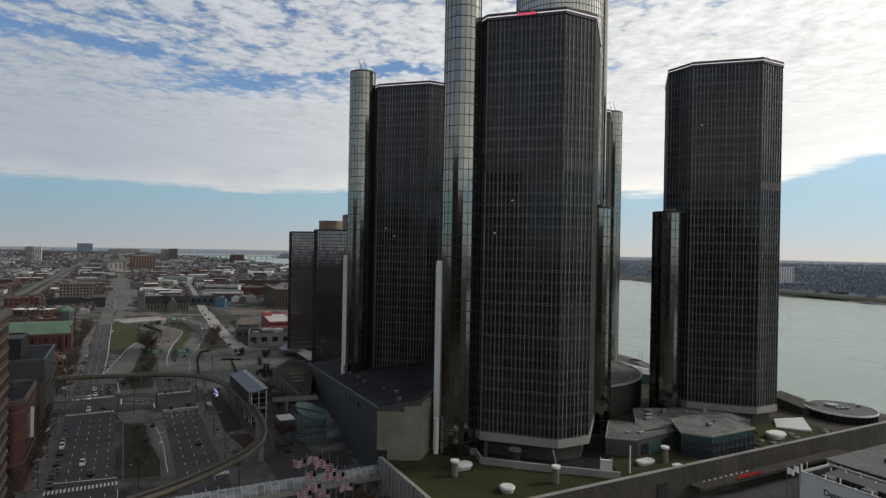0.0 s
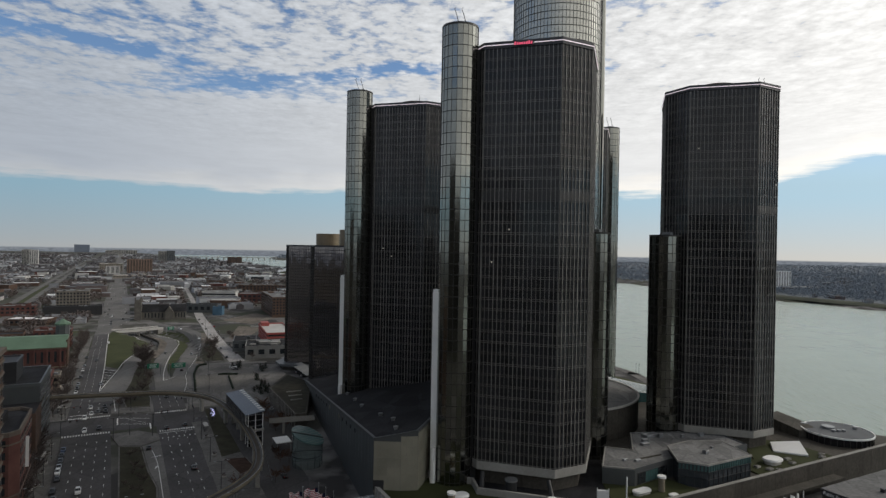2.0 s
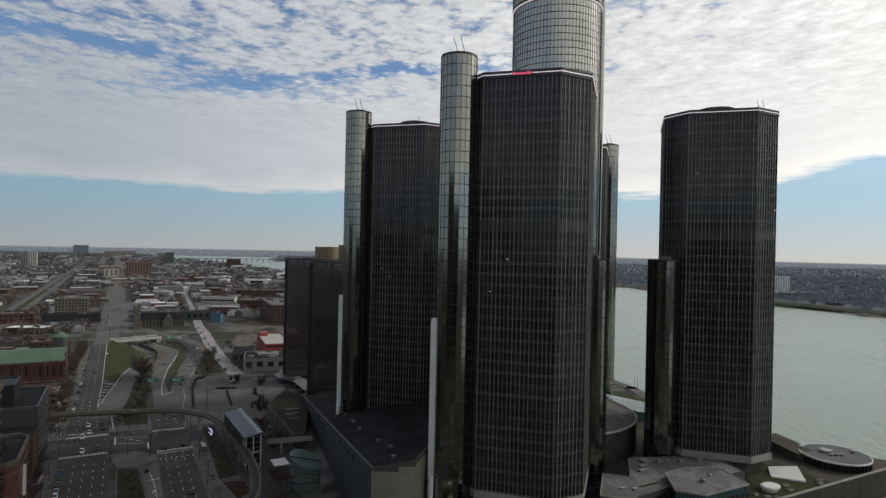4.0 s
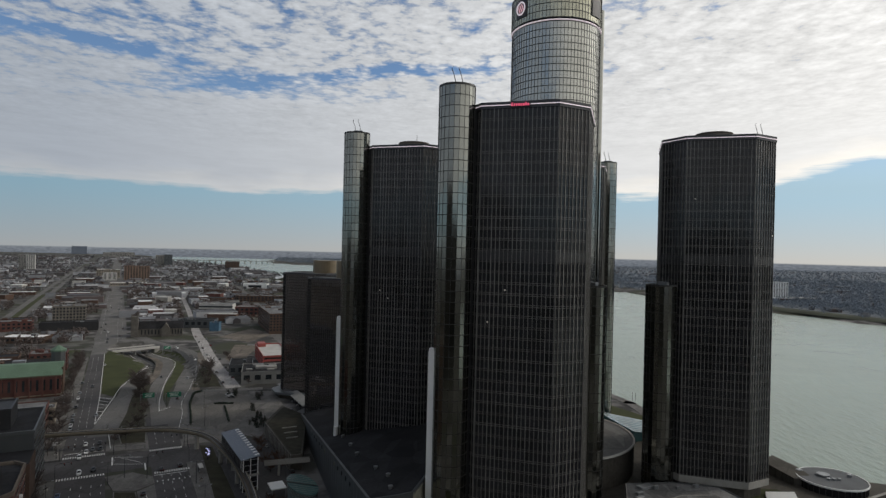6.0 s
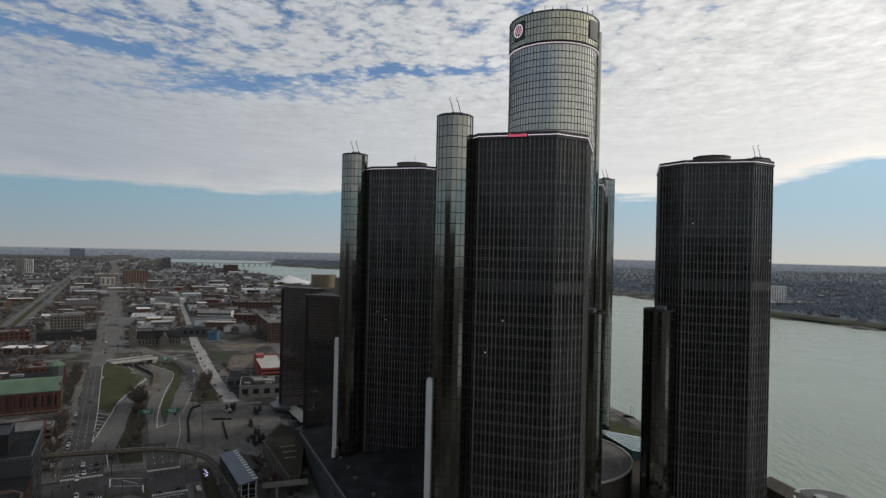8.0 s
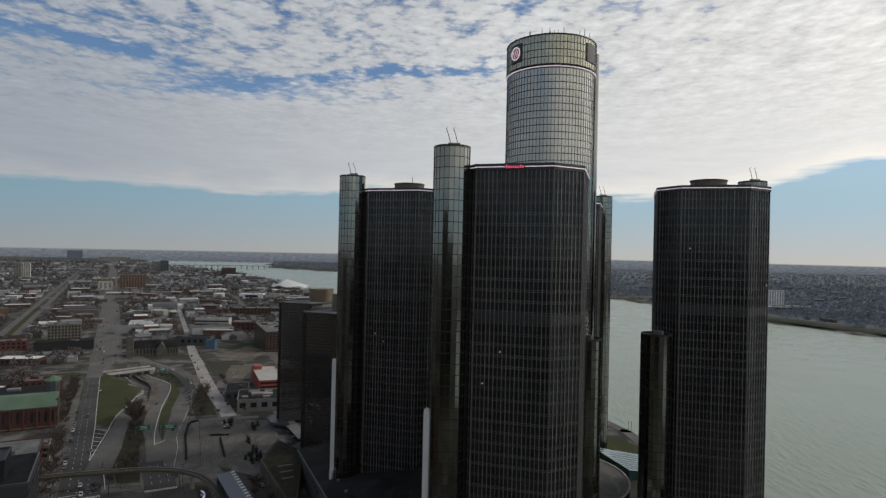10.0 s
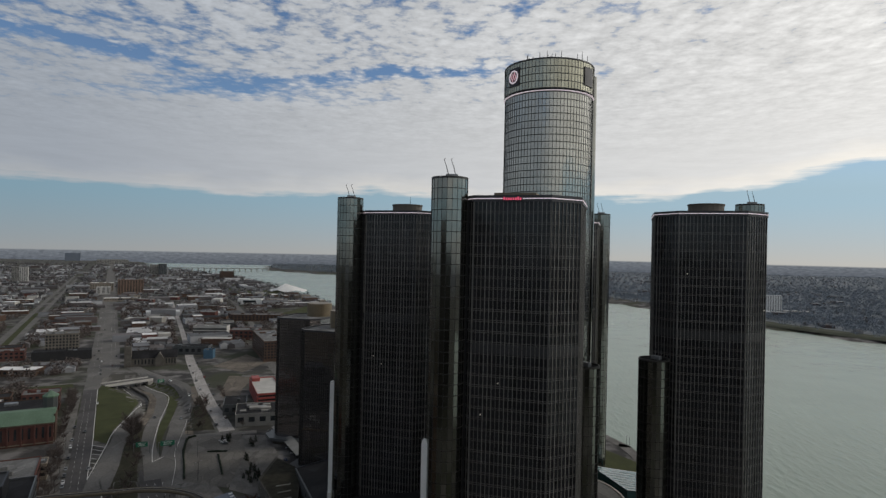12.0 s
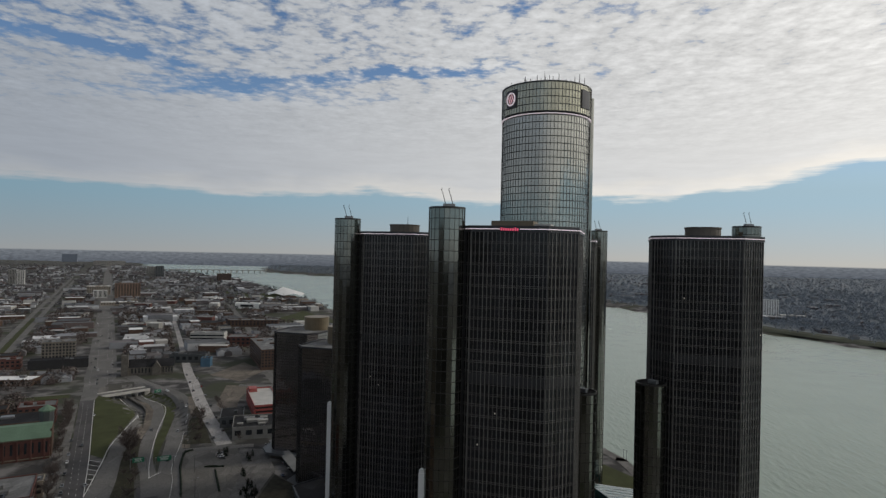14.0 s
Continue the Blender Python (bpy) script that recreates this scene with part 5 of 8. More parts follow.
def station():
    a, b = Vector((-100.5, 297.5)), Vector((-78.6, 260.3))
    d = b - a
    n = d.length
    t = thing("station", "railway station with blue-grey roof and glass lift end", "station", (a.x, a.y, 0), math.degrees(math.atan2(d.y, d.x)))
    bm = bmesh.new()
    box(bm, 0, n, -3.8, 3.8, 6.6, 7.4, 0.1)
    part("platform", bm, CONCRETE, t)
    bm = bmesh.new()
    v = [bm.verts.new(p) for p in ((-0.5, 4.0, 15.2), (n + 0.3, 4.0, 15.2), (n + 0.3, -4.2, 14.0), (-0.5, -4.2, 14.0), (-0.5, 4.0, 14.9), (n + 0.3, 4.0, 14.9), (n + 0.3, -4.2, 13.7), (-0.5, -4.2, 13.7))]
    for f in ((3, 2, 1, 0), (4, 5, 6, 7), (0, 1, 5, 4), (1, 2, 6, 5), (2, 3, 7, 6), (3, 0, 4, 7)):
        bm.faces.new([v[k] for k in f])
    roof = part("roof", bm, ROOF_BLUE, t, "blue-grey sheet roof")
    seam = bar_mesh("seam", 0.1, 0.1, 8.2, STEEL)
    for k in range(24):
        piece("seam", seam, roof, pose(1 + k * n / 24, 4.0, 15.22, 98.3, 0, 0))
    # short white ribs along one side of the roof, not lamps
    for k in range(12):
        bm = bmesh.new()
        box(bm, -0.5, 0.5, 0, 1.9, 0, 0.15)
        e = part("white_light", bm, WHITE, roof)
        e.matrix_basis = pose(2 + k * n / 12, 2.0, 15.0, 8.3, 0, 0)
    for side, y in (("side_wall", 3.6), ("side_wall", -3.7)):
        bm = bmesh.new()
        box(bm, 0, n - 5, y, y + 0.15, 7.3, 13.7)
        w = part(side, bm, GLASS_DARK, t)
        post = shared("stpost", lambda: bar_mesh("wall_post", 0.2, 0.25, 6.6, STEEL))
        for k in range(15):
            piece("wall_post", post, w, pose(k * (n - 5) / 14, y, 7.3, 0, 0, 0))
    # glass lift tower at the end
    bm = bmesh.new()
    box(bm, n - 4.6, n - 0.4, -3.0, 3.0, 0, 14.0)
    lift = part("lift_tower", bm, GLASS_DARK, t, "glass lift tower")
    for sx in (n - 4.7, n - 0.3):
        for sy in (-3.1, 0.0, 3.1):
            bm = bmesh.new()
            box(bm, sx - 0.15, sx + 0.15, sy - 0.15, sy + 0.15, 0, 14.2)
            part("corner_post", bm, WHITE, lift)
    for k in range(6):
        bm = bmesh.new()
        ring(bm, [(n - 4.8, -3.2), (n - 0.2, -3.2), (n - 0.2, 3.2), (n - 4.8, 3.2)], [(n - 4.6, -3), (n - 0.4, -3), (n - 0.4, 3), (n - 4.6, 3)], 1.5 + k * 2.4, 1.7 + k * 2.4)
        part("transom", bm, STEEL, lift)
    for k in range(4):
        bm = bmesh.new()
        box(bm, -0.6, 0.6, -2.2, 2.2, 0, 6.7, 0.1)
        e = part("pier", bm, CONCRETE, t)
        e.matrix_basis = pose(4 + k * 11, 0, 0)
    # link bridge to the hall
    p, q = Vector((-77.5, 277)), Vector((-58, 283.5))
    d = q - p
    t = thing("link_bridge", "narrow white footbridge between station and terrace", "footbridge", (p.x, p.y, 0), math.degrees(math.atan2(d.y, d.x)))
    bm = bmesh.new()
    box(bm, 0, d.length, -1.3, 1.3, 5.4, 5.8)
    part("deck", bm, CONCRETE, t)
    for y in (-1.35, 1.25):
        bm = bmesh.new()
        box(bm, 0, d.length, y, y + 0.12, 5.8, 7.1)
        part("rail_panel", bm, CONCRETE, t)
    bm = bmesh.new()
    box(bm, 6, 7, -0.5, 0.5, 0, 5.4)
    part("pier", bm, CONCRETE, t)


station()


def tube_bridge():
    t = complex_thing("tube_bridge", "arched glass tube footbridge with pale ribs", "footbridge")
    r, lo, hi = -45.8, -192.0, -103.5
    prof = [(2.6 * math.cos(math.pi * k / 10), 5.6 + 2.5 * math.sin(math.pi * k / 10)) for k in range(11)]
    n = 42
    v, f = [], []
    for i in range(n):
        for k in range(10):
            q = len(v)
            x0, x1 = lo + (hi - lo) * i / n, lo + (hi - lo) * (i + 1) / n
            v += [(x0, r + prof[k][0], prof[k][1]), (x1, r + prof[k][0], prof[k][1]), (x1, r + prof[k + 1][0], prof[k + 1][1]), (x0, r + prof[k + 1][0], prof[k + 1][1])]
            f.append((q, q + 1, q + 2, q + 3))
    link("glass_vault", mesh("vault", v, f, TUBE_GLASS), None, t)
    bm = bmesh.new()
    tube(bm, [(0, p[0], p[1]) for p in prof], 0.10, 5)
    me = bpy.data.meshes.new("vault_rib")
    bm.to_mesh(me)
    bm.free()
    me.materials.append(CONCRETE_PALE)
    for i in range(n + 1):
        piece("rib", me, t, pose(lo + (hi - lo) * i / n, r, 0))
    bm = bmesh.new()
    box(bm, lo, hi, r - 2.7, r + 2.7, 4.2, 5.6)
    part("deck", bm, CONCRETE, t)
    for k in range(6):
        bm = bmesh.new()
        box(bm, lo + 6 + k * 15, lo + 7.4 + k * 15, r - 1, r + 1, 0, 4.3, 0.1)
        part("pier", bm, CONCRETE, t)


TUBE_GLASS = surface("milky_tube_glass", (0.20, 0.212, 0.228), 0.25, var=0.3, island=0.6, scale=0.2, fine=1.0)
tube_bridge()


def flag_cloth():
    """Thirteen stripes and a blue field, laid along the cloth."""
    m = surface("striped_flag_cloth", (0.5, 0.5, 0.5), 0.85)
    nt = m.node_tree
    co = node(nt, "ShaderNodeTexCoord")
    sep = node(nt, "ShaderNodeSeparateXYZ")
    nt.links.new(co.outputs["Generated"], sep.inputs[0])
    odd = math_node(nt, "GREATER_THAN", math_node(nt, "MODULO", math_node(nt, "MULTIPLY", sep.outputs[2], 13.0), 2.0), 1.0)
    mix = node(nt, "ShaderNodeMix", data_type="RGBA")
    mix.inputs[6].default_value, mix.inputs[7].default_value = (0.27, 0.03, 0.055, 1), (0.62, 0.60, 0.60, 1)
    nt.links.new(odd, mix.inputs[0])
    blue = math_node(nt, "MULTIPLY", math_node(nt, "GREATER_THAN", sep.outputs[2], 0.56), math_node(nt, "LESS_THAN", sep.outputs[0], 0.24))
    mix2 = node(nt, "ShaderNodeMix", data_type="RGBA")
    mix2.inputs[7].default_value = (0.012, 0.014, 0.035, 1)
    nt.links.new(blue, mix2.inputs[0])
    nt.links.new(mix.outputs[2], mix2.inputs[6])
    nt.links.new(mix2.outputs[2], nt.nodes["Principled BSDF"].inputs["Base Color"])
    return m


FLAG = flag_cloth()


def flag_pole(x, y, high, turn, phase):
    t = thing("flag_pole", "tall flag pole with waving red and white striped flag", "flag", (x, y, 0), turn, "flags before the hall")
    bm = bmesh.new()
    tube(bm, [(0, 0, 0), (0, 0, high + 1.2)], 0.12, 8, 0.6)
    part("pole", bm, STEEL, t)
    bm = bmesh.new()
    bmesh.ops.create_uvsphere(bm, u_segments=8, v_segments=6, radius=0.2, matrix=Matrix.Translation((0, 0, high + 1.3)))
    part("finial", bm, STEEL, t)
    bm = bmesh.new()
    w, h, n, m = 4.2, 2.3, 14, 6
    g = [[bm.verts.new((0.12 + w * i / n * 0.96, (0.08 + 0.5 * i / n) * math.sin(i * 0.85 + phase + k * 0.15), high - 0.3 - h + h * k / m - 0.9 * (i / n) ** 1.4 * 0.8 + 0.25 * math.sin(i * 0.6 + phase))) for k in range(m + 1)] for i in range(n + 1)]
    for i in range(n):
        for k in range(m):
            bm.faces.new((g[i][k], g[i + 1][k], g[i + 1][k + 1], g[i][k + 1]))
    part("flag", bm, FLAG, t, smooth=True)


rnd = random.Random(12)
for k, (fx, fy, fh) in enumerate(((-38.9, 176, 15.4), (-34.1, 175, 17.0), (-31.8, 174, 16.2), (-29.7, 175, 14.6), (-34.7, 170, 14.0), (-27.1, 173, 12.8), (-28.9, 169, 14.4),
                                  (-32.7, 167, 12.0), (-24.4, 171, 11.0), (-29.8, 165, 11.2), (-34.6, 164, 11.0))):
    flag_pole(fx, fy, fh, 172 + rnd.uniform(-14, 14), k * 1.3)


def plaza_building():
    """The white-fronted building at the tunnel plaza."""
    t = thing("plaza_building", "white-fronted building with dark lettering and open roof", "building", (90.0, 149.0, 0), PT - 90)
    bm = bmesh.new()
    box(bm, 0, 46, 0, 12, 0, 21.5)
    body = part("wall", bm, CONCRETE, t)
    bm = bmesh.new()
    box(bm, 0, 46, -0.4, 0.0, 12, 24.0, 0.05)
    front = part("front", bm, WHITE, t, "tall white front panel")
    curve = bpy.data.curves.new("lettering", "FONT")
    curve.body, curve.size, curve.extrude, curve.offset = "Detroit-W", 2.0, 0.03, 0.035
    letters = new("lettering", curve)
    letters.data.materials.append(STEEL_DARK)
    letters.parent = front
    letters.matrix_basis = pose(5.7, -0.44, 20.4, 90, 0, 0)
    letters["label"] = "dark lettering"
    for y, w in ((-0.4, 0.5), (11.6, 0.4)):
        bm = bmesh.new()
        box(bm, 0, 46, y, y + w, 23.7, 24.2)
        part("coping", bm, CONCRETE_PALE, t)
    bm = bmesh.new()
    box(bm, -0.2, 0.3, -0.4, 12, 21.0, 24.1)
    part("end_wall", bm, CONCRETE_PALE, t)
    for k in range(12):
        for y in (0.6, 9.0):
            bm = bmesh.new()
            box(bm, 2 + k * 3.4, 2.25 + k * 3.4, y, y + 0.25, 21.4, 24.2 + (k % 3) * 0.5)
            part("stub_post", bm, WHITE, t)
    # black lining on floor and inner faces: the well's shade as colour
    bm = bmesh.new()
    box(bm, 0.35, 45.6, 0.05, 11.5, 21.5, 21.7)
    box(bm, 0.35, 45.6, 0.02, 0.12, 21.7, 23.6)
    box(bm, 0.35, 0.5, 0.12, 11.5, 21.7, 23.6)
    part("roof_well", bm, SHADOW_GAP, t, "black lining that darkens the sunken roof well")
    bm = bmesh.new()
    box(bm, 3, 40, 4.2, 10.5, 21.7, 24.0, 0.1)
    part("plant_screen", bm, SHADOW_GAP, t)
    for k in range(4):
        bm = bmesh.new()
        box(bm, 4 + k * 9, 6.6 + k * 9, 1.2, 3.6, 21.7, 24.3, 0.15)
        part("air_unit", bm, ROOF_GREY, t)
    t = thing("annex", "building with broad grey flat roof beside the plaza", "building", (123.5, 184, 0), PT - 90)
    bm = bmesh.new()
    box(bm, -8, 40, 6, 52, 0, 11.6)
    part("wall", bm, CONCRETE_DARK, t)
    bm = bmesh.new()
    box(bm, -8.3, 40.3, 5.7, 52.3, 11.5, 12.0)
    part("roof", bm, ROOF_GREY, t)
    bm = bmesh.new()
    box(bm, -7.7, 2.4, 5.35, 5.65, 10.0, 11.95, 0.04)
    board = part("sign_board", bm, STEEL_DARK, t, "dark parking sign board")
    curve = bpy.data.curves.new("sign_lettering", "FONT")
    curve.body, curve.size, curve.extrude, curve.offset = "Public Parking", 1.45, 0.03, 0.02
    letters = new("sign_lettering", curve)
    letters.data.materials.append(WHITE)
    letters.parent = board
    letters.matrix_basis = pose(-7.3, 5.31, 10.45, 90, 0, 0)
    bm = bmesh.new()
    box(bm, 2, 3.2, 20, 21.2, 12, 13.2)
    part("roof_cowl", bm, STEEL_DARK, t)


plaza_building()
for k in range(4):
    x, y = plan(8 + k * 3.5, -108)
    t = thing("banner_pole", "flag pole with small white banner", "flag", (x, y, 0), 20 * k, "banner poles at the plaza")
    bm = bmesh.new()
    tube(bm, [(0, 0, 0), (0, 0, 11)], 0.1, 6, 0.6)
    part("pole", bm, STEEL, t)
    bm = bmesh.new()
    g = [[bm.verts.new((0.1 + 0.45 * i, 0.18 * math.sin(i * 1.3 + k), 8.6 + 2.0 * j - 0.12 * i * i * 0.3)) for j in range(2)] for i in range(6)]
    for i in range(5):
        bm.faces.new((g[i][0], g[i + 1][0], g[i + 1][1], g[i][1]))
    part("banner", bm, WHITE, t)


# ---- paving, verges and road markings ----
def patch(name, pts, lift, material, label, category="ground"):
    """A piece of ground cover over a plan, following the ground's height."""
    bm = bmesh.new()
    bm.faces.new([bm.verts.new((x, y, 0)) for x, y in pts])
    bmesh.ops.triangulate(bm, faces=bm.faces[:])
    for _ in range(5):
        long = [e for e in bm.edges if e.calc_length() > 9]
        if not long:
            break
        bmesh.ops.subdivide_edges(bm, edges=long, cuts=1)
        bmesh.ops.triangulate(bm, faces=[f for f in bm.faces if len(f.verts) > 3])
    z = height([v.co.x for v in bm.verts], [v.co.y for v in bm.verts])
    for v, h in zip(bm.verts, z):
        v.co.z = float(h) + lift
    bmesh.ops.recalc_face_normals(bm, faces=bm.faces[:])
    if sum(f.normal.z for f in bm.faces) < 0:
        bmesh.ops.reverse_faces(bm, faces=bm.faces[:])
    return tagged(part(name, bm, material), label, category, kind="structure")


LOT = surface("old_brown_asphalt", (0.136, 0.128, 0.118), 0.9, var=0.25, scale=0.06, fine=0.8)
worn(LOT, 8.0, 0.03, 0.4)
RUSSET_BED = surface("russet_ground_cover", (0.050, 0.030, 0.022), 0.95, var=0.5, scale=0.5, fine=3.0)
BRUSH = surface("leaf_litter", (0.040, 0.038, 0.025), 0.95, var=0.4, scale=0.2, fine=1.5)
patch("pavement_avenue_west", [av(-38, 120), av(-20, 120), av(-20.2, 230), av(-21.5, 300), av(-22, 313), av(-60, 313), av(-60, 300), av(-38, 296)], 0.12, PAVING, "grey paved pavement beside the avenue", "pavement")
patch("pavement_avenue_north", [av(-30, 343), av(-22, 343), av(-21.5, 640), av(-30, 640)], 0.12, PAVING, "grey paved pavement beside the avenue", "pavement")
patch("pavement_avenue_east", [av(31.8, 150), av(46, 150), av(46, 312), av(31.8, 312)], 0.12, PAVING, "grey paved pavement beside the avenue", "pavement")
patch("pavement_corner", [av(33, 343), av(58, 343), av(50, 400), av(36, 400)], 0.12, PAVING, "grey paved street corner", "pavement")
patch("verge_wedge", [av(-8.4, 482), (-219.5, 414), (-232, 444), (-248, 509), (-260, 541), (-273, 558), (-294, 584), (-304, 596), av(-8.6, 672)], 0.10, GRASS, "green winter grass wedge between road and ramp")
patch("verge_bank", [(-216, 458), (-231, 506), (-252, 557), (-268, 580), (-290, 596), (-286, 593), (-263, 566), (-249, 536), (-236, 500), (-226, 470)], 0.45, EARTH, "bare tan bank between two ramps")
patch("verge_loop", [(-182, 408), (-190, 431), (-214, 506), (-235, 566), (-251, 590), (-276, 610), (-300, 632), (-306, 618), (-280, 602), (-256, 581), (-242, 555), (-215, 482), (-187, 412)], 0.148, GRASS, "grass bank inside the loop road")
patch("verge_trees", [(-162, 334), (-164, 342), (-178, 370), (-195, 408), (-216, 458), (-228, 472), (-221, 452), (-206, 409), (-191, 374), (-177, 336)], 0.21, BRUSH, "brown planted strip under bare trees")
patch("hall_forecourt", [(-22, 150), (-58, 150), (-74, 190), (-104, 300), (-92, 330), (-66, 262), (-30, 190)], 0.03, ASPHALT, "dark asphalt forecourt before the hall", "pavement")
patch("parking_lot", [(-142, 351), (-162, 401), (-170, 427), (-168, 433), (-137.5, 441), (-122, 402), (-113, 342)], 0.175, LOT, "brown grey asphalt car park", "car park")
patch("plaza_paving", [(-136, 440), (-112, 340), (-92, 330), (-86, 350), (-100, 400), (-118, 440)], 0.107, PAVING, "pale grey paved forecourt", "pavement")
patch("verge_street", [(-182, 450), (-160, 450), (-186, 503), (-212, 556), (-204, 520)], 0.168, BRUSH, "brown grass strip with bare trees")
patch("pavement_loop", [(-172, 440), (-181, 452), (-203, 522), (-212, 556), (-226, 590), (-233, 588), (-220, 556), (-200, 500), (-178, 440)], 0.142, EARTH, "tan gravel path beside the loop road", "pavement")
patch("vacant_lot", [(-196, 560), (-166, 516), (-182, 584), (-186, 640), (-214, 640)], 0.095, EARTH, "bare tan building lot", "ground")
patch("vacant_lot_far", [(-250, 690), (-206, 660), (-196, 720), (-236, 770)], 0.09, EARTH, "bare tan building lot", "ground")
patch("field", [(-320, 1240), (-170, 1100), (-200, 1250), (-300, 1420)], 0.2, GRASS, "brown green open field by the river", "field")
patch("field_far", [(-700, 2000), (-520, 1700), (-420, 1760), (-560, 2100)], 0.3, GRASS, "brown green open field by the river", "field")
patch("verge_parallel", [av(-123, 470), av(-115, 470), av(-122, 1400), av(-129, 1400)], 0.11, GRASS, "long grass verge between two roads")
patch("verge_block", [av(-100, 668), av(-30, 668), av(-30, 683), av(-100, 683)], 0.2, GRASS, "green grass strip behind the old brick hall")


def kerbed(name, pts, top, material, label):
    """A raised island with a concrete kerb."""
    t = thing(name, label, "traffic island", kind="")
    bm = bmesh.new()
    ring(bm, pts, grown(pts, -0.5), 0.0, 0.28)
    part("kerb", bm, PAVING, t)
    bm = bmesh.new()
    prism(bm, grown(pts, -0.5), 0.0, top)
    part("bed", bm, material, t)
    return t


kerbed("median_island", [av(0.6, 221), av(12.4, 219), av(13.1, 236), av(10.9, 254), av(9.2, 286), av(0.6, 290)], 0.24, BRUSH, "long planted traffic island with low shrubs")
kerbed("median_island", [av(0.6, 291), av(9.3, 287), av(16.8, 293), av(16.5, 302), av(8.3, 311), av(-3, 310)], 0.22, PAVING, "paved island end at the junction")
kerbed("median_island", [av(1, 346), av(15.2, 344), av(15.2, 352), av(1, 354)], 0.22, PAVING, "paved island end at the junction")
kerbed("median_island", [av(3.8, 357), av(15.4, 355), av(16.4, 372), av(15.6, 386), av(9, 392), av(4, 391), av(2.6, 372)], 0.26, BRUSH, "oval planted traffic island under bare trees")
kerbed("planting_bed", [av(38, 256), av(41.3, 235), av(48, 241), av(46.9, 254)], 0.3, RUSSET_BED, "dark russet planting bed with concrete kerb")
patch("verge_station", [av(38, 259), av(46, 262), av(46, 335), av(40.4, 339)], 0.16, BRUSH, "dark planted strip beside the railway piers")
patch("turning_lane", [av(13.4, 236), av(12.7, 218), av(16.6, 218), av(16.8, 292), av(9.6, 286.6), av(11.1, 254)], 0.10, ASPHALT_WORN, "grey turning lane beside the island", "road")


def bars(q0, q1, s, n, deep=3.2):
    """A zebra crossing: every bar lies by itself."""
    me = shared(("zebra", deep), lambda: mesh("zebra_bar", [(-0.26, -deep / 2, 0), (0.26, -deep / 2, 0), (0.26, deep / 2, 0), (-0.26, deep / 2, 0)], [(0, 1, 2, 3)], PAINT))
    for k in range(n):
        x, y = av(q0 + (q1 - q0) * k / (n - 1), s)
        piece("crossing_bar", me, avenue, pose(x, y, 0.13, 0, 0, 28))


bars(-20.5, -1, 219.5, 19)
bars(-21.5, -3.4, 314, 18, 2.6)
bars(-21, -3.6, 344, 18, 2.6)
bars(17.6, 32, 306.5, 15, 2.6)
bars(18, 31.5, 295, 7, 1.4)
bars(24.5, 32.5, 214.4, 11)
bars(17, 31.5, 340.2, 15, 2.6)


def line(pts, width, lift=0.24):
    return drape(pts, width, lift, PAINT, "painted_line", "", "", parent=avenue)


line([av(-20, 227.5), av(-0.8, 224.5)], 0.6, 0.14)
line([av(-21, 350), av(-4, 350)], 0.5, 0.14)
line([av(17, 303), av(31, 303)], 0.5, 0.14)
line([av(0, 325), av(0, 337)], 0.6, 0.16)
line([av(13.9, 312), av(13.9, 322)], 0.6, 0.16)
line([av(0.4, 337), av(14, 331)], 0.3, 0.16)
line([av(1, 326), av(13, 321)], 0.3, 0.16)
line([av(4, 334), av(12, 324)], 0.25, 0.16)
line([av(14.3, 222), av(14.3, 262), av(12.6, 284)], 0.22, 0.17)
line([av(12.6, 270), av(16.4, 271)], 0.45, 0.17)
line([av(13.2, 256), av(14.2, 259)], 0.5, 0.17)
line([av(-20.2, 130), av(-20.4, 215)], 0.2, 0.14)
line([av(-0.6, 130), av(-0.6, 214)], 0.25, 0.14)
line([av(-1.0, 352), av(-2.2, 380), av(-3.2, 398)], 0.35, 0.16)
line([(-197, 350), (-231, 416), av(-8.8, 520), av(-9, 650)], 0.35, 0.26)
line([(-197, 350), (-217, 406), (-230, 442), (-246, 508), (-258, 540), (-271, 557), (-294, 585), (-306, 600)], 0.38, 0.32)
line([(-174, 381), (-187, 410), (-214, 480), (-239, 552), (-253, 577), (-277, 597), (-290, 612)], 0.38, 0.34)
line([(-174, 380), (-171, 390)], 0.5, 0.34)
line([(-146, 345), (-158, 378), (-168, 400), (-183, 450), (-212, 535)], 0.18, 0.24)
for k in range(7):
    line([(-201 - k * 4.6, 360 + k * 8.4), (-199.5 - k * 3.0, 361 + k * 7.6)], 0.5, 0.3)


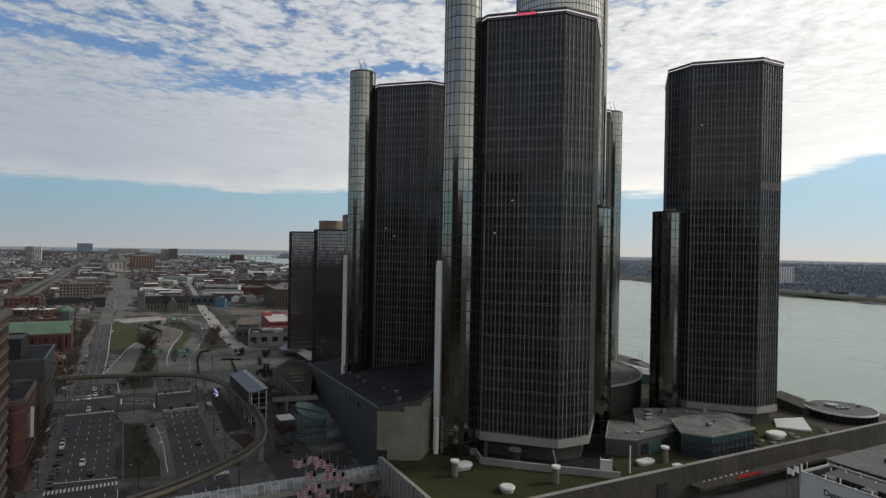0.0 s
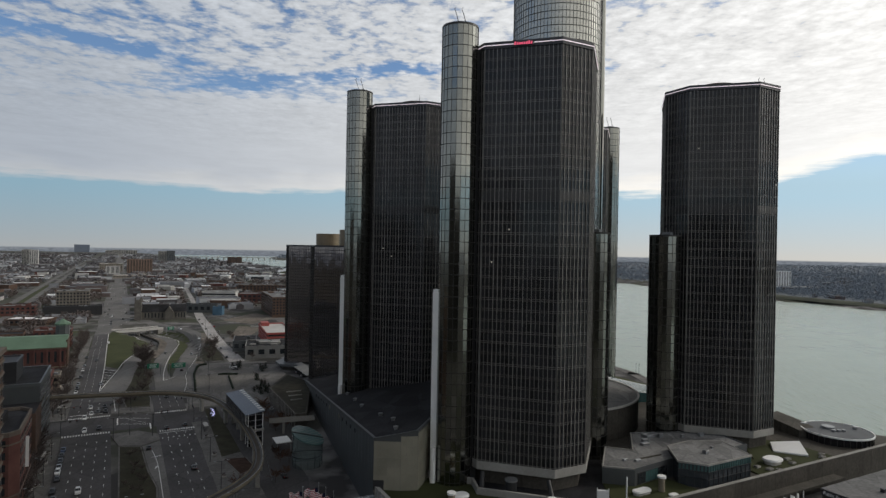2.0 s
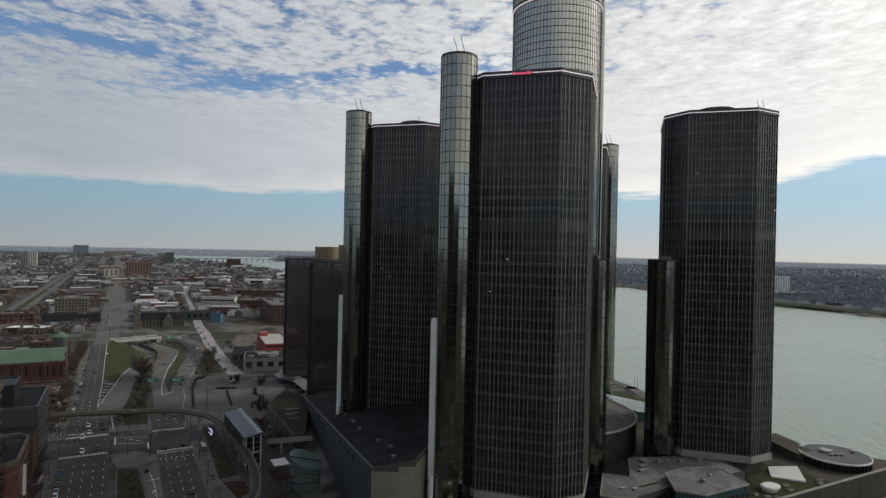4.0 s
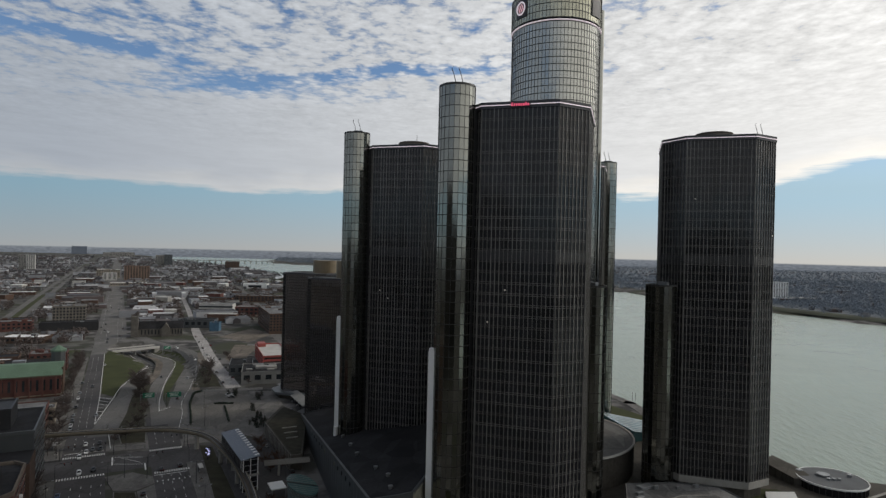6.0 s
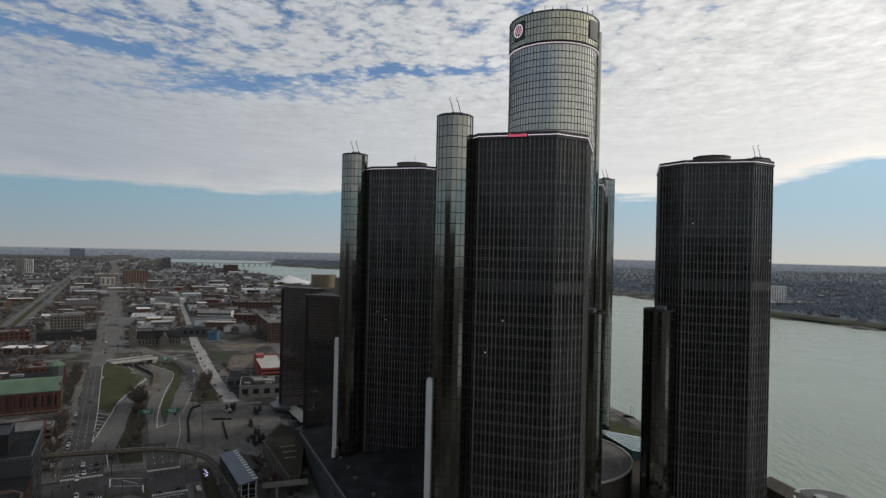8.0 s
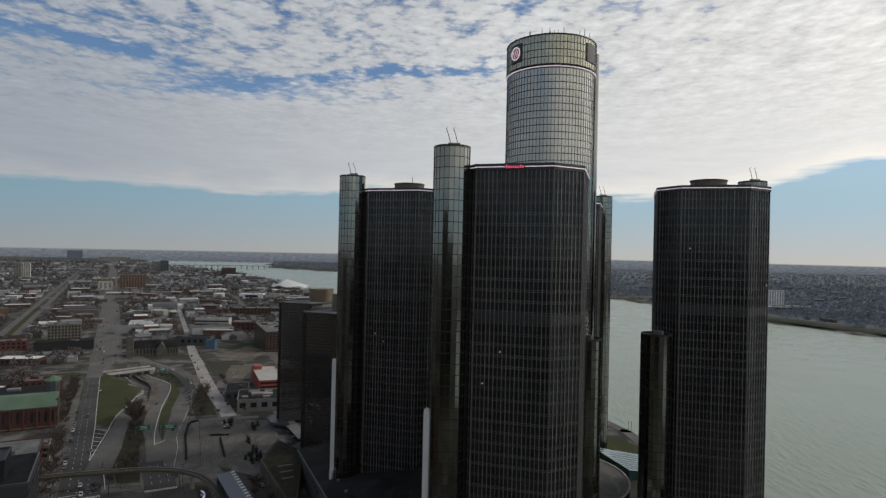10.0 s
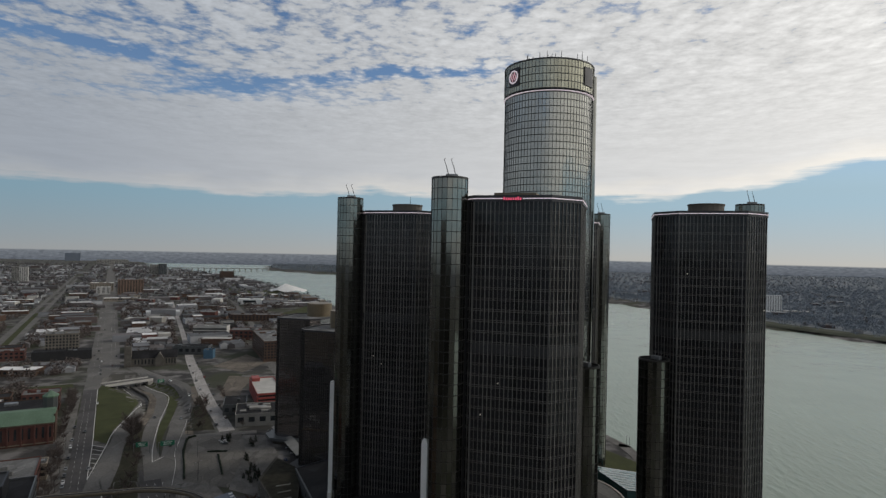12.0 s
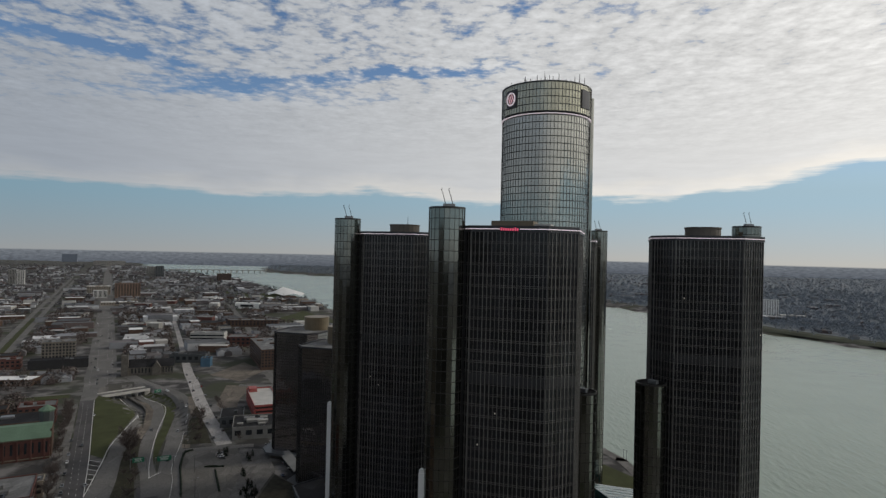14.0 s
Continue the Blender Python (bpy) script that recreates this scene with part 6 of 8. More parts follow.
def dashes():
    """Lane dashes, too many and too small to pick apart."""
    v, f = [], []
    runs = [(-15.4, 128, 306), (-11.6, 128, 306), (-7.8, 128, 306), (-4.0, 128, 306), (-16.0, 356, 640), (-12.2, 352, 640), (-7.4, 352, 400),
            (20.2, 128, 300), (24.0, 128, 300), (27.8, 128, 300), (20.5, 350, 395), (24.6, 350, 395), (28.6, 350, 395)]
    for q, a, b in runs:
        s = a
        while s < b:
            k = len(v)
            z = 0.14
            for dq, ds in ((-0.09, 0), (0.09, 0), (0.09, 2.6), (-0.09, 2.6)):
                v.append((*av(q + dq - (1.4 if s > 350 and q < 0 else 0), s + ds), z))
            f.append((k, k + 1, k + 2, k + 3))
            s += 9.0
    for q in (-15.0, -9.5, 1.5, 6.5):
        s = 720
        while s < 1500:
            k = len(v)
            for dq, ds in ((-0.10, 0), (0.10, 0), (0.10, 3), (-0.10, 3)):
                v.append((*av(q + dq, s + ds), 0.22))
            f.append((k, k + 1, k + 2, k + 3))
            s += 14.0
    ob = link("lane_dash", mesh("lane_dash", v, f, PAINT), None, avenue)
    tagged(ob, "white lane dashes", kind="stuff")


dashes()


# ---- the motorway bridge and signs ----
def road_bridge():
    t = thing("road_bridge", "low concrete road bridge over the motorway ramps", "bridge", (*av(46, 684), 0), 48.0)
    bm = bmesh.new()
    box(bm, -54, -9, -5.5, 6.5, -0.8, 0.45, 0.1)
    part("deck", bm, ASPHALT_WORN, t)
    for y in (-5.9, 6.5):
        bm = bmesh.new()
        box(bm, -54, -9, y, y + 0.4, -1.0, 1.5, 0.05)
        part("parapet", bm, CONCRETE_PALE, t)
    for x in (-43, -32, -21):
        for y in (-4, 0, 4):
            bm = bmesh.new()
            tube(bm, [(x, y, -6), (x, y, -0.5)], 0.5, 10)
            part("column", bm, CONCRETE, t)
    bm = bmesh.new()
    box(bm, -14, -9, -5.5, 6.5, -6, -0.5)
    part("abutment", bm, CONCRETE, t)


road_bridge()


def ramp_wall():
    """The dark retaining wall that follows the sunken ramp."""
    line_ = spline([(-232, 494), (-243, 520), (-254, 546), (-265, 563), (-281, 580), (-297, 598)], 4.0)
    verts, faces = [], []
    for i, p_ in enumerate(line_):
        d = (line_[min(i + 1, len(line_) - 1)] - line_[max(i - 1, 0)]).normalized()
        n = Vector((d.y, -d.x, 0))
        g = float(height(p_.x, p_.y))
        high = 0.9 + 1.6 * min(1.0, i / len(line_) * 1.6)
        for k, z in ((-0.3, g - 0.6), (-0.3, g + high), (0.3, g + high), (0.3, g - 0.6)):
            verts.append((p_.x + n.x * k, p_.y + n.y * k, z))
    for i in range(len(line_) - 1):
        for k in range(4):
            a, b = i * 4 + k, i * 4 + (k + 1) % 4
            faces.append((a, b, b + 4, a + 4))
    faces += [(3, 2, 1, 0), tuple(len(verts) - 4 + k for k in range(4))]
    ob = link("retaining_wall", mesh("retaining_wall", verts, faces, CONCRETE_DARK), None)
    tagged(ob, "dark concrete retaining wall along the sunken ramp", "wall")


ramp_wall()


def sign_gantry(x, y, w, turn):
    t = thing("sign_gantry", "green road sign board on steel gantry", "road sign", (x, y, float(height(x, y))), turn, "green motorway signs")
    for s in (-w / 2 - 1.2, w / 2 + 1.2):
        bm = bmesh.new()
        tube(bm, [(s, 0, 0), (s, 0, 7.6)], 0.2, 8)
        part("post", bm, STEEL, t)
    bm = bmesh.new()
    tube(bm, [(-w / 2 - 1.2, 0, 7.2), (w / 2 + 1.2, 0, 7.2)], 0.22, 8)
    part("beam", bm, STEEL, t)
    bm = bmesh.new()
    box(bm, -w / 2, w / 2, -0.4, -0.25, 4.9, 8.1)
    board = part("board", bm, GREEN_SIGN, t, "green sign board")
    for k, (zz, ww) in enumerate(((7.2, 0.7), (6.4, 0.5), (5.6, 0.6))):
        bm = bmesh.new()
        box(bm, -w * ww / 2, w * ww / 2, -0.44, -0.4, zz, zz + 0.28)
        part("lettering_bar", bm, PAINT, board)


sign_gantry(-187.5, 395, 7.0, 22)
sign_gantry(-172.5, 399, 8.5, 22)
sign_gantry(-268, 600, 6.0, 40)


def street_screen():
    t = thing("street_screen", "small lit blue-white street screen on a post", "screen", (-111, 297, 0), 20)
    bm = bmesh.new()
    box(bm, -0.3, 0.3, -0.3, 0.3, 0, 2.2)
    part("post", bm, STEEL_DARK, t)
    bm = bmesh.new()
    box(bm, -1.5, 1.5, -0.35, 0.35, 2.1, 6.6, 0.08)
    part("case", bm, STEEL_DARK, t)
    rnd = random.Random(5)
    for k in range(9):
        bm = bmesh.new()
        x0, z0 = rnd.uniform(-1.2, 0.2), 2.5 + k * 0.42
        box(bm, x0, x0 + rnd.uniform(0.5, 1.1), -0.40, -0.36, z0, z0 + 0.3)
        part("lit_patch", bm, LED_BLUE, t)


street_screen()


def street_lamp(x, y, turn, high=10.0):
    t = thing("street_lamp", "tall dark street lamp with two short arms", "street lamp", (x, y, 0.1), turn, "street lamps along the avenue")
    bm = bmesh.new()
    tube(bm, [(0, 0, 0), (0, 0, high)], 0.14, 7, 0.55)
    part("pole", bm, STEEL_DARK, t)
    for s in (-1, 1):
        bm = bmesh.new()
        tube(bm, [(0, 0, high - 0.4), (s * 1.0, 0, high), (s * 2.0, 0, high + 0.1)], 0.07, 5)
        part("arm", bm, STEEL_DARK, t)
        bm = bmesh.new()
        box(bm, s * 2.2 - 0.45, s * 2.2 + 0.45, -0.18, 0.18, high, high + 0.2, 0.05)
        part("lamp_head", bm, STEEL, t)


for q, s in ((-22.5, 195), (-22.7, 225), (-22.9, 255), (-23, 285), (-24, 345), (-24, 380), (-24, 420), (-24, 470), (33, 195), (33, 225), (33, 255), (33, 285), (35, 345), (5, 205), (5, 305), (6, 348), (-1.5, 300), (14, 300)):
    street_lamp(*av(q, s), 28)
for x, y in ((-186, 470), (-208, 540), (-236, 606), (-134, 352), (-150, 392), (-176, 440)):
    street_lamp(x, y, 70, 11)


def signal(q, s, turn):
    t = thing("traffic_signal", "traffic signal on a dark curved mast arm", "traffic light", (*av(q, s), 0.1), turn, "traffic signals at the junction")
    bm = bmesh.new()
    tube(bm, [(0, 0, 0), (0, 0, 6.0), (1.5, 0, 6.7), (6.5, 0, 6.9)], 0.13, 6, 0.6)
    part("mast", bm, STEEL_DARK, t)
    for x in (3.6, 6.2):
        bm = bmesh.new()
        box(bm, x - 0.25, x + 0.25, -0.25, 0.25, 5.7, 6.9, 0.05)
        head = part("signal_head", bm, STEEL_DARK, t)
        bm = bmesh.new()
        tube(bm, [(x, -0.24, 6.6), (x, -0.36, 6.6)], 0.16, 8)
        part("lens", bm, RED_PAINT, head)


for q, s, r in ((-22.3, 316, 28), (-22.3, 341, 28), (0.5, 341, 208), (15, 316, 28), (33, 341, 208), (33, 316, 118)):
    signal(q, s, r)


# ---- cars ----
CAR_COLOURS = [surface("car_paint_" + n, c, 0.3, metal=m, var=0.08) for n, c, m in (("white", (0.66, 0.66, 0.66), 0.0), ("black", (0.012, 0.012, 0.014), 0.2), ("silver", (0.30, 0.31, 0.32), 0.6), ("grey", (0.075, 0.08, 0.085), 0.4), ("red", (0.22, 0.02, 0.02), 0.2), ("blue", (0.03, 0.05, 0.11), 0.3))]
CAR_NAMES = ["white", "black", "silver", "dark grey", "dark red", "dark blue"]
CAR_GLASS = surface("car_glass", (0.02, 0.022, 0.025), 0.08, var=0.2, spec=0.6)
TYRE = surface("tyre_rubber", (0.02, 0.02, 0.02), 0.9, var=0.2)
HEADLIGHT = surface("lamp_glass", (0.6, 0.6, 0.58), 0.2, var=0.1)
TAIL = surface("red_tail_lamp", (0.3, 0.01, 0.01), 0.3, var=0.1)


def hull(bm, rows):
    """A skin through cross-rows (x, half width, low z, high z)."""
    rr = [[bm.verts.new(p) for p in ((x, -w, a), (x, w, a), (x, w * 0.94, b), (x, -w * 0.94, b))] for x, w, a, b in rows]
    for a, b in zip(rr, rr[1:]):
        for k in range(4):
            bm.faces.new((a[k], a[(k + 1) % 4], b[(k + 1) % 4], b[k]))
    bm.faces.new(rr[0][::-1])
    bm.faces.new(rr[-1])
    bmesh.ops.recalc_face_normals(bm, faces=bm.faces[:])


_cars = {}


def car(x, y, turn, colour, tall=False, group="cars on the avenue", where="on the road"):
    z = float(height(x, y)) + 0.14
    key = (colour, tall)
    label = f"{CAR_NAMES[colour]} {'van' if tall else 'saloon car'} standing {where}"
    if key in _cars:
        c = copy_thing(_cars[key], pose(x, y, z, 0, 0, turn))
        return tagged(c, label, "van" if tall else "car", group)
    t = thing("van" if tall else "car", label, "van" if tall else "car", (x, y, z), turn, group)
    h = 0.35 if tall else 0.0
    bm = bmesh.new()
    hull(bm, [(-2.35, 0.78, 0.45, 0.85 + h), (-2.2, 0.88, 0.3, 0.98 + h), (-1.0, 0.92, 0.28, 1.0 + h), (0.9, 0.92, 0.28, 0.98 + h), (2.0, 0.88, 0.3, 0.82 + h), (2.35, 0.74, 0.42, 0.66 + h)])
    part("body", bm, CAR_COLOURS[colour], t)
    bm = bmesh.new()
    hull(bm, [(-2.0 if tall else -1.75, 0.80, 0.9 + h, 1.0 + h), (-1.7 if tall else -1.05, 0.72, 0.95 + h, 1.42 + h), (0.2, 0.72, 0.95 + h, 1.46 + h), (1.15, 0.82, 0.9 + h, 0.99 + h)])
    part("cabin_glass", bm, CAR_GLASS, t)
    bm = bmesh.new()
    box(bm, -1.6 if tall else -1.0, 0.15, -0.66, 0.66, 1.42 + h, 1.50 + h, 0.03)
    part("roof", bm, CAR_COLOURS[colour], t)
    bm = bmesh.new()
    tube(bm, [(0, -0.11, 0), (0, 0.11, 0)], 0.34, 12)
    tyre = bpy.data.meshes.new("tyre")
    bm.to_mesh(tyre)
    bm.free()
    tyre.materials.append(TYRE)
    for wx in (-1.45, 1.45):
        for wy in (-0.86, 0.86):
            piece("wheel", tyre, t, pose(wx, wy, 0.34))
    for wy in (-0.62, 0.62):
        bm = bmesh.new()
        box(bm, 2.2, 2.34, wy - 0.16, wy + 0.16, 0.52 + h, 0.66 + h)
        part("headlight", bm, HEADLIGHT, t)
        bm = bmesh.new()
        box(bm, -2.38, -2.28, wy - 0.15, wy + 0.15, 0.62 + h, 0.78 + h)
        part("tail_light", bm, TAIL, t)
    _cars[key] = t
    return t


CARS_WEST = [(-12.4, 362, 0, 0), (-11.6, 349, 0, 0), (-6.0, 362, 1, 0), (-5.4, 352, 1, 0), (-8.8, 352, 3, 0), (-14.2, 341, 0, 1), (-11.6, 242, 0, 1), (-8.6, 231, 1, 0),
             (-9.4, 420, 2, 0), (-14, 505, 3, 0), (-8, 590, 0, 0), (-13.2, 318, 0, 1), (-7.5, 321, 1, 0)]
for q, s, c, tall in CARS_WEST:
    car(*av(q, s), -62, c, bool(tall), "cars on the avenue", "on the avenue")
for q, s, c in ((20.5, 309, 1), (28.6, 311, 1), (11.9, 282, 1), (24.0, 372, 3), (26.5, 250, 3)):
    car(*av(q, s), 118, c, False, "cars on the avenue", "on the avenue")
for k, (q, s) in enumerate(((-19.4, 265), (-19.5, 271.5), (-19.0, 258), (-18.6, 238), (-19.4, 246), (-21.4, 395), (-21.4, 402), (-21.3, 412), (-21.4, 425), (-21.3, 446), (-21.3, 470), (-21.2, 486), (-21.2, 520))):
    car(*av(q, s), -62, (0, 2, 1, 3, 1, 2, 0, 3, 2, 1, 0, 2, 3)[k], k in (0, 7), "cars parked at the kerb", "parked at the kerb")
for k, (x, y) in enumerate(((-145, 424), (-144, 427.5), (-143, 421), (-141, 418), (-66, 283), (-62, 277), (-90, 402), (-96, 412), (-118, 448), (-112, 436), (-84, 372), (-92, 388))):
    car(x, y, (0, 2, 1, 178, 118, 118, 60, 62, 150, 148, 118, 118)[k], (0, 2, 0, 3, 1, 1, 0, 2, 2, 3, 5, 5)[k], k in (0,), "parked cars by the complex", "in the car park")
rnd = random.Random(21)
for k in range(14):
    s = rnd.uniform(720, 1400)
    q = rnd.choice((-16, -12, -8, -1, 3, 7))
    car(*av(q, s), -62 if q < -4 else 118, rnd.choice((0, 1, 2, 3, 3, 1)), rnd.random() < 0.2, "far cars on the avenue", "on the far avenue")
for k, (x, y, a) in enumerate(((-250, 522, 112), (-222, 488, -66), (-222, 556, -70), (-262, 608, -42), (-176, 412, 112), (-200, 486, -68))):
    car(x, y, a, (0, 3, 0, 0, 1, 2)[k], k == 3, "cars on the ramps", "on the ramp")
for k in range(14):
    f = k / 14
    x, y = -158 - f * 130 + (5.0 if k % 2 else -5.0), 462 + f * 262
    car(x, y, 116, rnd.choice((0, 1, 2, 3, 4)), False, "cars along the pale street", "at the kerb of the pale street")


# ---- trees ----
def bare_tree_meshes(seed, high):
    """Trunk with limbs, and a crown of fine bare twigs."""
    rnd = random.Random(seed)
    bm = bmesh.new()
    tube(bm, [(0, 0, 0), (0.1, 0.05, high * 0.3), (0.05, 0.1, high * 0.55), (0.2, 0, high * 0.72)], high * 0.022, 6, 0.25)
    v, f = [], []

    def twig(p, d, n, size):
        for _ in range(n):
            e = (d + Vector((rnd.gauss(0, 0.6), rnd.gauss(0, 0.6), rnd.gauss(0.0, 0.6)))).normalized() * size * rnd.uniform(0.5, 1.2)
            s = e.cross(Vector((rnd.gauss(0, 1), rnd.gauss(0, 1), rnd.gauss(0, 1)))).normalized() * size * 0.020
            k = len(v)
            v.extend([tuple(p - s), tuple(p + s), tuple(p + e)])
            f.append((k, k + 1, k + 2))
    for k in range(20):
        z = high * rnd.uniform(0.24, 0.5)
        a = k * 2.4 + rnd.uniform(-0.5, 0.5)
        reach = high * rnd.uniform(0.30, 0.50)
        p0 = Vector((0.08, 0.05, z))
        d = Vector((math.cos(a), math.sin(a), rnd.uniform(0.1, 1.4))).normalized()
        p1, p2 = p0 + d * reach * 0.55, p0 + d * reach + Vector((0, 0, reach * 0.15))
        tube(bm, [p0, p1, p2], high * 0.008, 4, 0.3, False)
        for i in range(9):
            q = p0.lerp(p2, 0.3 + 0.75 * i / 8)
            twig(q, d, 12, high * 0.13)
    me = bpy.data.meshes.new("trunk")
    bm.to_mesh(me)
    bm.free()
    me.materials.append(BARK)
    return me, mesh("crown", v, f, BARK)


_trees = [bare_tree_meshes(31 + k, h) for k, h in enumerate((11.0, 9.0, 13.0))]


def conifer_mesh(seed, high):
    """A dense upright crown of short drooping sprays."""
    rr = random.Random(seed)
    v, f = [], []
    for _ in range(900):
        h = rr.random() ** 1.3
        a = rr.uniform(0, 6.283)
        r = high * 0.26 * (1 - h) ** 0.8 * rr.uniform(0.55, 1.0) + 0.1
        p = Vector((r * math.cos(a), r * math.sin(a), high * (0.06 + 0.92 * h)))
        d = Vector((math.cos(a), math.sin(a), rr.uniform(-0.5, 0.5))) * high * 0.07
        s = Vector((-math.sin(a), math.cos(a), rr.uniform(-0.4, 0.4))) * high * 0.03
        k = len(v)
        v += [tuple(p - s), tuple(p + s), tuple(p + d)]
        f.append((k, k + 1, k + 2))
    return mesh("crown", v, f, EVERGREEN)


def tree(x, y, scale=1.0, kind=0, group="bare street trees", label="bare grey-brown deciduous tree in winter", crown=None):
    t = thing("tree", label, "tree", (x, y, float(height(x, y)) + 0.08), (x * 37 + y * 11) % 360, group)
    t.scale = (scale, scale, scale)
    trunk, top = _trees[kind % 3]
    piece("trunk", trunk, t)
    if crown == EVERGREEN:
        piece("crown", shared(("conifer", kind % 3), lambda: conifer_mesh(5 + kind % 3, 8.5)), t)
    elif crown:
        c = new("crown", shared(("crown", kind % 3, crown.name), lambda: recoloured(top, crown)))
        c.parent = t
    else:
        piece("crown", top, t)
    return t


def recoloured(me, material):
    m = me.copy()
    m.materials.clear()
    m.materials.append(material)
    return m


rnd = random.Random(77)
for k in range(26):
    s = 190 + k * 9.5 + rnd.uniform(-2, 2)
    if 308 < s < 348:
        continue
    tree(*av(-25.5 - rnd.uniform(0, 5), s), rnd.uniform(0.7, 1.05), k)
for k in range(46):
    f = rnd.random()
    s = 430 + f * 200
    tree(*av(-25.5 - rnd.uniform(0, 4), s), rnd.uniform(0.6, 0.9), k)
for k in range(16):
    tree(*av(-24.5 - rnd.uniform(0, 8), rnd.uniform(222, 306)), rnd.uniform(0.75, 1.1), k)
for k in range(17):
    f = rnd.random()
    c = Vector((-170, 340)).lerp(Vector((-218, 452)), f)
    tree(c.x + rnd.uniform(-5, 5), c.y + rnd.uniform(-4, 4), rnd.uniform(0.6, 0.95) + (0.55 if f > 0.7 else 0), k, "bare trees between the ramps")
for k in range(9):
    tree(*av(rnd.uniform(0, 11), rnd.uniform(355, 382)), rnd.uniform(0.4, 0.6), k, "bare trees on the island")
for k in range(12):
    tree(*av(rnd.uniform(2, 9), rnd.uniform(230, 284)), rnd.uniform(0.25, 0.4), k, "low shrubs on the island", "low dark bare shrub on the island")
for k in range(22):
    f = rnd.random()
    tree(-172 - f * 34 + rnd.uniform(-4, 4), 454 + f * 90, rnd.uniform(0.4, 0.75), k, "bare trees in the verge")
for k in range(14):
    f = k / 14
    tree(-142 - f * 66, 458 + f * 130, 0.6, k, "bare trees along the pale street")
for k in range(8):
    tree(-62 + rnd.uniform(-9, 6), 212 + rnd.uniform(-8, 40), rnd.uniform(0.45, 0.7), k, "russet trees by the hall", "small tree with russet autumn leaves", RUSSET)
for k in range(12):
    x, y = plan(-108 - rnd.uniform(0, 10), rnd.uniform(-86, -50))
    tree(x, y, rnd.uniform(0.45, 0.65), k, "russet trees by the hall", "small tree with russet autumn leaves", RUSSET)
for k in range(9):
    x, y = plan(-112 + rnd.uniform(-4, 4), rnd.uniform(60, 100))
    tree(x, y, rnd.uniform(0.5, 0.75), k, "russet trees by the hall", "small tree with russet autumn leaves", RUSSET)
for k in range(16):
    tree(-103 + rnd.uniform(-7, 7), 358 + rnd.uniform(-8, 8), rnd.uniform(0.3, 0.5), k, "evergreen shrubs on the terrace", "dark evergreen shrub in a planter", EVERGREEN)
for x, y in ((-145, 423), (-143, 427), (-140, 422), (-142, 430), (-124, 419), (-122, 424), (-121, 414), (-118, 389), (-116, 386), (-106, 368), (-109, 371)):
    tree(x, y, 0.55, int(x) % 3, "dark evergreens by the car park", "dark evergreen tree beside the car park", EVERGREEN)


def hedge(pts, label="dark clipped hedge round the car park"):
    for (ax, ay), (bx, by) in zip(pts, pts[1:]):
        d = Vector((bx - ax, by - ay))
        bm = bmesh.new()
        n = max(3, int(d.length / 1.0))
        rr = random.Random(int(ax * 7 + by))
        rows = []
        for i in range(n + 1):
            w, h = 0.55 + rr.uniform(-0.2, 0.2), 1.1 + rr.uniform(-0.25, 0.25)
            rows.append([bm.verts.new((d.length * i / n, yy * w, zz * h)) for yy, zz in ((-1, 0), (-0.85, 0.8), (-0.3, 1.0), (0.4, 0.95), (0.9, 0.75), (1, 0))])
        for a, b in zip(rows, rows[1:]):
            for k in range(5):
                bm.faces.new((a[k], b[k], b[k + 1], a[k + 1]))
        ob = part("hedge", bm, EVERGREEN)
        ob.matrix_basis = pose(ax, ay, 0.1, 0, 0, math.degrees(math.atan2(d.y, d.x)))
        tagged(ob, label, "hedge", "hedges round the car park")


hedge([(-142.5, 353), (-152, 376), (-163, 401), (-170, 423), (-171, 430), (-167.5, 434)])
hedge([(-147, 401), (-134.5, 402.6)])
hedge([(-138, 396), (-122.5, 360)])


patch("plaza_road", [plan(-100, -126), plan(110, -126), plan(110, -97), plan(-100, -97)], 0.1, ASPHALT, "dark asphalt road under the podium wall", "road")

# ---- street furniture ----
def planter(x, y, turn, long=3.0, z=0.12):
    t = thing("planter", "low concrete planter with bare twigs", "planter", (x, y, z), turn, "planters on the pavement")
    bm = bmesh.new()
    box(bm, -long / 2, long / 2, -0.8, 0.8, 0, 0.7, 0.06)
    part("trough", bm, CONCRETE, t)
    rr = random.Random(int(x * 3 + y))
    v, f = [], []
    for _ in range(90):
        p = Vector((rr.uniform(-long / 2 + 0.2, long / 2 - 0.2), rr.uniform(-0.6, 0.6), 0.65))
        e = Vector((rr.gauss(0, 0.3), rr.gauss(0, 0.3), rr.uniform(0.4, 1.1)))
        k = len(v)
        v += [tuple(p), tuple(p + Vector((0.07, 0.05, 0))), tuple(p + e)]
        f.append((k, k + 1, k + 2))
    link("twigs", mesh("twigs", v, f, BARK), None, t)


def shelter(x, y, turn):
    t = thing("bus_shelter", "glass bus shelter with flat white roof", "bus shelter", (x, y, 0.12), turn, "bus shelters on the avenue")
    bm = bmesh.new()
    box(bm, -3.2, 3.2, -1.0, 1.0, 2.5, 2.7, 0.05)
    part("roof", bm, CONCRETE_PALE, t)
    bm = bmesh.new()
    box(bm, -3.0, 3.0, 0.85, 0.92, 0.3, 2.4)
    part("back_pane", bm, WINDOW, t)
    for sx in (-3.0, 0.0, 3.0):
        bm = bmesh.new()
        box(bm, sx - 0.06, sx + 0.06, 0.8, 0.95, 0, 2.5)
        part("post", bm, STEEL_DARK, t)
    bm = bmesh.new()
    box(bm, -1.8, 1.8, 0.3, 0.7, 0.4, 0.5)
    part("bench", bm, STEEL, t)


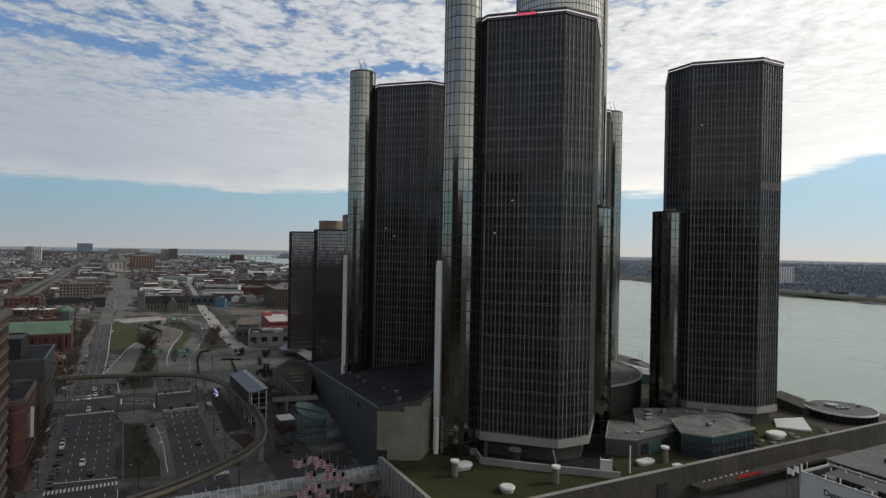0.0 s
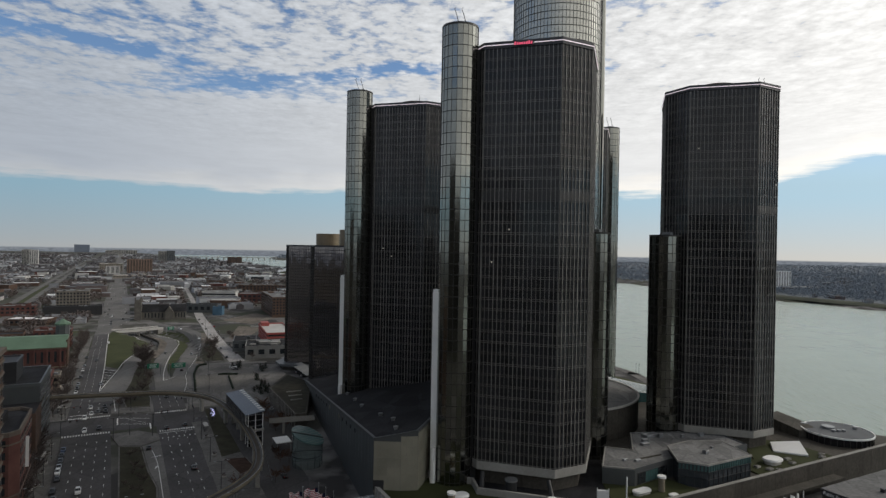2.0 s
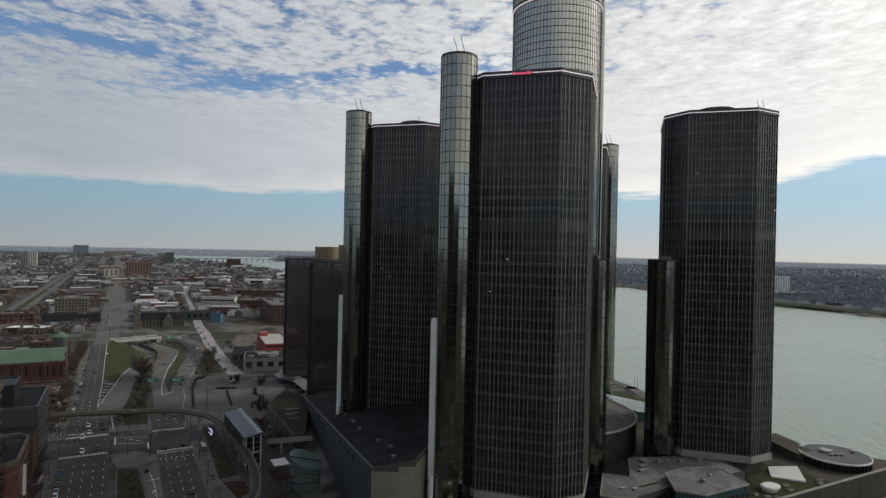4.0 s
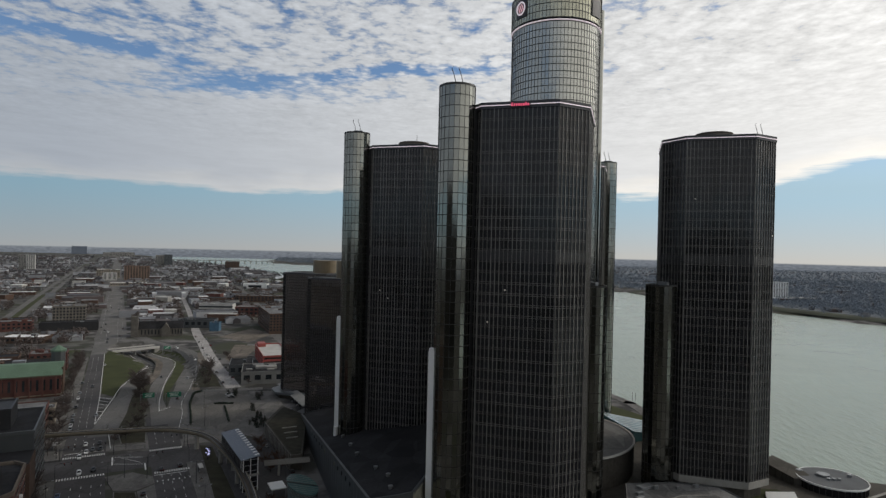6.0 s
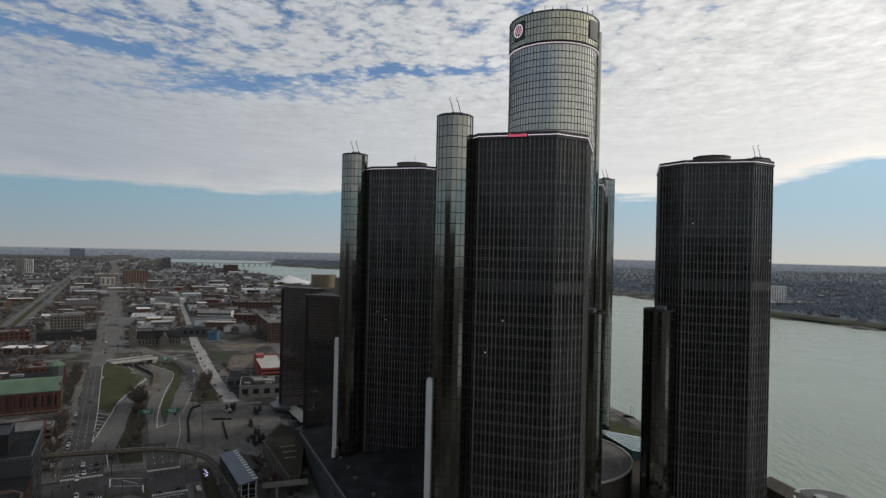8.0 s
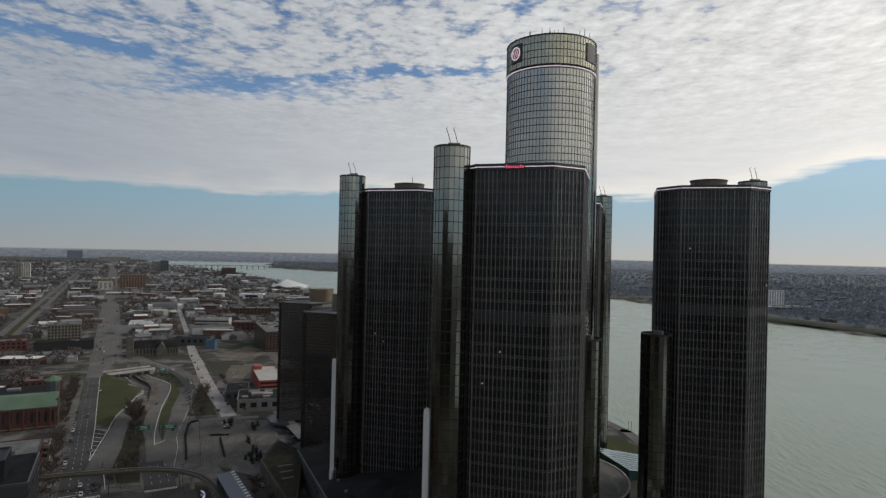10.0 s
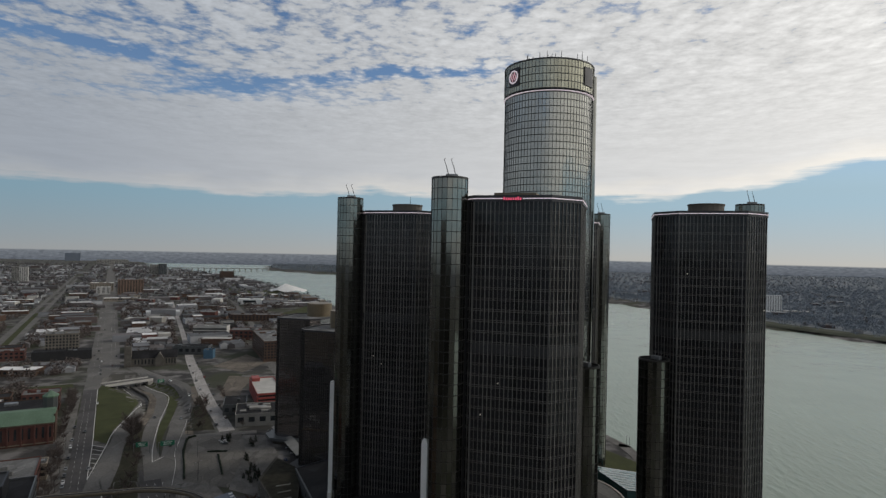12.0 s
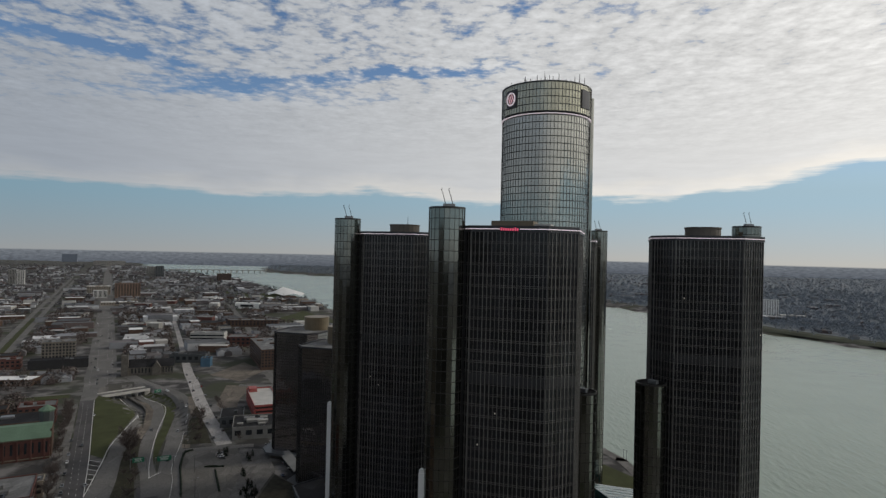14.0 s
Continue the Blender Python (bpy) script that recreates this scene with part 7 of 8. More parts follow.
def bollard(x, y):
    t = thing("bollard", "short grey steel bollard", "bollard", (x, y, 0.12), 0, "bollards before the hall")
    bm = bmesh.new()
    tube(bm, [(0, 0, 0), (0, 0, 1.0), (0, 0, 1.08)], 0.13, 8)
    part("post", bm, STEEL, t)


for s in (232, 241, 254, 268, 279, 292, 303, 352, 368):
    planter(*av(-24.6, s), 118)
for s in (236, 262, 288):
    planter(*av(35.5, s), 118, 2.4)
for q, s in ((-25.5, 247), (-26, 284), (36.5, 300), (-26, 362)):
    shelter(*av(q, s), 118)
for k in range(8):
    bollard(-72 + k * 1.6, 252 - k * 4.2)
for k, (q, s, c) in enumerate(((-19.6, 232, 1), (-19.6, 225, 3), (-19.5, 279, 3), (-19.6, 286, 1), (-19.6, 293, 5), (-19.6, 199, 1), (-19.6, 206, 3))):
    car(*av(q, s), -62, c, False, "cars parked at the kerb", "parked at the kerb")
for k, (x, y, c) in enumerate(((-69, 255, 3), (-65, 249, 1), (-57, 226, 1), (-88, 318, 2), (-92, 328, 3))):
    car(x, y, 118, c, False, "parked cars by the complex", "on the service road")

for p, r, w in ((27, -86, 2.0), (29, -89.5, 2.6), (31.5, -91.4, 2.0), (43, -89, 2.4), (45.5, -85.5, 2.8), (60, -90, 2.4), (63, -88, 2.0), (26, -82, 1.8)):
    planter(*plan(p, r), PT, w, 9.8)


def row_lamp(p):
    x, y = plan(p, -97.6)
    t = thing("canopy_lamp", "small white lamp on the entrance canopy", "lamp", (x, y, 5.2), PT, "lamps along the entrance canopy")
    bm = bmesh.new()
    tube(bm, [(0, 0, 0), (0.15, 0, 1.0), (0.5, 0, 1.5)], 0.09, 6)
    part("stem", bm, STEEL, t)
    bm = bmesh.new()
    box(bm, 0.3, 0.8, -0.25, 0.25, 1.3, 1.6, 0.06)
    part("lamp_head", bm, WHITE, t)


for k in range(9):
    row_lamp(-18 + k * 2.6)


# ---- buildings of the city ----
def facade(body, a, b, z0, z1, rows, cols, material, ww=0.55, wh=0.55, sill=None):
    """Recessed windows, each one an object, over a wall from a to b in the building's own plan."""
    a, b = Vector(a), Vector(b)
    d = b - a
    ang = math.degrees(math.atan2(d.y, d.x))
    w, h = d.length / cols, (z1 - z0) / rows
    key = ("win", round(w * ww, 2), round(h * wh, 2), material.name)

    def make():
        bm = bmesh.new()
        box(bm, -w * ww / 2, w * ww / 2, -0.10, 0.2, 0, h * wh)
        me = bpy.data.meshes.new("window")
        bm.to_mesh(me)
        bm.free()
        me.materials.append(material)
        return me
    me = shared(key, make)
    for r in range(rows):
        for c in range(cols):
            p = a + d * ((c + 0.5) / cols)
            piece("window", me, body, pose(p.x, p.y, z0 + h * (r + (1 - wh) / 2), 0, 0, ang))


def block(x, y, turn, w, d, h, wall, roof, label, category="building", name="building", group="", rows=3, cols=6, glass=None, sides="FRL", parapet=0.7, units=2, z0=0.0, base=3.0):
    """A flat-roofed building; x, y: the middle of its plan; its front looks along minus y of its own plan."""
    t = thing(name, label, category, (x, y, z0), turn, group)
    bm = bmesh.new()
    box(bm, -w / 2, w / 2, -d / 2, d / 2, -1.0, h)
    body = part("wall", bm, wall, t)
    bm = bmesh.new()
    box(bm, -w / 2 + 0.3, w / 2 - 0.3, -d / 2 + 0.3, d / 2 - 0.3, h, h + 0.12)
    part("roof", bm, roof, t)
    c4 = [(-w / 2, -d / 2), (w / 2, -d / 2), (w / 2, d / 2), (-w / 2, d / 2)]
    if parapet:
        bm = bmesh.new()
        ring(bm, grown(c4, 0.1), grown(c4, -0.35), h - 0.1, h + parapet)
        part("parapet", bm, wall, t)
    glass = glass or WINDOW
    if rows:
        if "F" in sides:
            facade(body, c4[0], c4[1], min(base, h * 0.2), h - 0.5, rows, cols, glass)
        n = max(1, round(cols * d / w))
        if "R" in sides:
            facade(body, c4[1], c4[2], min(base, h * 0.2), h - 0.5, rows, n, glass)
        if "L" in sides:
            facade(body, c4[3], c4[0], min(base, h * 0.2), h - 0.5, rows, n, glass)
    r = random.Random(int(abs(x * 13 + y * 7)))
    for k in range(units):
        uw = min(w, d) * r.uniform(0.06, 0.14)
        ux, uy = r.uniform(-w * 0.35, w * 0.35), r.uniform(-d * 0.3, d * 0.3)
        bm = bmesh.new()
        box(bm, ux - uw, ux + uw, uy - uw * 0.7, uy + uw * 0.7, h, h + r.uniform(1.0, 2.4), 0.08)
        part("roof_unit", bm, r.choice((STEEL, ROOF_GREY, wall)), t)
    return t


AVT = 28.0   # the street grid's turn


# brick houses beside the avenue, nearest first
def tall_brick():
    t = thing("apartment_house", "tall brown brick house with pale stone bands", "building", (-111.8, 155, 0), AVT)
    bm = bmesh.new()
    box(bm, -34, 0, -40, 0, 0, 59)
    body = part("wall", bm, BRICK_BROWN, t)
    for k in range(17):
        bm = bmesh.new()
        box(bm, -34.2, 0.25, -40.2, 0.2, 3.4 + k * 3.3, 3.95 + k * 3.3)
        part("stone_band", bm, CONCRETE_BROWN, body)
    facade(body, (0, -16), (0, 0), 4.2, 60.3, 17, 5, WINDOW, 0.5, 0.62)
    bm = bmesh.new()
    box(bm, -34.6, 0.6, -40.6, 0.5, 58.6, 59.8, 0.1)
    part("cornice", bm, CONCRETE_BROWN, t)


tall_brick()


def corner_brick():
    t = thing("brick_house", "red brick corner house with chamfered end and white banner", "building", (-144, 214.5, 0), AVT)
    pts = [(-22, -34), (-2.5, -34), (0, -31), (0, -4), (-3.5, 0), (-22, 0)]
    bm = bmesh.new()
    prism(bm, pts, 0, 27.4)
    body = part("wall", bm, BRICK_RED, t)
    bm = bmesh.new()
    prism(bm, grown(pts, -0.6), 27.3, 27.5)
    part("roof", bm, ROOF_DARK, t)
    bm = bmesh.new()
    ring(bm, grown(pts, 0.15), grown(pts, -0.5), 27.2, 28.6)
    part("parapet", bm, CONCRETE_BROWN, t)
    bm = bmesh.new()
    box(bm, -18, -6, -24, -10, 27.3, 30.2, 0.1)
    part("roof_house", bm, ROOF_DARK, t)
    for z in (8.5, 24.5):
        bm = bmesh.new()
        ring(bm, grown(pts, 0.12), grown(pts, -0.1), z, z + 0.5)
        part("stone_band", bm, CONCRETE_BROWN, body)
    facade(body, (0, -31), (0, -4), 1.5, 27, 7, 8, WINDOW, 0.42, 0.6)
    facade(body, (-22, -34), (-2.5, -34), 1.5, 27, 7, 6, WINDOW, 0.5, 0.6)
    bm = bmesh.new()
    box(bm, 0.1, 1.0, -19.2, -18.8, 13.0, 23.0)
    part("banner", bm, WHITE, t, "upright white banner")


corner_brick()


def grey_hall():
    """The dark office block behind the brick houses."""
    t = thing("office_block", "dark grey office block with black plant box", "building", (-160.5, 243, 0), AVT)
    bm = bmesh.new()
    box(bm, -46, 0, 0, 40, 0, 29.0)
    body = part("wall", bm, METAL_GREY, t)
    bm = bmesh.new()
    box(bm, -45.5, -0.5, 0.5, 39.5, 29, 29.2)
    part("roof", bm, ROOF_DARK, t)
    c4 = [(-46, 0), (0, 0), (0, 40), (-46, 40)]
    bm = bmesh.new()
    ring(bm, grown(c4, 0.15), grown(c4, -0.5), 28.8, 30.0)
    part("parapet", bm, METAL_GREY, t)
    bm = bmesh.new()
    box(bm, -34, -9, 8, 27, 29, 37.0, 0.1)
    boxp = part("plant_box", bm, SHADOW_GAP, t, "black plant box")
    bm = bmesh.new()
    c5 = [(-34, 8), (-9, 8), (-9, 27), (-34, 27)]
    ring(bm, grown(c5, 0.2), grown(c5, -0.5), 36.9, 37.6)
    part("rim", bm, STEEL_DARK, boxp)
    facade(body, (0, 0), (0, 40), 2, 27, 7, 10, WINDOW, 0.86, 0.45)
    bm = bmesh.new()
    box(bm, -20, 0.5, -18, 0, 0, 22)
    part("low_wing", bm, BRICK_BROWN, t)
    bm = bmesh.new()
    box(bm, -19.6, 0.1, -17.6, -0.4, 22, 22.3)
    part("wing_roof", bm, ROOF_DARK, t)


grey_hall()
block(*av(-55, 396), AVT, 44, 36, 13.0, BRICK_RED, ROOF_GREY, "low red brick shop row with pale patched roof", "building", "shop_row", rows=2, cols=8, units=6)
block(*av(-36, 381), AVT, 9, 14, 8.0, BRICK_BROWN, ROOF_GREY, "small brown brick house with grey roof", "building", "shop", rows=2, cols=3, units=1)
block(*av(-40, 418), AVT, 20, 12, 9.0, BRICK_TAN, ROOF_GREY, "low tan brick shop", "building", "shop", rows=2, cols=5, units=2)


def copper_hall():
    """Old red brick hall with a green copper roof and a corner turret."""
    x, y = -262, 424
    t = thing("old_hall", "old red brick hall with green copper roof and turret", "church hall", (x, y, 0), AVT)
    L_, W, e, r = 74.0, 24.0, 15.0, 21.5
    bm = bmesh.new()
    box(bm, -L_, 0, -W / 2, W / 2, 0, e)
    body = part("wall", bm, BRICK_RED, t)
    bm = bmesh.new()
    rows = [[bm.verts.new((xx, yy, zz)) for yy, zz in ((-W / 2 - 0.8, e - 0.3), (-3.0, r), (3.0, r), (W / 2 + 0.8, e - 0.3))] for xx in (-L_ - 0.5, 0.6)]
    for k in range(3):
        bm.faces.new((rows[0][k], rows[1][k], rows[1][k + 1], rows[0][k + 1]))
    bm.faces.new(rows[0])
    bm.faces.new(rows[1][::-1])
    bm.faces.new((rows[0][0], rows[0][3], rows[1][3], rows[1][0]))
    bmesh.ops.recalc_face_normals(bm, faces=bm.faces[:])
    roof = part("copper_roof", bm, COPPER, t, "weathered green copper roof")
    seam = bar_mesh("seam", 0.12, 0.1, 10.8, COPPER)
    pitch = math.degrees(math.atan2(W / 2 + 0.8 - 3, r - e + 0.3))
    for k in range(36):
        piece("seam", seam, roof, pose(-1 - k * 2.05, -W / 2 - 0.8, e - 0.26, -pitch, 0, 0))
    for zz in (e - 1.2, 1.0):
        bm = bmesh.new()
        box(bm, -L_ - 0.2, 0.2, -W / 2 - 0.25, W / 2 + 0.25, zz, zz + 0.7)
        part("stone_band", bm, CONCRETE_TAN, body)
    but = bar_mesh("buttress", 1.0, 0.8, e - 1.5, BRICK_RED)
    for k in range(10):
        piece("buttress", but, body, pose(-3 - k * 7.6, -W / 2, 0))
    facade(body, (-L_, -W / 2), (0, -W / 2), 3.0, e - 1.5, 1, 19, WINDOW, 0.38, 0.7)
    facade(body, (0, -W / 2), (0, W / 2), 3.0, e - 1.5, 2, 5, WINDOW, 0.4, 0.6)
    # gable parapet towards the avenue
    bm = bmesh.new()
    bmesh.ops.create_cube(bm, size=1, matrix=Matrix.Translation((0.4, 0, e / 2 + 2)) @ Matrix.Diagonal((1.0, W * 0.7, e + 4, 1)))
    part("gable", bm, BRICK_BROWN, t)
    tw = new("turret")
    tw.parent = t
    tw.matrix_basis = pose(-3.5, W / 2 - 2, 0)
    bm = bmesh.new()
    prism(bm, circle(4.6, 8, turn=0.5), 0, 28)
    part("shaft", bm, METAL_GREY, tw)
    bm = bmesh.new()
    prism(bm, circle(5.2, 8, turn=0.5), 27.5, 28.6)
    part("cornice", bm, COPPER, tw)
    bm = bmesh.new()
    base = [bm.verts.new((*p, 28.5)) for p in circle(5.4, 8, turn=0.5)]
    tip = bm.verts.new((0, 0, 32.0))
    for k in range(8):
        bm.faces.new((base[k], base[(k + 1) % 8], tip))
    part("cap", bm, COPPER, tw)


copper_hall()
block(*av(-70, 560), AVT, 60, 34, 11.0, BRICK_BROWN, ROOF_DARK, "dark brick school wing with black roof", "building", "school", rows=2, cols=12, units=6)
block(*av(-48, 590), AVT, 26, 20, 14.0, BRICK_RED, ROOF_GREY, "red brick house behind the old hall", "building", "house", rows=3, cols=6, units=3)
block(*av(-110, 530), AVT, 34, 30, 12.0, BRICK_BROWN, ROOF_DARK, "dark brick house behind the old hall", "building", "house", rows=3, cols=7, units=3)
block(*av(-105, 606), AVT, 70, 18, 10.0, BRICK_BROWN, ROOF_DARK, "long dark brick row with black roof", "building", "house", rows=2, cols=14, units=5)

# landmarks along the avenue
BRICK_DUN = surface("dun_brick", (0.185, 0.165, 0.142), 0.9, var=0.25, scale=0.15, fine=1.5, piece=0.2)
block(-458, 752, AVT, 35, 26, 25.5, BRICK_DUN, ROOF_GREY, "tan brick apartment house of six storeys", "apartment house", "apartment_house", rows=6, cols=10, units=5)
block(-436, 716, AVT, 60, 18, 10.0, SHADOW_GAP, ROOF_DARK, "low black-fronted shop before the tan apartments", "building", "shop", rows=0, units=3)
block(-492, 704, AVT, 34, 22, 11.0, BRICK_RED, ROOF_GREY, "low red brick shop with pale sign", "building", "shop", rows=2, cols=7, units=3)
block(-520, 745, AVT, 30, 26, 8.0, BRICK_BROWN, ROOF_DARK, "low brown brick workshop", "building", "workshop", rows=1, cols=6, units=3)


def stone_church():
    t = thing("church", "grey stone church with steep dark roof and square tower", "church", (-321, 694, 0), AVT - 6)
    stone = surface("grey_stone", (0.125, 0.115, 0.102), 0.9, var=0.3, scale=0.3)
    bm = bmesh.new()
    box(bm, -26, 26, -9, 9, 0, 9)
    body = part("wall", bm, stone, t)

    def pitched(name, x0, x1, y0, y1, e, r, along=True):
        bm = bmesh.new()
        ym, xm = (y0 + y1) / 2, (x0 + x1) / 2
        p = [(x0, y0, e), (x1, y0, e), (x1, y1, e), (x0, y1, e)]
        q = [(x0, ym, r), (x1, ym, r)] if along else [(xm, y0, r), (xm, y1, r)]
        v = [bm.verts.new(c) for c in p + q]
        if along:
            fs = ((0, 1, 5, 4), (2, 3, 4, 5), (3, 0, 4), (1, 2, 5))
        else:
            fs = ((1, 2, 5, 4), (3, 0, 4, 5), (0, 1, 4), (2, 3, 5))
        for f in fs:
            bm.faces.new([v[k] for k in f])
        return part(name, bm, ROOF_DARK if along else stone, t)
    pitched("roof", -27, 27, -9.6, 9.6, 8.8, 16.5)
    bm = bmesh.new()
    box(bm, 4, 13, -13, -8, 0, 9)
    part("porch", bm, stone, t)
    pitched("porch_gable", 4, 13, -13.2, -2, 8.9, 15.0, False)
    bm = bmesh.new()
    box(bm, -27, -20, -12, -5, 0, 23, 0.1)
    tower = part("tower", bm, stone, t, "square stone tower")
    for dx in (-27, -21):
        for dy in (-12, -6):
            bm = bmesh.new()
            box(bm, dx, dx + 1, dy, dy + 1, 22.8, 25.2)
            part("pinnacle", bm, stone, tower)
    facade(body, (-18, -9), (3, -9), 1.5, 8.5, 1, 6, WINDOW, 0.35, 0.75)
    facade(body, (14, -9), (26, -9), 1.5, 8.5, 1, 4, WINDOW, 0.35, 0.75)


stone_church()
BRICK_ORANGE = surface("orange_brick", (0.19, 0.132, 0.102), 0.9, var=0.2, scale=0.1, piece=0.2)
block(-845, 1688, AVT, 63, 22, 40.0, BRICK_ORANGE, ROOF_GREY, "orange brick slab block of flats", "apartment block", "slab_block", rows=12, cols=9, sides="F", units=4)
block(-760, 1480, AVT, 80, 30, 7.0, BRICK_TAN, WHITE, "long low building with pale roof", "building", "low_block", rows=1, cols=14, sides="F", units=3)
block(-1376, 2000, AVT, 26, 20, 57.0, CONCRETE, ROOF_GREY, "grey concrete high-rise block of flats", "apartment block", "high_rise", rows=18, cols=6, sides="F", units=2)
block(-1340, 1982, AVT, 24, 18, 56.0, CONCRETE_PALE, ROOF_GREY, "pale striped high-rise block of flats", "apartment block", "high_rise", rows=18, cols=4, sides="F", units=2)
block(-905, 1660, AVT, 34, 20, 20.0, CONCRETE_PALE, WHITE, "white banded office block", "office block", "low_block", rows=6, cols=3, sides="F", units=2)
block(-975, 1780, AVT, 60, 40, 24.0, BRICK_TAN, WHITE, "tan office block with white roof", "office block", "low_block", rows=5, cols=10, sides="F", units=4)
block(-2960, 4960, AVT, 108, 70, 62.0, ROOF_BLUE, ROOF_GREY, "far blue-grey office tower", "office tower", "far_tower", rows=0, units=1)
block(-2240, 4266, AVT, 150, 60, 32.0, CONCRETE, ROOF_GREY, "far grey hospital block", "building", "far_block", rows=5, cols=14, sides="F", units=2)
block(-2420, 4420, AVT, 80, 40, 26.0, CONCRETE, ROOF_GREY, "far grey block of flats", "apartment block", "far_block", rows=4, cols=9, sides="F", units=2)
block(-1300, 2812, AVT, 40, 24, 48.0, CONCRETE, ROOF_GREY, "far grey block of flats by the river", "apartment block", "far_block", rows=12, cols=6, sides="F", units=2)
block(-1258, 2800, AVT, 34, 22, 52.0, METAL_GREY, ROOF_DARK, "far dark block of flats by the river", "apartment block", "far_block", rows=12, cols=5, sides="F", units=1)
block(-895, 2609, AVT, 56, 26, 32.0, BRICK_BROWN, ROOF_GREY, "brown block of flats by the river", "apartment block", "far_block", rows=7, cols=9, sides="F", units=2)
block(-345, 945, AVT - 22, 50, 22, 13.0, CONCRETE_PALE, ROOF_GREY, "white banded office block with dark window strips", "office block", "low_block", rows=0, units=2)
for k in range(2):
    bm = bmesh.new()
    box(bm, -25.2, 25.2, -11.3, -10.9, 3.6 + k * 4.6, 5.8 + k * 4.6)
    e = part("window_strip", bm, WINDOW, bpy.data.objects["low_block.003"])
block(-280, 905, AVT - 22, 40, 30, 14.0, BRICK_RED, ROOF_GREY, "plain red brick warehouse with grey roof", "building", "warehouse", rows=2, cols=6, units=2)
block(-440, 1455, AVT - 25, 56, 22, 13.0, WHITE, WHITE, "white block with one dark window strip", "building", "low_block", rows=1, cols=1, sides="F", units=1)
block(-273, 742, AVT - 22, 11, 12, 10.0, BLUE_PAINT, ROOF_DARK, "blue painted house with mural and dark roof", "building", "house", rows=0, units=2)
block(-305, 770, AVT - 22, 44, 20, 10.0, METAL_GREY, ROOF_DARK, "dark workshop with white roof edge", "building", "workshop", rows=1, cols=6, units=3)
block(-208, 775, AVT - 4, 30, 104, 24.0, BRICK_BROWN, ROOF_GREY, "long dark brown brick warehouse of six storeys", "warehouse", "warehouse", rows=6, cols=8, units=6)
block(-215, 1010, AVT - 20, 80, 24, 12.0, BRICK_TAN, ROOF_GREY, "tan terrace of flats", "building", "terrace_row", rows=3, cols=14, units=5)
block(-330, 1130, AVT - 20, 90, 26, 12.0, BRICK_BROWN, ROOF_GREY, "brown terrace of flats with white bays", "building", "terrace_row", rows=3, cols=14, units=6)
block(-180, 640, AVT - 24, 40, 3, 1.2, CONCRETE_PALE, PAVING, "low pale wall across the building lot", "wall", "lot_wall", rows=0, units=0, parapet=0)


def car_deck():
    """The red steel parking deck."""
    t = thing("parking_deck", "red steel parking deck with pale concrete top", "parking deck", (-150.5, 551, 0), 112.5)
    w, d = 68.0, 22.0
    for k in range(4):
        bm = bmesh.new()
        box(bm, -w / 2, w / 2, -d / 2, d / 2, 0.2 + k * 3.4, 0.6 + k * 3.4)
        part("deck", bm, CONCRETE_PALE if k == 3 else CONCRETE, t)
        c4 = [(-w / 2, -d / 2), (w / 2, -d / 2), (w / 2, d / 2), (-w / 2, d / 2)]
        bm = bmesh.new()
        ring(bm, grown(c4, 0.35), c4, 0.0 + k * 3.4, 1.7 + k * 3.4)
        part("red_band", bm, RED_PAINT, t)
    col = bar_mesh("deck_column", 0.5, 0.5, 11.0, RED_PAINT)
    for k in range(13):
        for y in (-d / 2 + 0.4, d / 2):
            piece("column", col, t, pose(-w / 2 + k * w / 12, y, 0))
    bm = bmesh.new()
    box(bm, 20, 32, 3, 10, 10.6, 14.0, 0.1)
    part("stair_house", bm, RED_PAINT, t)
    # black core put in for the shade between the decks
    bm = bmesh.new()
    box(bm, -w / 2 + 0.5, w / 2 - 0.5, -d / 2 + 1.5, d / 2 - 1.5, 0, 10.3)
    part("dark_inside", bm, SHADOW_GAP, t)


car_deck()
block(-137, 479, AVT - 12, 32, 34, 9.0, CONCRETE, ROOF_DARK, "square grey concrete building with tall windows", "building", "court_house", rows=1, cols=4, units=9)
block(-163, 505, AVT - 12, 18, 30, 8.0, METAL_GREY, ROOF_DARK, "dark gabled annex beside the court house", "building", "annex", rows=1, cols=3, units=1)


def tent():
    t = thing("concert_tent", "large white peaked concert tent by the river", "tent", (-452, 1885, 0), 0)
    bm = bmesh.new()
    rim = circle(1.0, 24)
    base = [bm.verts.new((58 * x, 34 * y, 5 + 3 * math.cos(6 * math.atan2(y, x)))) for x, y in rim]
    mid = [bm.verts.new((30 * x - 6, 18 * y, 15 + 2 * math.cos(3 * math.atan2(y, x)))) for x, y in rim]
    tip = bm.verts.new((-12, 0, 27))
    for k in range(24):
        j = (k + 1) % 24
        bm.faces.new((base[k], base[j], mid[j], mid[k]))
        bm.faces.new((mid[k], mid[j], tip))
    part("canvas", bm, WHITE, t, "white stretched canvas", True)
    for k in range(0, 24, 3):
        bm = bmesh.new()
        tube(bm, [(58 * rim[k][0], 34 * rim[k][1], 0), (58 * rim[k][0], 34 * rim[k][1], 8)], 0.5, 6)
        part("mast", bm, STEEL, t)


tent()


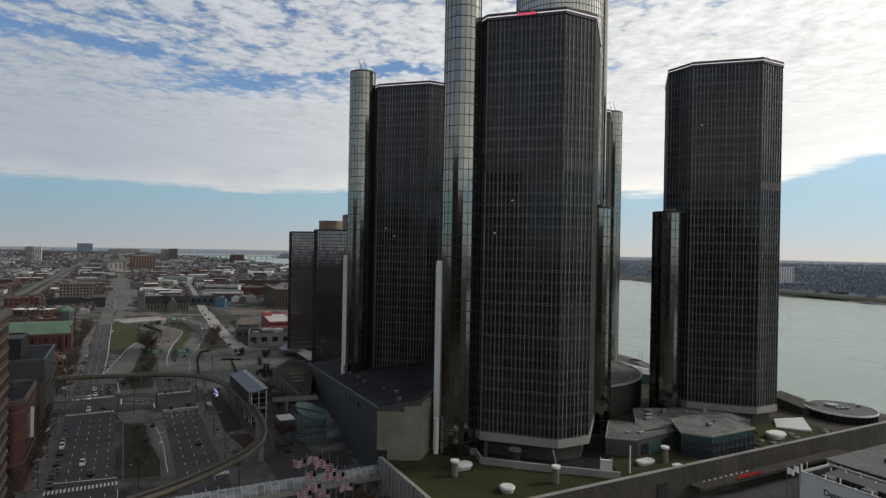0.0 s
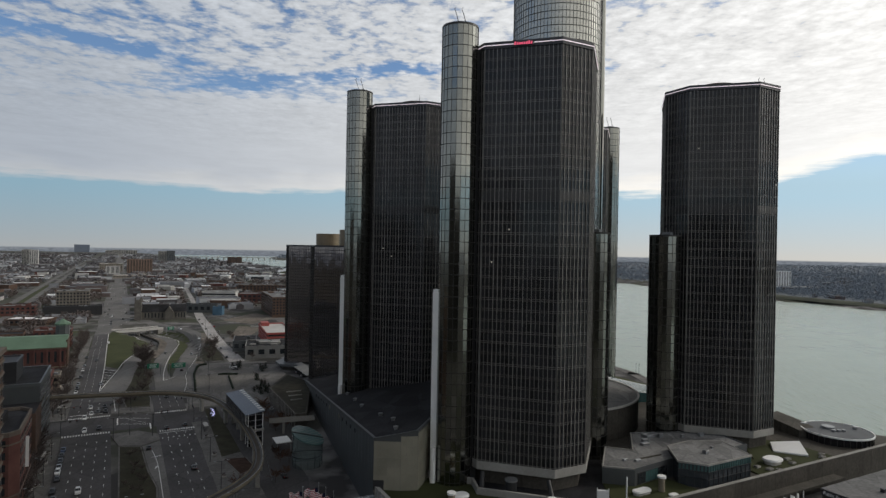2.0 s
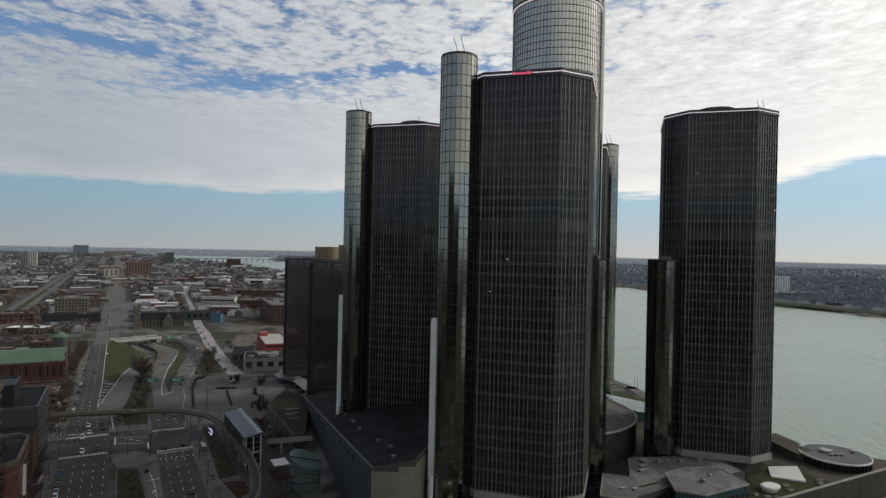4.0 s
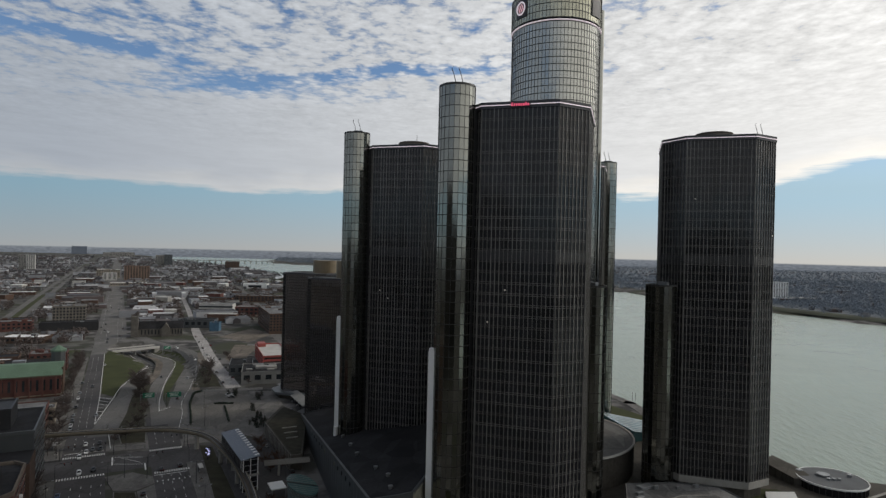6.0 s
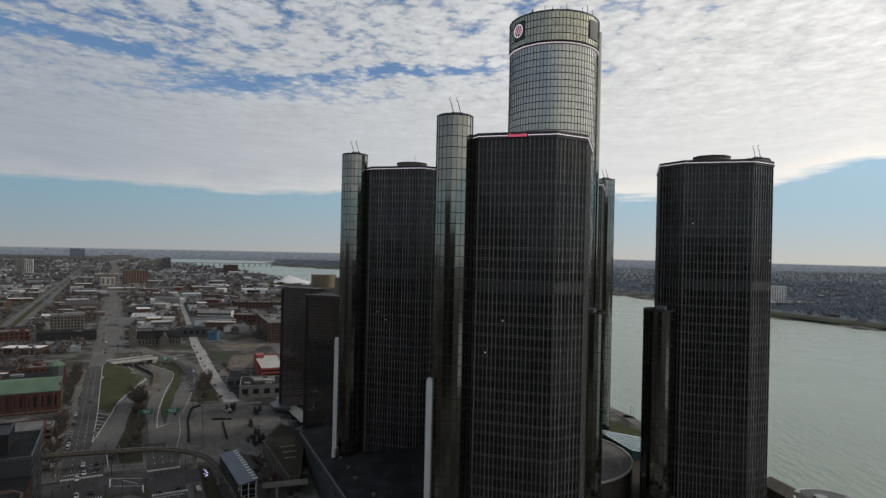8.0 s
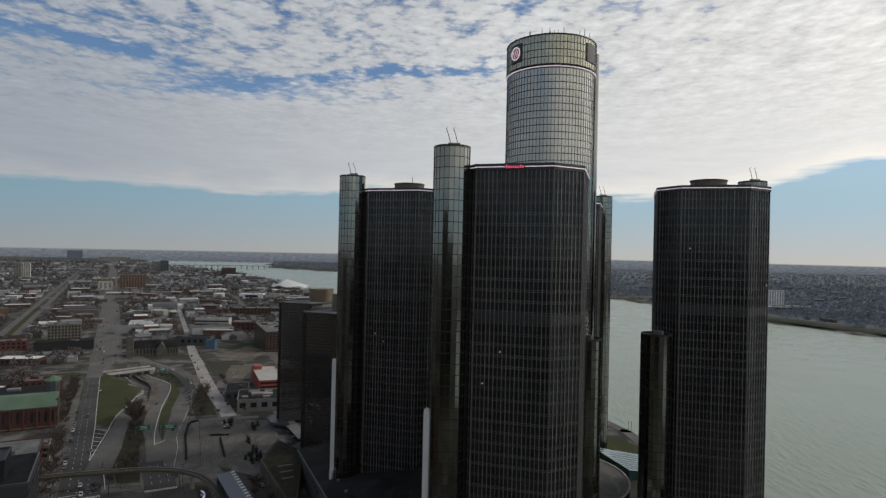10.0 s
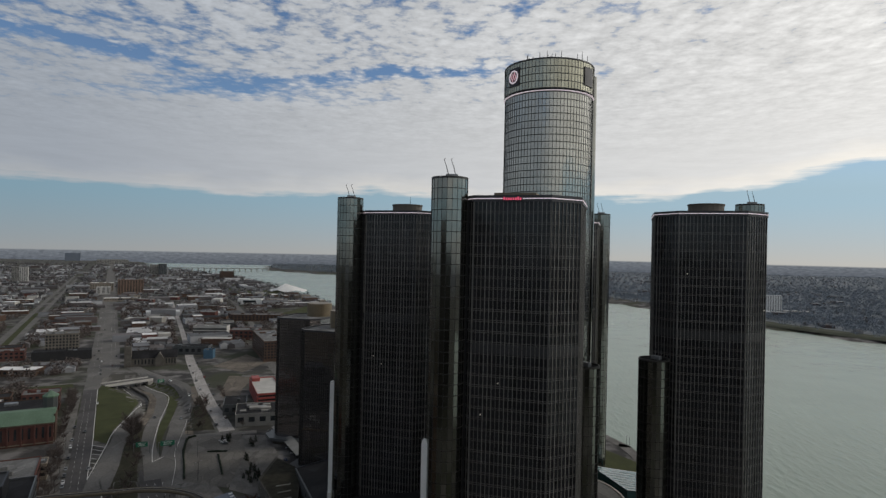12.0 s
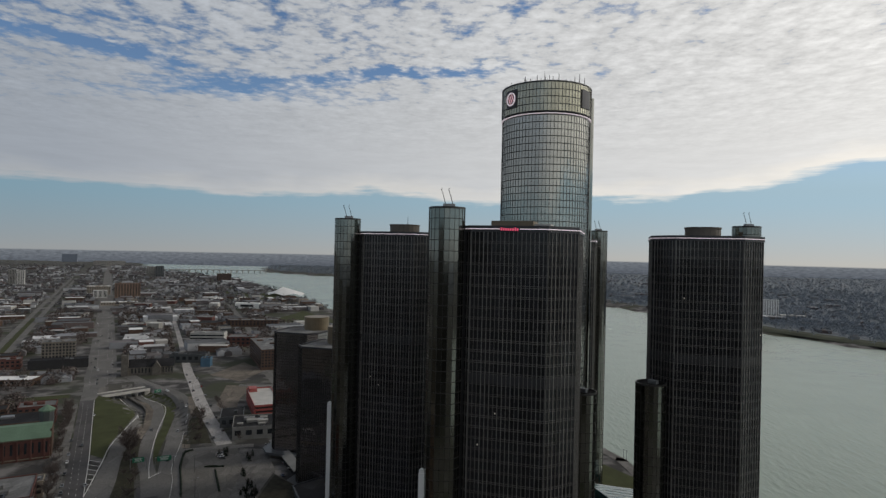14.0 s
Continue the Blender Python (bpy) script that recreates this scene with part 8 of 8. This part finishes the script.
def river_bridge():
    t = thing("river_bridge", "long low arched bridge to the wooded island", "bridge")
    a, b = Vector((-1640, 3560)), Vector((-1020, 3712))
    d = b - a
    ang = math.degrees(math.atan2(d.y, d.x))
    t.matrix_basis = pose(a.x, a.y, 0, 0, 0, ang)
    bm = bmesh.new()
    box(bm, 0, d.length, -8, 8, 7, 10)
    part("deck", bm, CONCRETE, t)
    for k in range(20):
        bm = bmesh.new()
        box(bm, k * d.length / 19 - 2.5, k * d.length / 19 + 2.5, -8, 8, -10, 8)
        part("pier", bm, CONCRETE, t)


river_bridge()
LIGHTHOUSE = thing("light_tower", "small white river light tower", "tower", (-236, 1490, 0))
bm = bmesh.new()
tube(bm, [(0, 0, 0), (0, 0, 16), (0, 0, 18)], 1.8, 10, 0.6)
part("shaft", bm, WHITE, LIGHTHOUSE)
block(842, 1482, -20, 44, 18, 46.0, WHITE, ROOF_GREY, "grey high-rise flats on the far shore", "apartment block", "high_rise", rows=14, cols=8, sides="F", units=1)
block(900, 1480, -20, 60, 20, 9.0, CONCRETE_PALE, WHITE, "low white building on the far shore", "building", "low_block", rows=1, cols=8, sides="F", units=1)


# ---- the rest of the town, block by block ----
TAKEN = [(-452, 758, 60), (-436, 716, 50), (-492, 704, 40), (-520, 745, 30), (-312, 698, 48), (-262, 424, 60), (-345, 945, 42), (-280, 905, 36), (-275, 745, 30), (-305, 770, 40), (-208, 775, 66), (-215, 1010, 55), (-330, 1130, 60),
         (-150, 551, 48), (-137, 479, 34), (-842, 1690, 60), (-760, 1480, 55), (-440, 1455, 45), (-452, 1885, 90), (-1360, 1990, 60), (-905, 1660, 45), (-975, 1780, 60), (-230, 560, 110), (-240, 1300, 120), (-250, 720, 60), (-190, 600, 60), (-330, 600, 60)]
ROADS = [[(-118, 385), (-152, 452), (-190, 522), (-222, 586), (-255, 655), (-288, 722), (-420, 1010), (-640, 1480)], [(-60, 420), (-110, 480), (-160, 640), (-210, 760), (-300, 1020), (-520, 1560)]]


def free(x, y, r):
    p = Vector((x, y))
    q, s = p.dot(AR), p.dot(AV)
    if -24 - r < q < 15 + r or -140 - r * 0.8 < q < -104 + r * 0.8 or 676 - r < s < 704 + r:
        return False
    if any((x - a) ** 2 + (y - b) ** 2 < (c + r) ** 2 for a, b, c in TAKEN):
        return False
    if min(float(away(x, y, rd)) for rd in ROADS) < 9 + r:
        return False
    return float(height(x, y)) > -0.6 and not bool(inside(np.array(x), np.array(y), NEAR_BANK + FAR_BANK))


def wooded(q, s):
    """How much of the plan is given over to bare trees."""
    if -104 < q < -24 and 790 < s < 1120 or q < -140 and s < 1500:
        return 0.7
    return 0.0


def town():
    rnd = random.Random(99)
    walls = [BRICK_RED, BRICK_BROWN, BRICK_BROWN, BRICK_TAN, CONCRETE, METAL_GREY, CONCRETE_PALE]
    words = ["red brick", "brown brick", "brown brick", "tan brick", "grey concrete", "dark grey", "pale grey"]
    roofs = [ROOF_DARK, ROOF_GREY, ROOF_GREY, ROOF_DARK, CONCRETE_PALE, WHITE]
    rwords = ["black", "grey", "grey", "black", "pale", "white"]
    made = 0
    for _ in range(5000):
        if made >= 270:
            break
        s = rnd.uniform(0, 1) ** 1.3 * 1300 + 560
        q = rnd.uniform(-0.62 * s, 0.30 * s + 60)
        x, y = av(q, s)
        w, d, h = rnd.uniform(14, 46), rnd.uniform(12, 26), rnd.choice((5, 6, 7, 8, 9, 10, 12))
        r = max(w, d) * 0.56
        if not free(x, y, r):
            continue
        if rnd.random() < wooded(q, s):
            continue
        i, j = rnd.randrange(7), rnd.randrange(6)
        TAKEN.append((x, y, r * 0.9))
        near = s < 820
        block(x, y, AVT + rnd.choice((0, 0, 90, -22)), w, d, h, walls[i], roofs[j], f"low {words[i]} building with {rwords[j]} flat roof", "building", "building", "low town buildings",
              rows=(1 if h < 8 else 2) if near else 0, cols=max(3, int(w / 5)), sides="F", units=2 if near else 0, parapet=0.6 if near else 0)
        made += 1


town()


def roofs_far():
    """Far houses, past counting: small pitched or flat blocks, joined."""
    rnd = random.Random(5)
    v, f, tint = [], [], []
    n = 0
    # cool tints: some distance haze is mixed into the house colours
    mats = [surface("far_" + n, c, 0.9, var=0.3, scale=0.02, fine=0.1, island=0.4) for n, c in (("brown", (0.120, 0.112, 0.115)), ("grey", (0.20, 0.207, 0.222)), ("pale", (0.35, 0.358, 0.372)),
            ("brick", (0.118, 0.095, 0.092)), ("slate", (0.095, 0.098, 0.105)), ("white", (0.48, 0.485, 0.49)))]
    while n < 9800:
        right = rnd.random() < 0.30
        if right:
            x, y = rnd.uniform(250, 3000), rnd.uniform(700, 4600)
            if bool(inside(np.array(x), np.array(y), NEAR_BANK + FAR_BANK)) or float(away(x, y, FAR_BANK)) < 45 or x < 250:
                continue
            if rnd.random() > math.exp(-float(away(x, y, FAR_BANK)) / 900):
                continue
        else:
            s = 740 + 3900 * rnd.random() ** 1.6
            q = rnd.uniform(-0.9 * s, 0.34 * s)
            x, y = av(q, s)
            if -24 < q < 15 or -142 < q < -104 or bool(inside(np.array(x), np.array(y), NEAR_BANK + FAR_BANK)) or float(away(x, y, NEAR_BANK)) < 30:
                continue
            if rnd.random() < wooded(q, s) or s < 1900 and not free(x, y, 9):
                continue
        big = rnd.random() < (0.10 if not right else 0.04)
        w, d, h = (rnd.uniform(25, 60), rnd.uniform(15, 40), rnd.uniform(5, 11)) if big else (rnd.uniform(7, 12), rnd.uniform(7, 11), rnd.uniform(4, 6))
        a = radians(AVT + rnd.choice((0, 90)) + rnd.uniform(-4, 4)) if not right else radians(-22 + rnd.choice((0, 90)) + rnd.uniform(-6, 6))
        ca, sa = math.cos(a), math.sin(a)
        k = len(v)
        rise = 0 if big else 2.6
        for px_, py_, pz in ((-1, -1, -1), (1, -1, -1), (1, 1, -1), (-1, 1, -1), (-1, -1, h), (1, -1, h), (1, 1, h), (-1, 1, h), (-1, 0, h + rise), (1, 0, h + rise)):
            lx, ly = px_ * w / 2, py_ * d / 2
            v.append((x + lx * ca - ly * sa, y + lx * sa + ly * ca, pz))
        wall = rnd.choice((0, 0, 1, 2, 3, 2))
        top = rnd.choice((4, 4, 0, 1, 5)) if big else rnd.choice((4, 0, 4, 0, 1))
        for q4, m in (((0, 1, 5, 4), wall), ((1, 2, 6, 5), wall), ((2, 3, 7, 6), wall), ((3, 0, 4, 7), wall), ((4, 5, 9, 8), top), ((6, 7, 8, 9), top)):
            f.append(tuple(k + i for i in q4))
            tint.append(m)
        if not big:
            f += [(k + 4, k + 8, k + 7), (k + 5, k + 6, k + 9)]
            tint += [wall, wall]
        n += 1
    me = bpy.data.meshes.new("far_house")
    me.from_pydata(v, [], f)
    for m in mats:
        me.materials.append(m)
    me.polygons.foreach_set("material_index", tint)
    tagged(new("far_house", me), "far small houses with grey and brown roofs", "houses", kind="stuff")


roofs_far()


def woods(name, spots, material, label, size, twigs, seed):
    """Far bare trees past counting: crowns of loose twig flakes on thin stems."""
    g = np.random.default_rng(seed)
    P = np.array(spots)
    n = len(P)
    S = g.uniform(0.7, 1.25, n) * size
    c = g.normal(0, 1, (n, twigs, 3))
    c /= np.linalg.norm(c, axis=2, keepdims=True)
    c *= g.uniform(0.35, 1.0, (n, twigs, 1)) ** 0.6
    c = c * (S[:, None, None] * np.array([0.40, 0.40, 0.42])) + np.stack([P[:, 0], P[:, 1], P[:, 2] + S * 0.58], 1)[:, None, :]
    e = g.normal(0, 1, (n, twigs, 3, 3)) * (S[:, None, None, None] * (0.085 if twigs > 20 else 0.15))
    V = (c[:, :, None, :] + e).reshape(-1, 3)
    me = bpy.data.meshes.new(name)
    m = len(V) // 3
    me.from_pydata(V.tolist(), [], np.arange(m * 3).reshape(-1, 3).tolist())
    tagged(link(name, me, material), label, "woods", kind="stuff")


# lifted and cooled colours: distance haze is put into the woods
WOOD_FAR = surface("hazed_bare_woods", (0.088, 0.086, 0.092), 0.95, var=0.3, island=0.5, scale=0.01, fine=0.05)
WOOD_CANADA = surface("hazed_shore_woods", (0.178, 0.208, 0.243), 0.95, var=0.25, island=0.35, scale=0.01, fine=0.05)


def plant_woods():
    rnd = random.Random(41)
    near, mid, far = [], [], []
    tries = 0
    while len(near) < 5400 and tries < 60000:
        tries += 1
        s = rnd.uniform(520, 1500)
        q = rnd.uniform(-0.75 * s, 0.3 * s)
        x, y = av(q, s)
        if not free(x, y, 3) or noise.noise(Vector((x * 0.012, y * 0.012, 1.0))) < -0.15:
            continue
        near.append((x, y, 0.0))
    while len(mid) < 8500:
        s = 1400 + 3400 * rnd.random() ** 0.8
        q = rnd.uniform(-0.95 * s, 0.34 * s)
        x, y = av(q, s)
        if -22 < q < 13 or -138 < q < -106 or bool(inside(np.array(x), np.array(y), NEAR_BANK + FAR_BANK)) or noise.noise(Vector((x * 0.006, y * 0.006, 4.0))) < -0.12:
            continue
        mid.append((x, y, 0.0))
    while len(far) < 24000:
        y = rnd.uniform(600, 4950) if len(far) % 2 else 600 + 2200 * rnd.random() ** 1.5
        x = y * rnd.uniform(0.13, 0.92) if len(far) % 2 else rnd.uniform(420, 2000)
        if bool(inside(np.array(x), np.array(y), NEAR_BANK + FAR_BANK)) or x < 0.13 * y or float(away(x, y, NEAR_BANK)) < 200:
            continue
        b = float(away(x, y, FAR_BANK))
        if b > 320 and len(far) % 2 == 0 and rnd.random() < 0.6:
            continue
        if b < 70 and rnd.random() < 0.9:
            continue
        far.append((x, y, 0.0))
    isle = []
    while len(isle) < 2200:
        x, y = rnd.uniform(-1500, 0), rnd.uniform(3250, 5000)
        if bool(inside(np.array(x), np.array(y), ISLAND)) and float(away(x, y, ISLAND, True)) > 25:
            isle.append((x, y, -1.0))
    woods("bare_wood", near, BARK, "bare brown trees in the yards of the town", 9.0, 50, 1)
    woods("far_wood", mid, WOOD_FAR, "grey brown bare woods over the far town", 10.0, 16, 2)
    woods("shore_wood", far, WOOD_CANADA, "bare woods on the far shore, tinted blue-grey for haze", 11.0, 24, 3)
    woods("island_wood", isle, WOOD_CANADA, "bare woods on the island, tinted blue-grey for haze", 15.0, 10, 4)


plant_woods()
# pale blue greys that carry the haze over the far shore
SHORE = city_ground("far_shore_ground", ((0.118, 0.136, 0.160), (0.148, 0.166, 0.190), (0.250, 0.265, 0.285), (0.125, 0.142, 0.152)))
patch("far_shore_ground", [(1180, 640), (9000, 700), (9000, 9000), (600, 9000), (1000, 5900), (-100, 4900), (420, 2700), (655, 1660), (745, 1255), (815, 1095), (900, 980)], 0.25, SHORE, "far shore ground under bare trees, tinted blue grey for haze")
SHORE_LAWN = surface("far_shore_grass", (0.058, 0.064, 0.046), 0.95, var=0.3, scale=0.02, fine=0.1)
patch("far_shore_lawn", [(606, 1645), (697, 1240), (772, 1065), (857, 946), (1138, 606), (1180, 640), (900, 980), (815, 1095), (745, 1255), (655, 1660)], 0.4, SHORE_LAWN, "olive lawn strip along the far shore", "park")


# ---- unseen stand-ins for downtown behind the camera, added to darken reflections ----
def backdrop_block(x, y, w, d, h, turn):
    bm = bmesh.new()
    box(bm, -w / 2, w / 2, -d / 2, d / 2, 0, h)
    ob = part("backdrop", bm, CONCRETE_DARK)
    ob.matrix_basis = pose(x, y, 0, 0, 0, turn)
    tagged(ob, "plain dark unseen block, added for reflections", "building", kind="structure")


for x, y, w, d, h in ((-150, -70, 50, 50, 150), (-60, -150, 60, 60, 120), (60, -140, 70, 50, 95), (-250, 30, 50, 60, 120), (-330, 140, 60, 60, 48), (150, -180, 60, 60, 110), (-240, -160, 80, 80, 170), (-20, -300, 120, 60, 140), (-420, 40, 80, 80, 55)):
    backdrop_block(x, y, w, d, h, AVT)
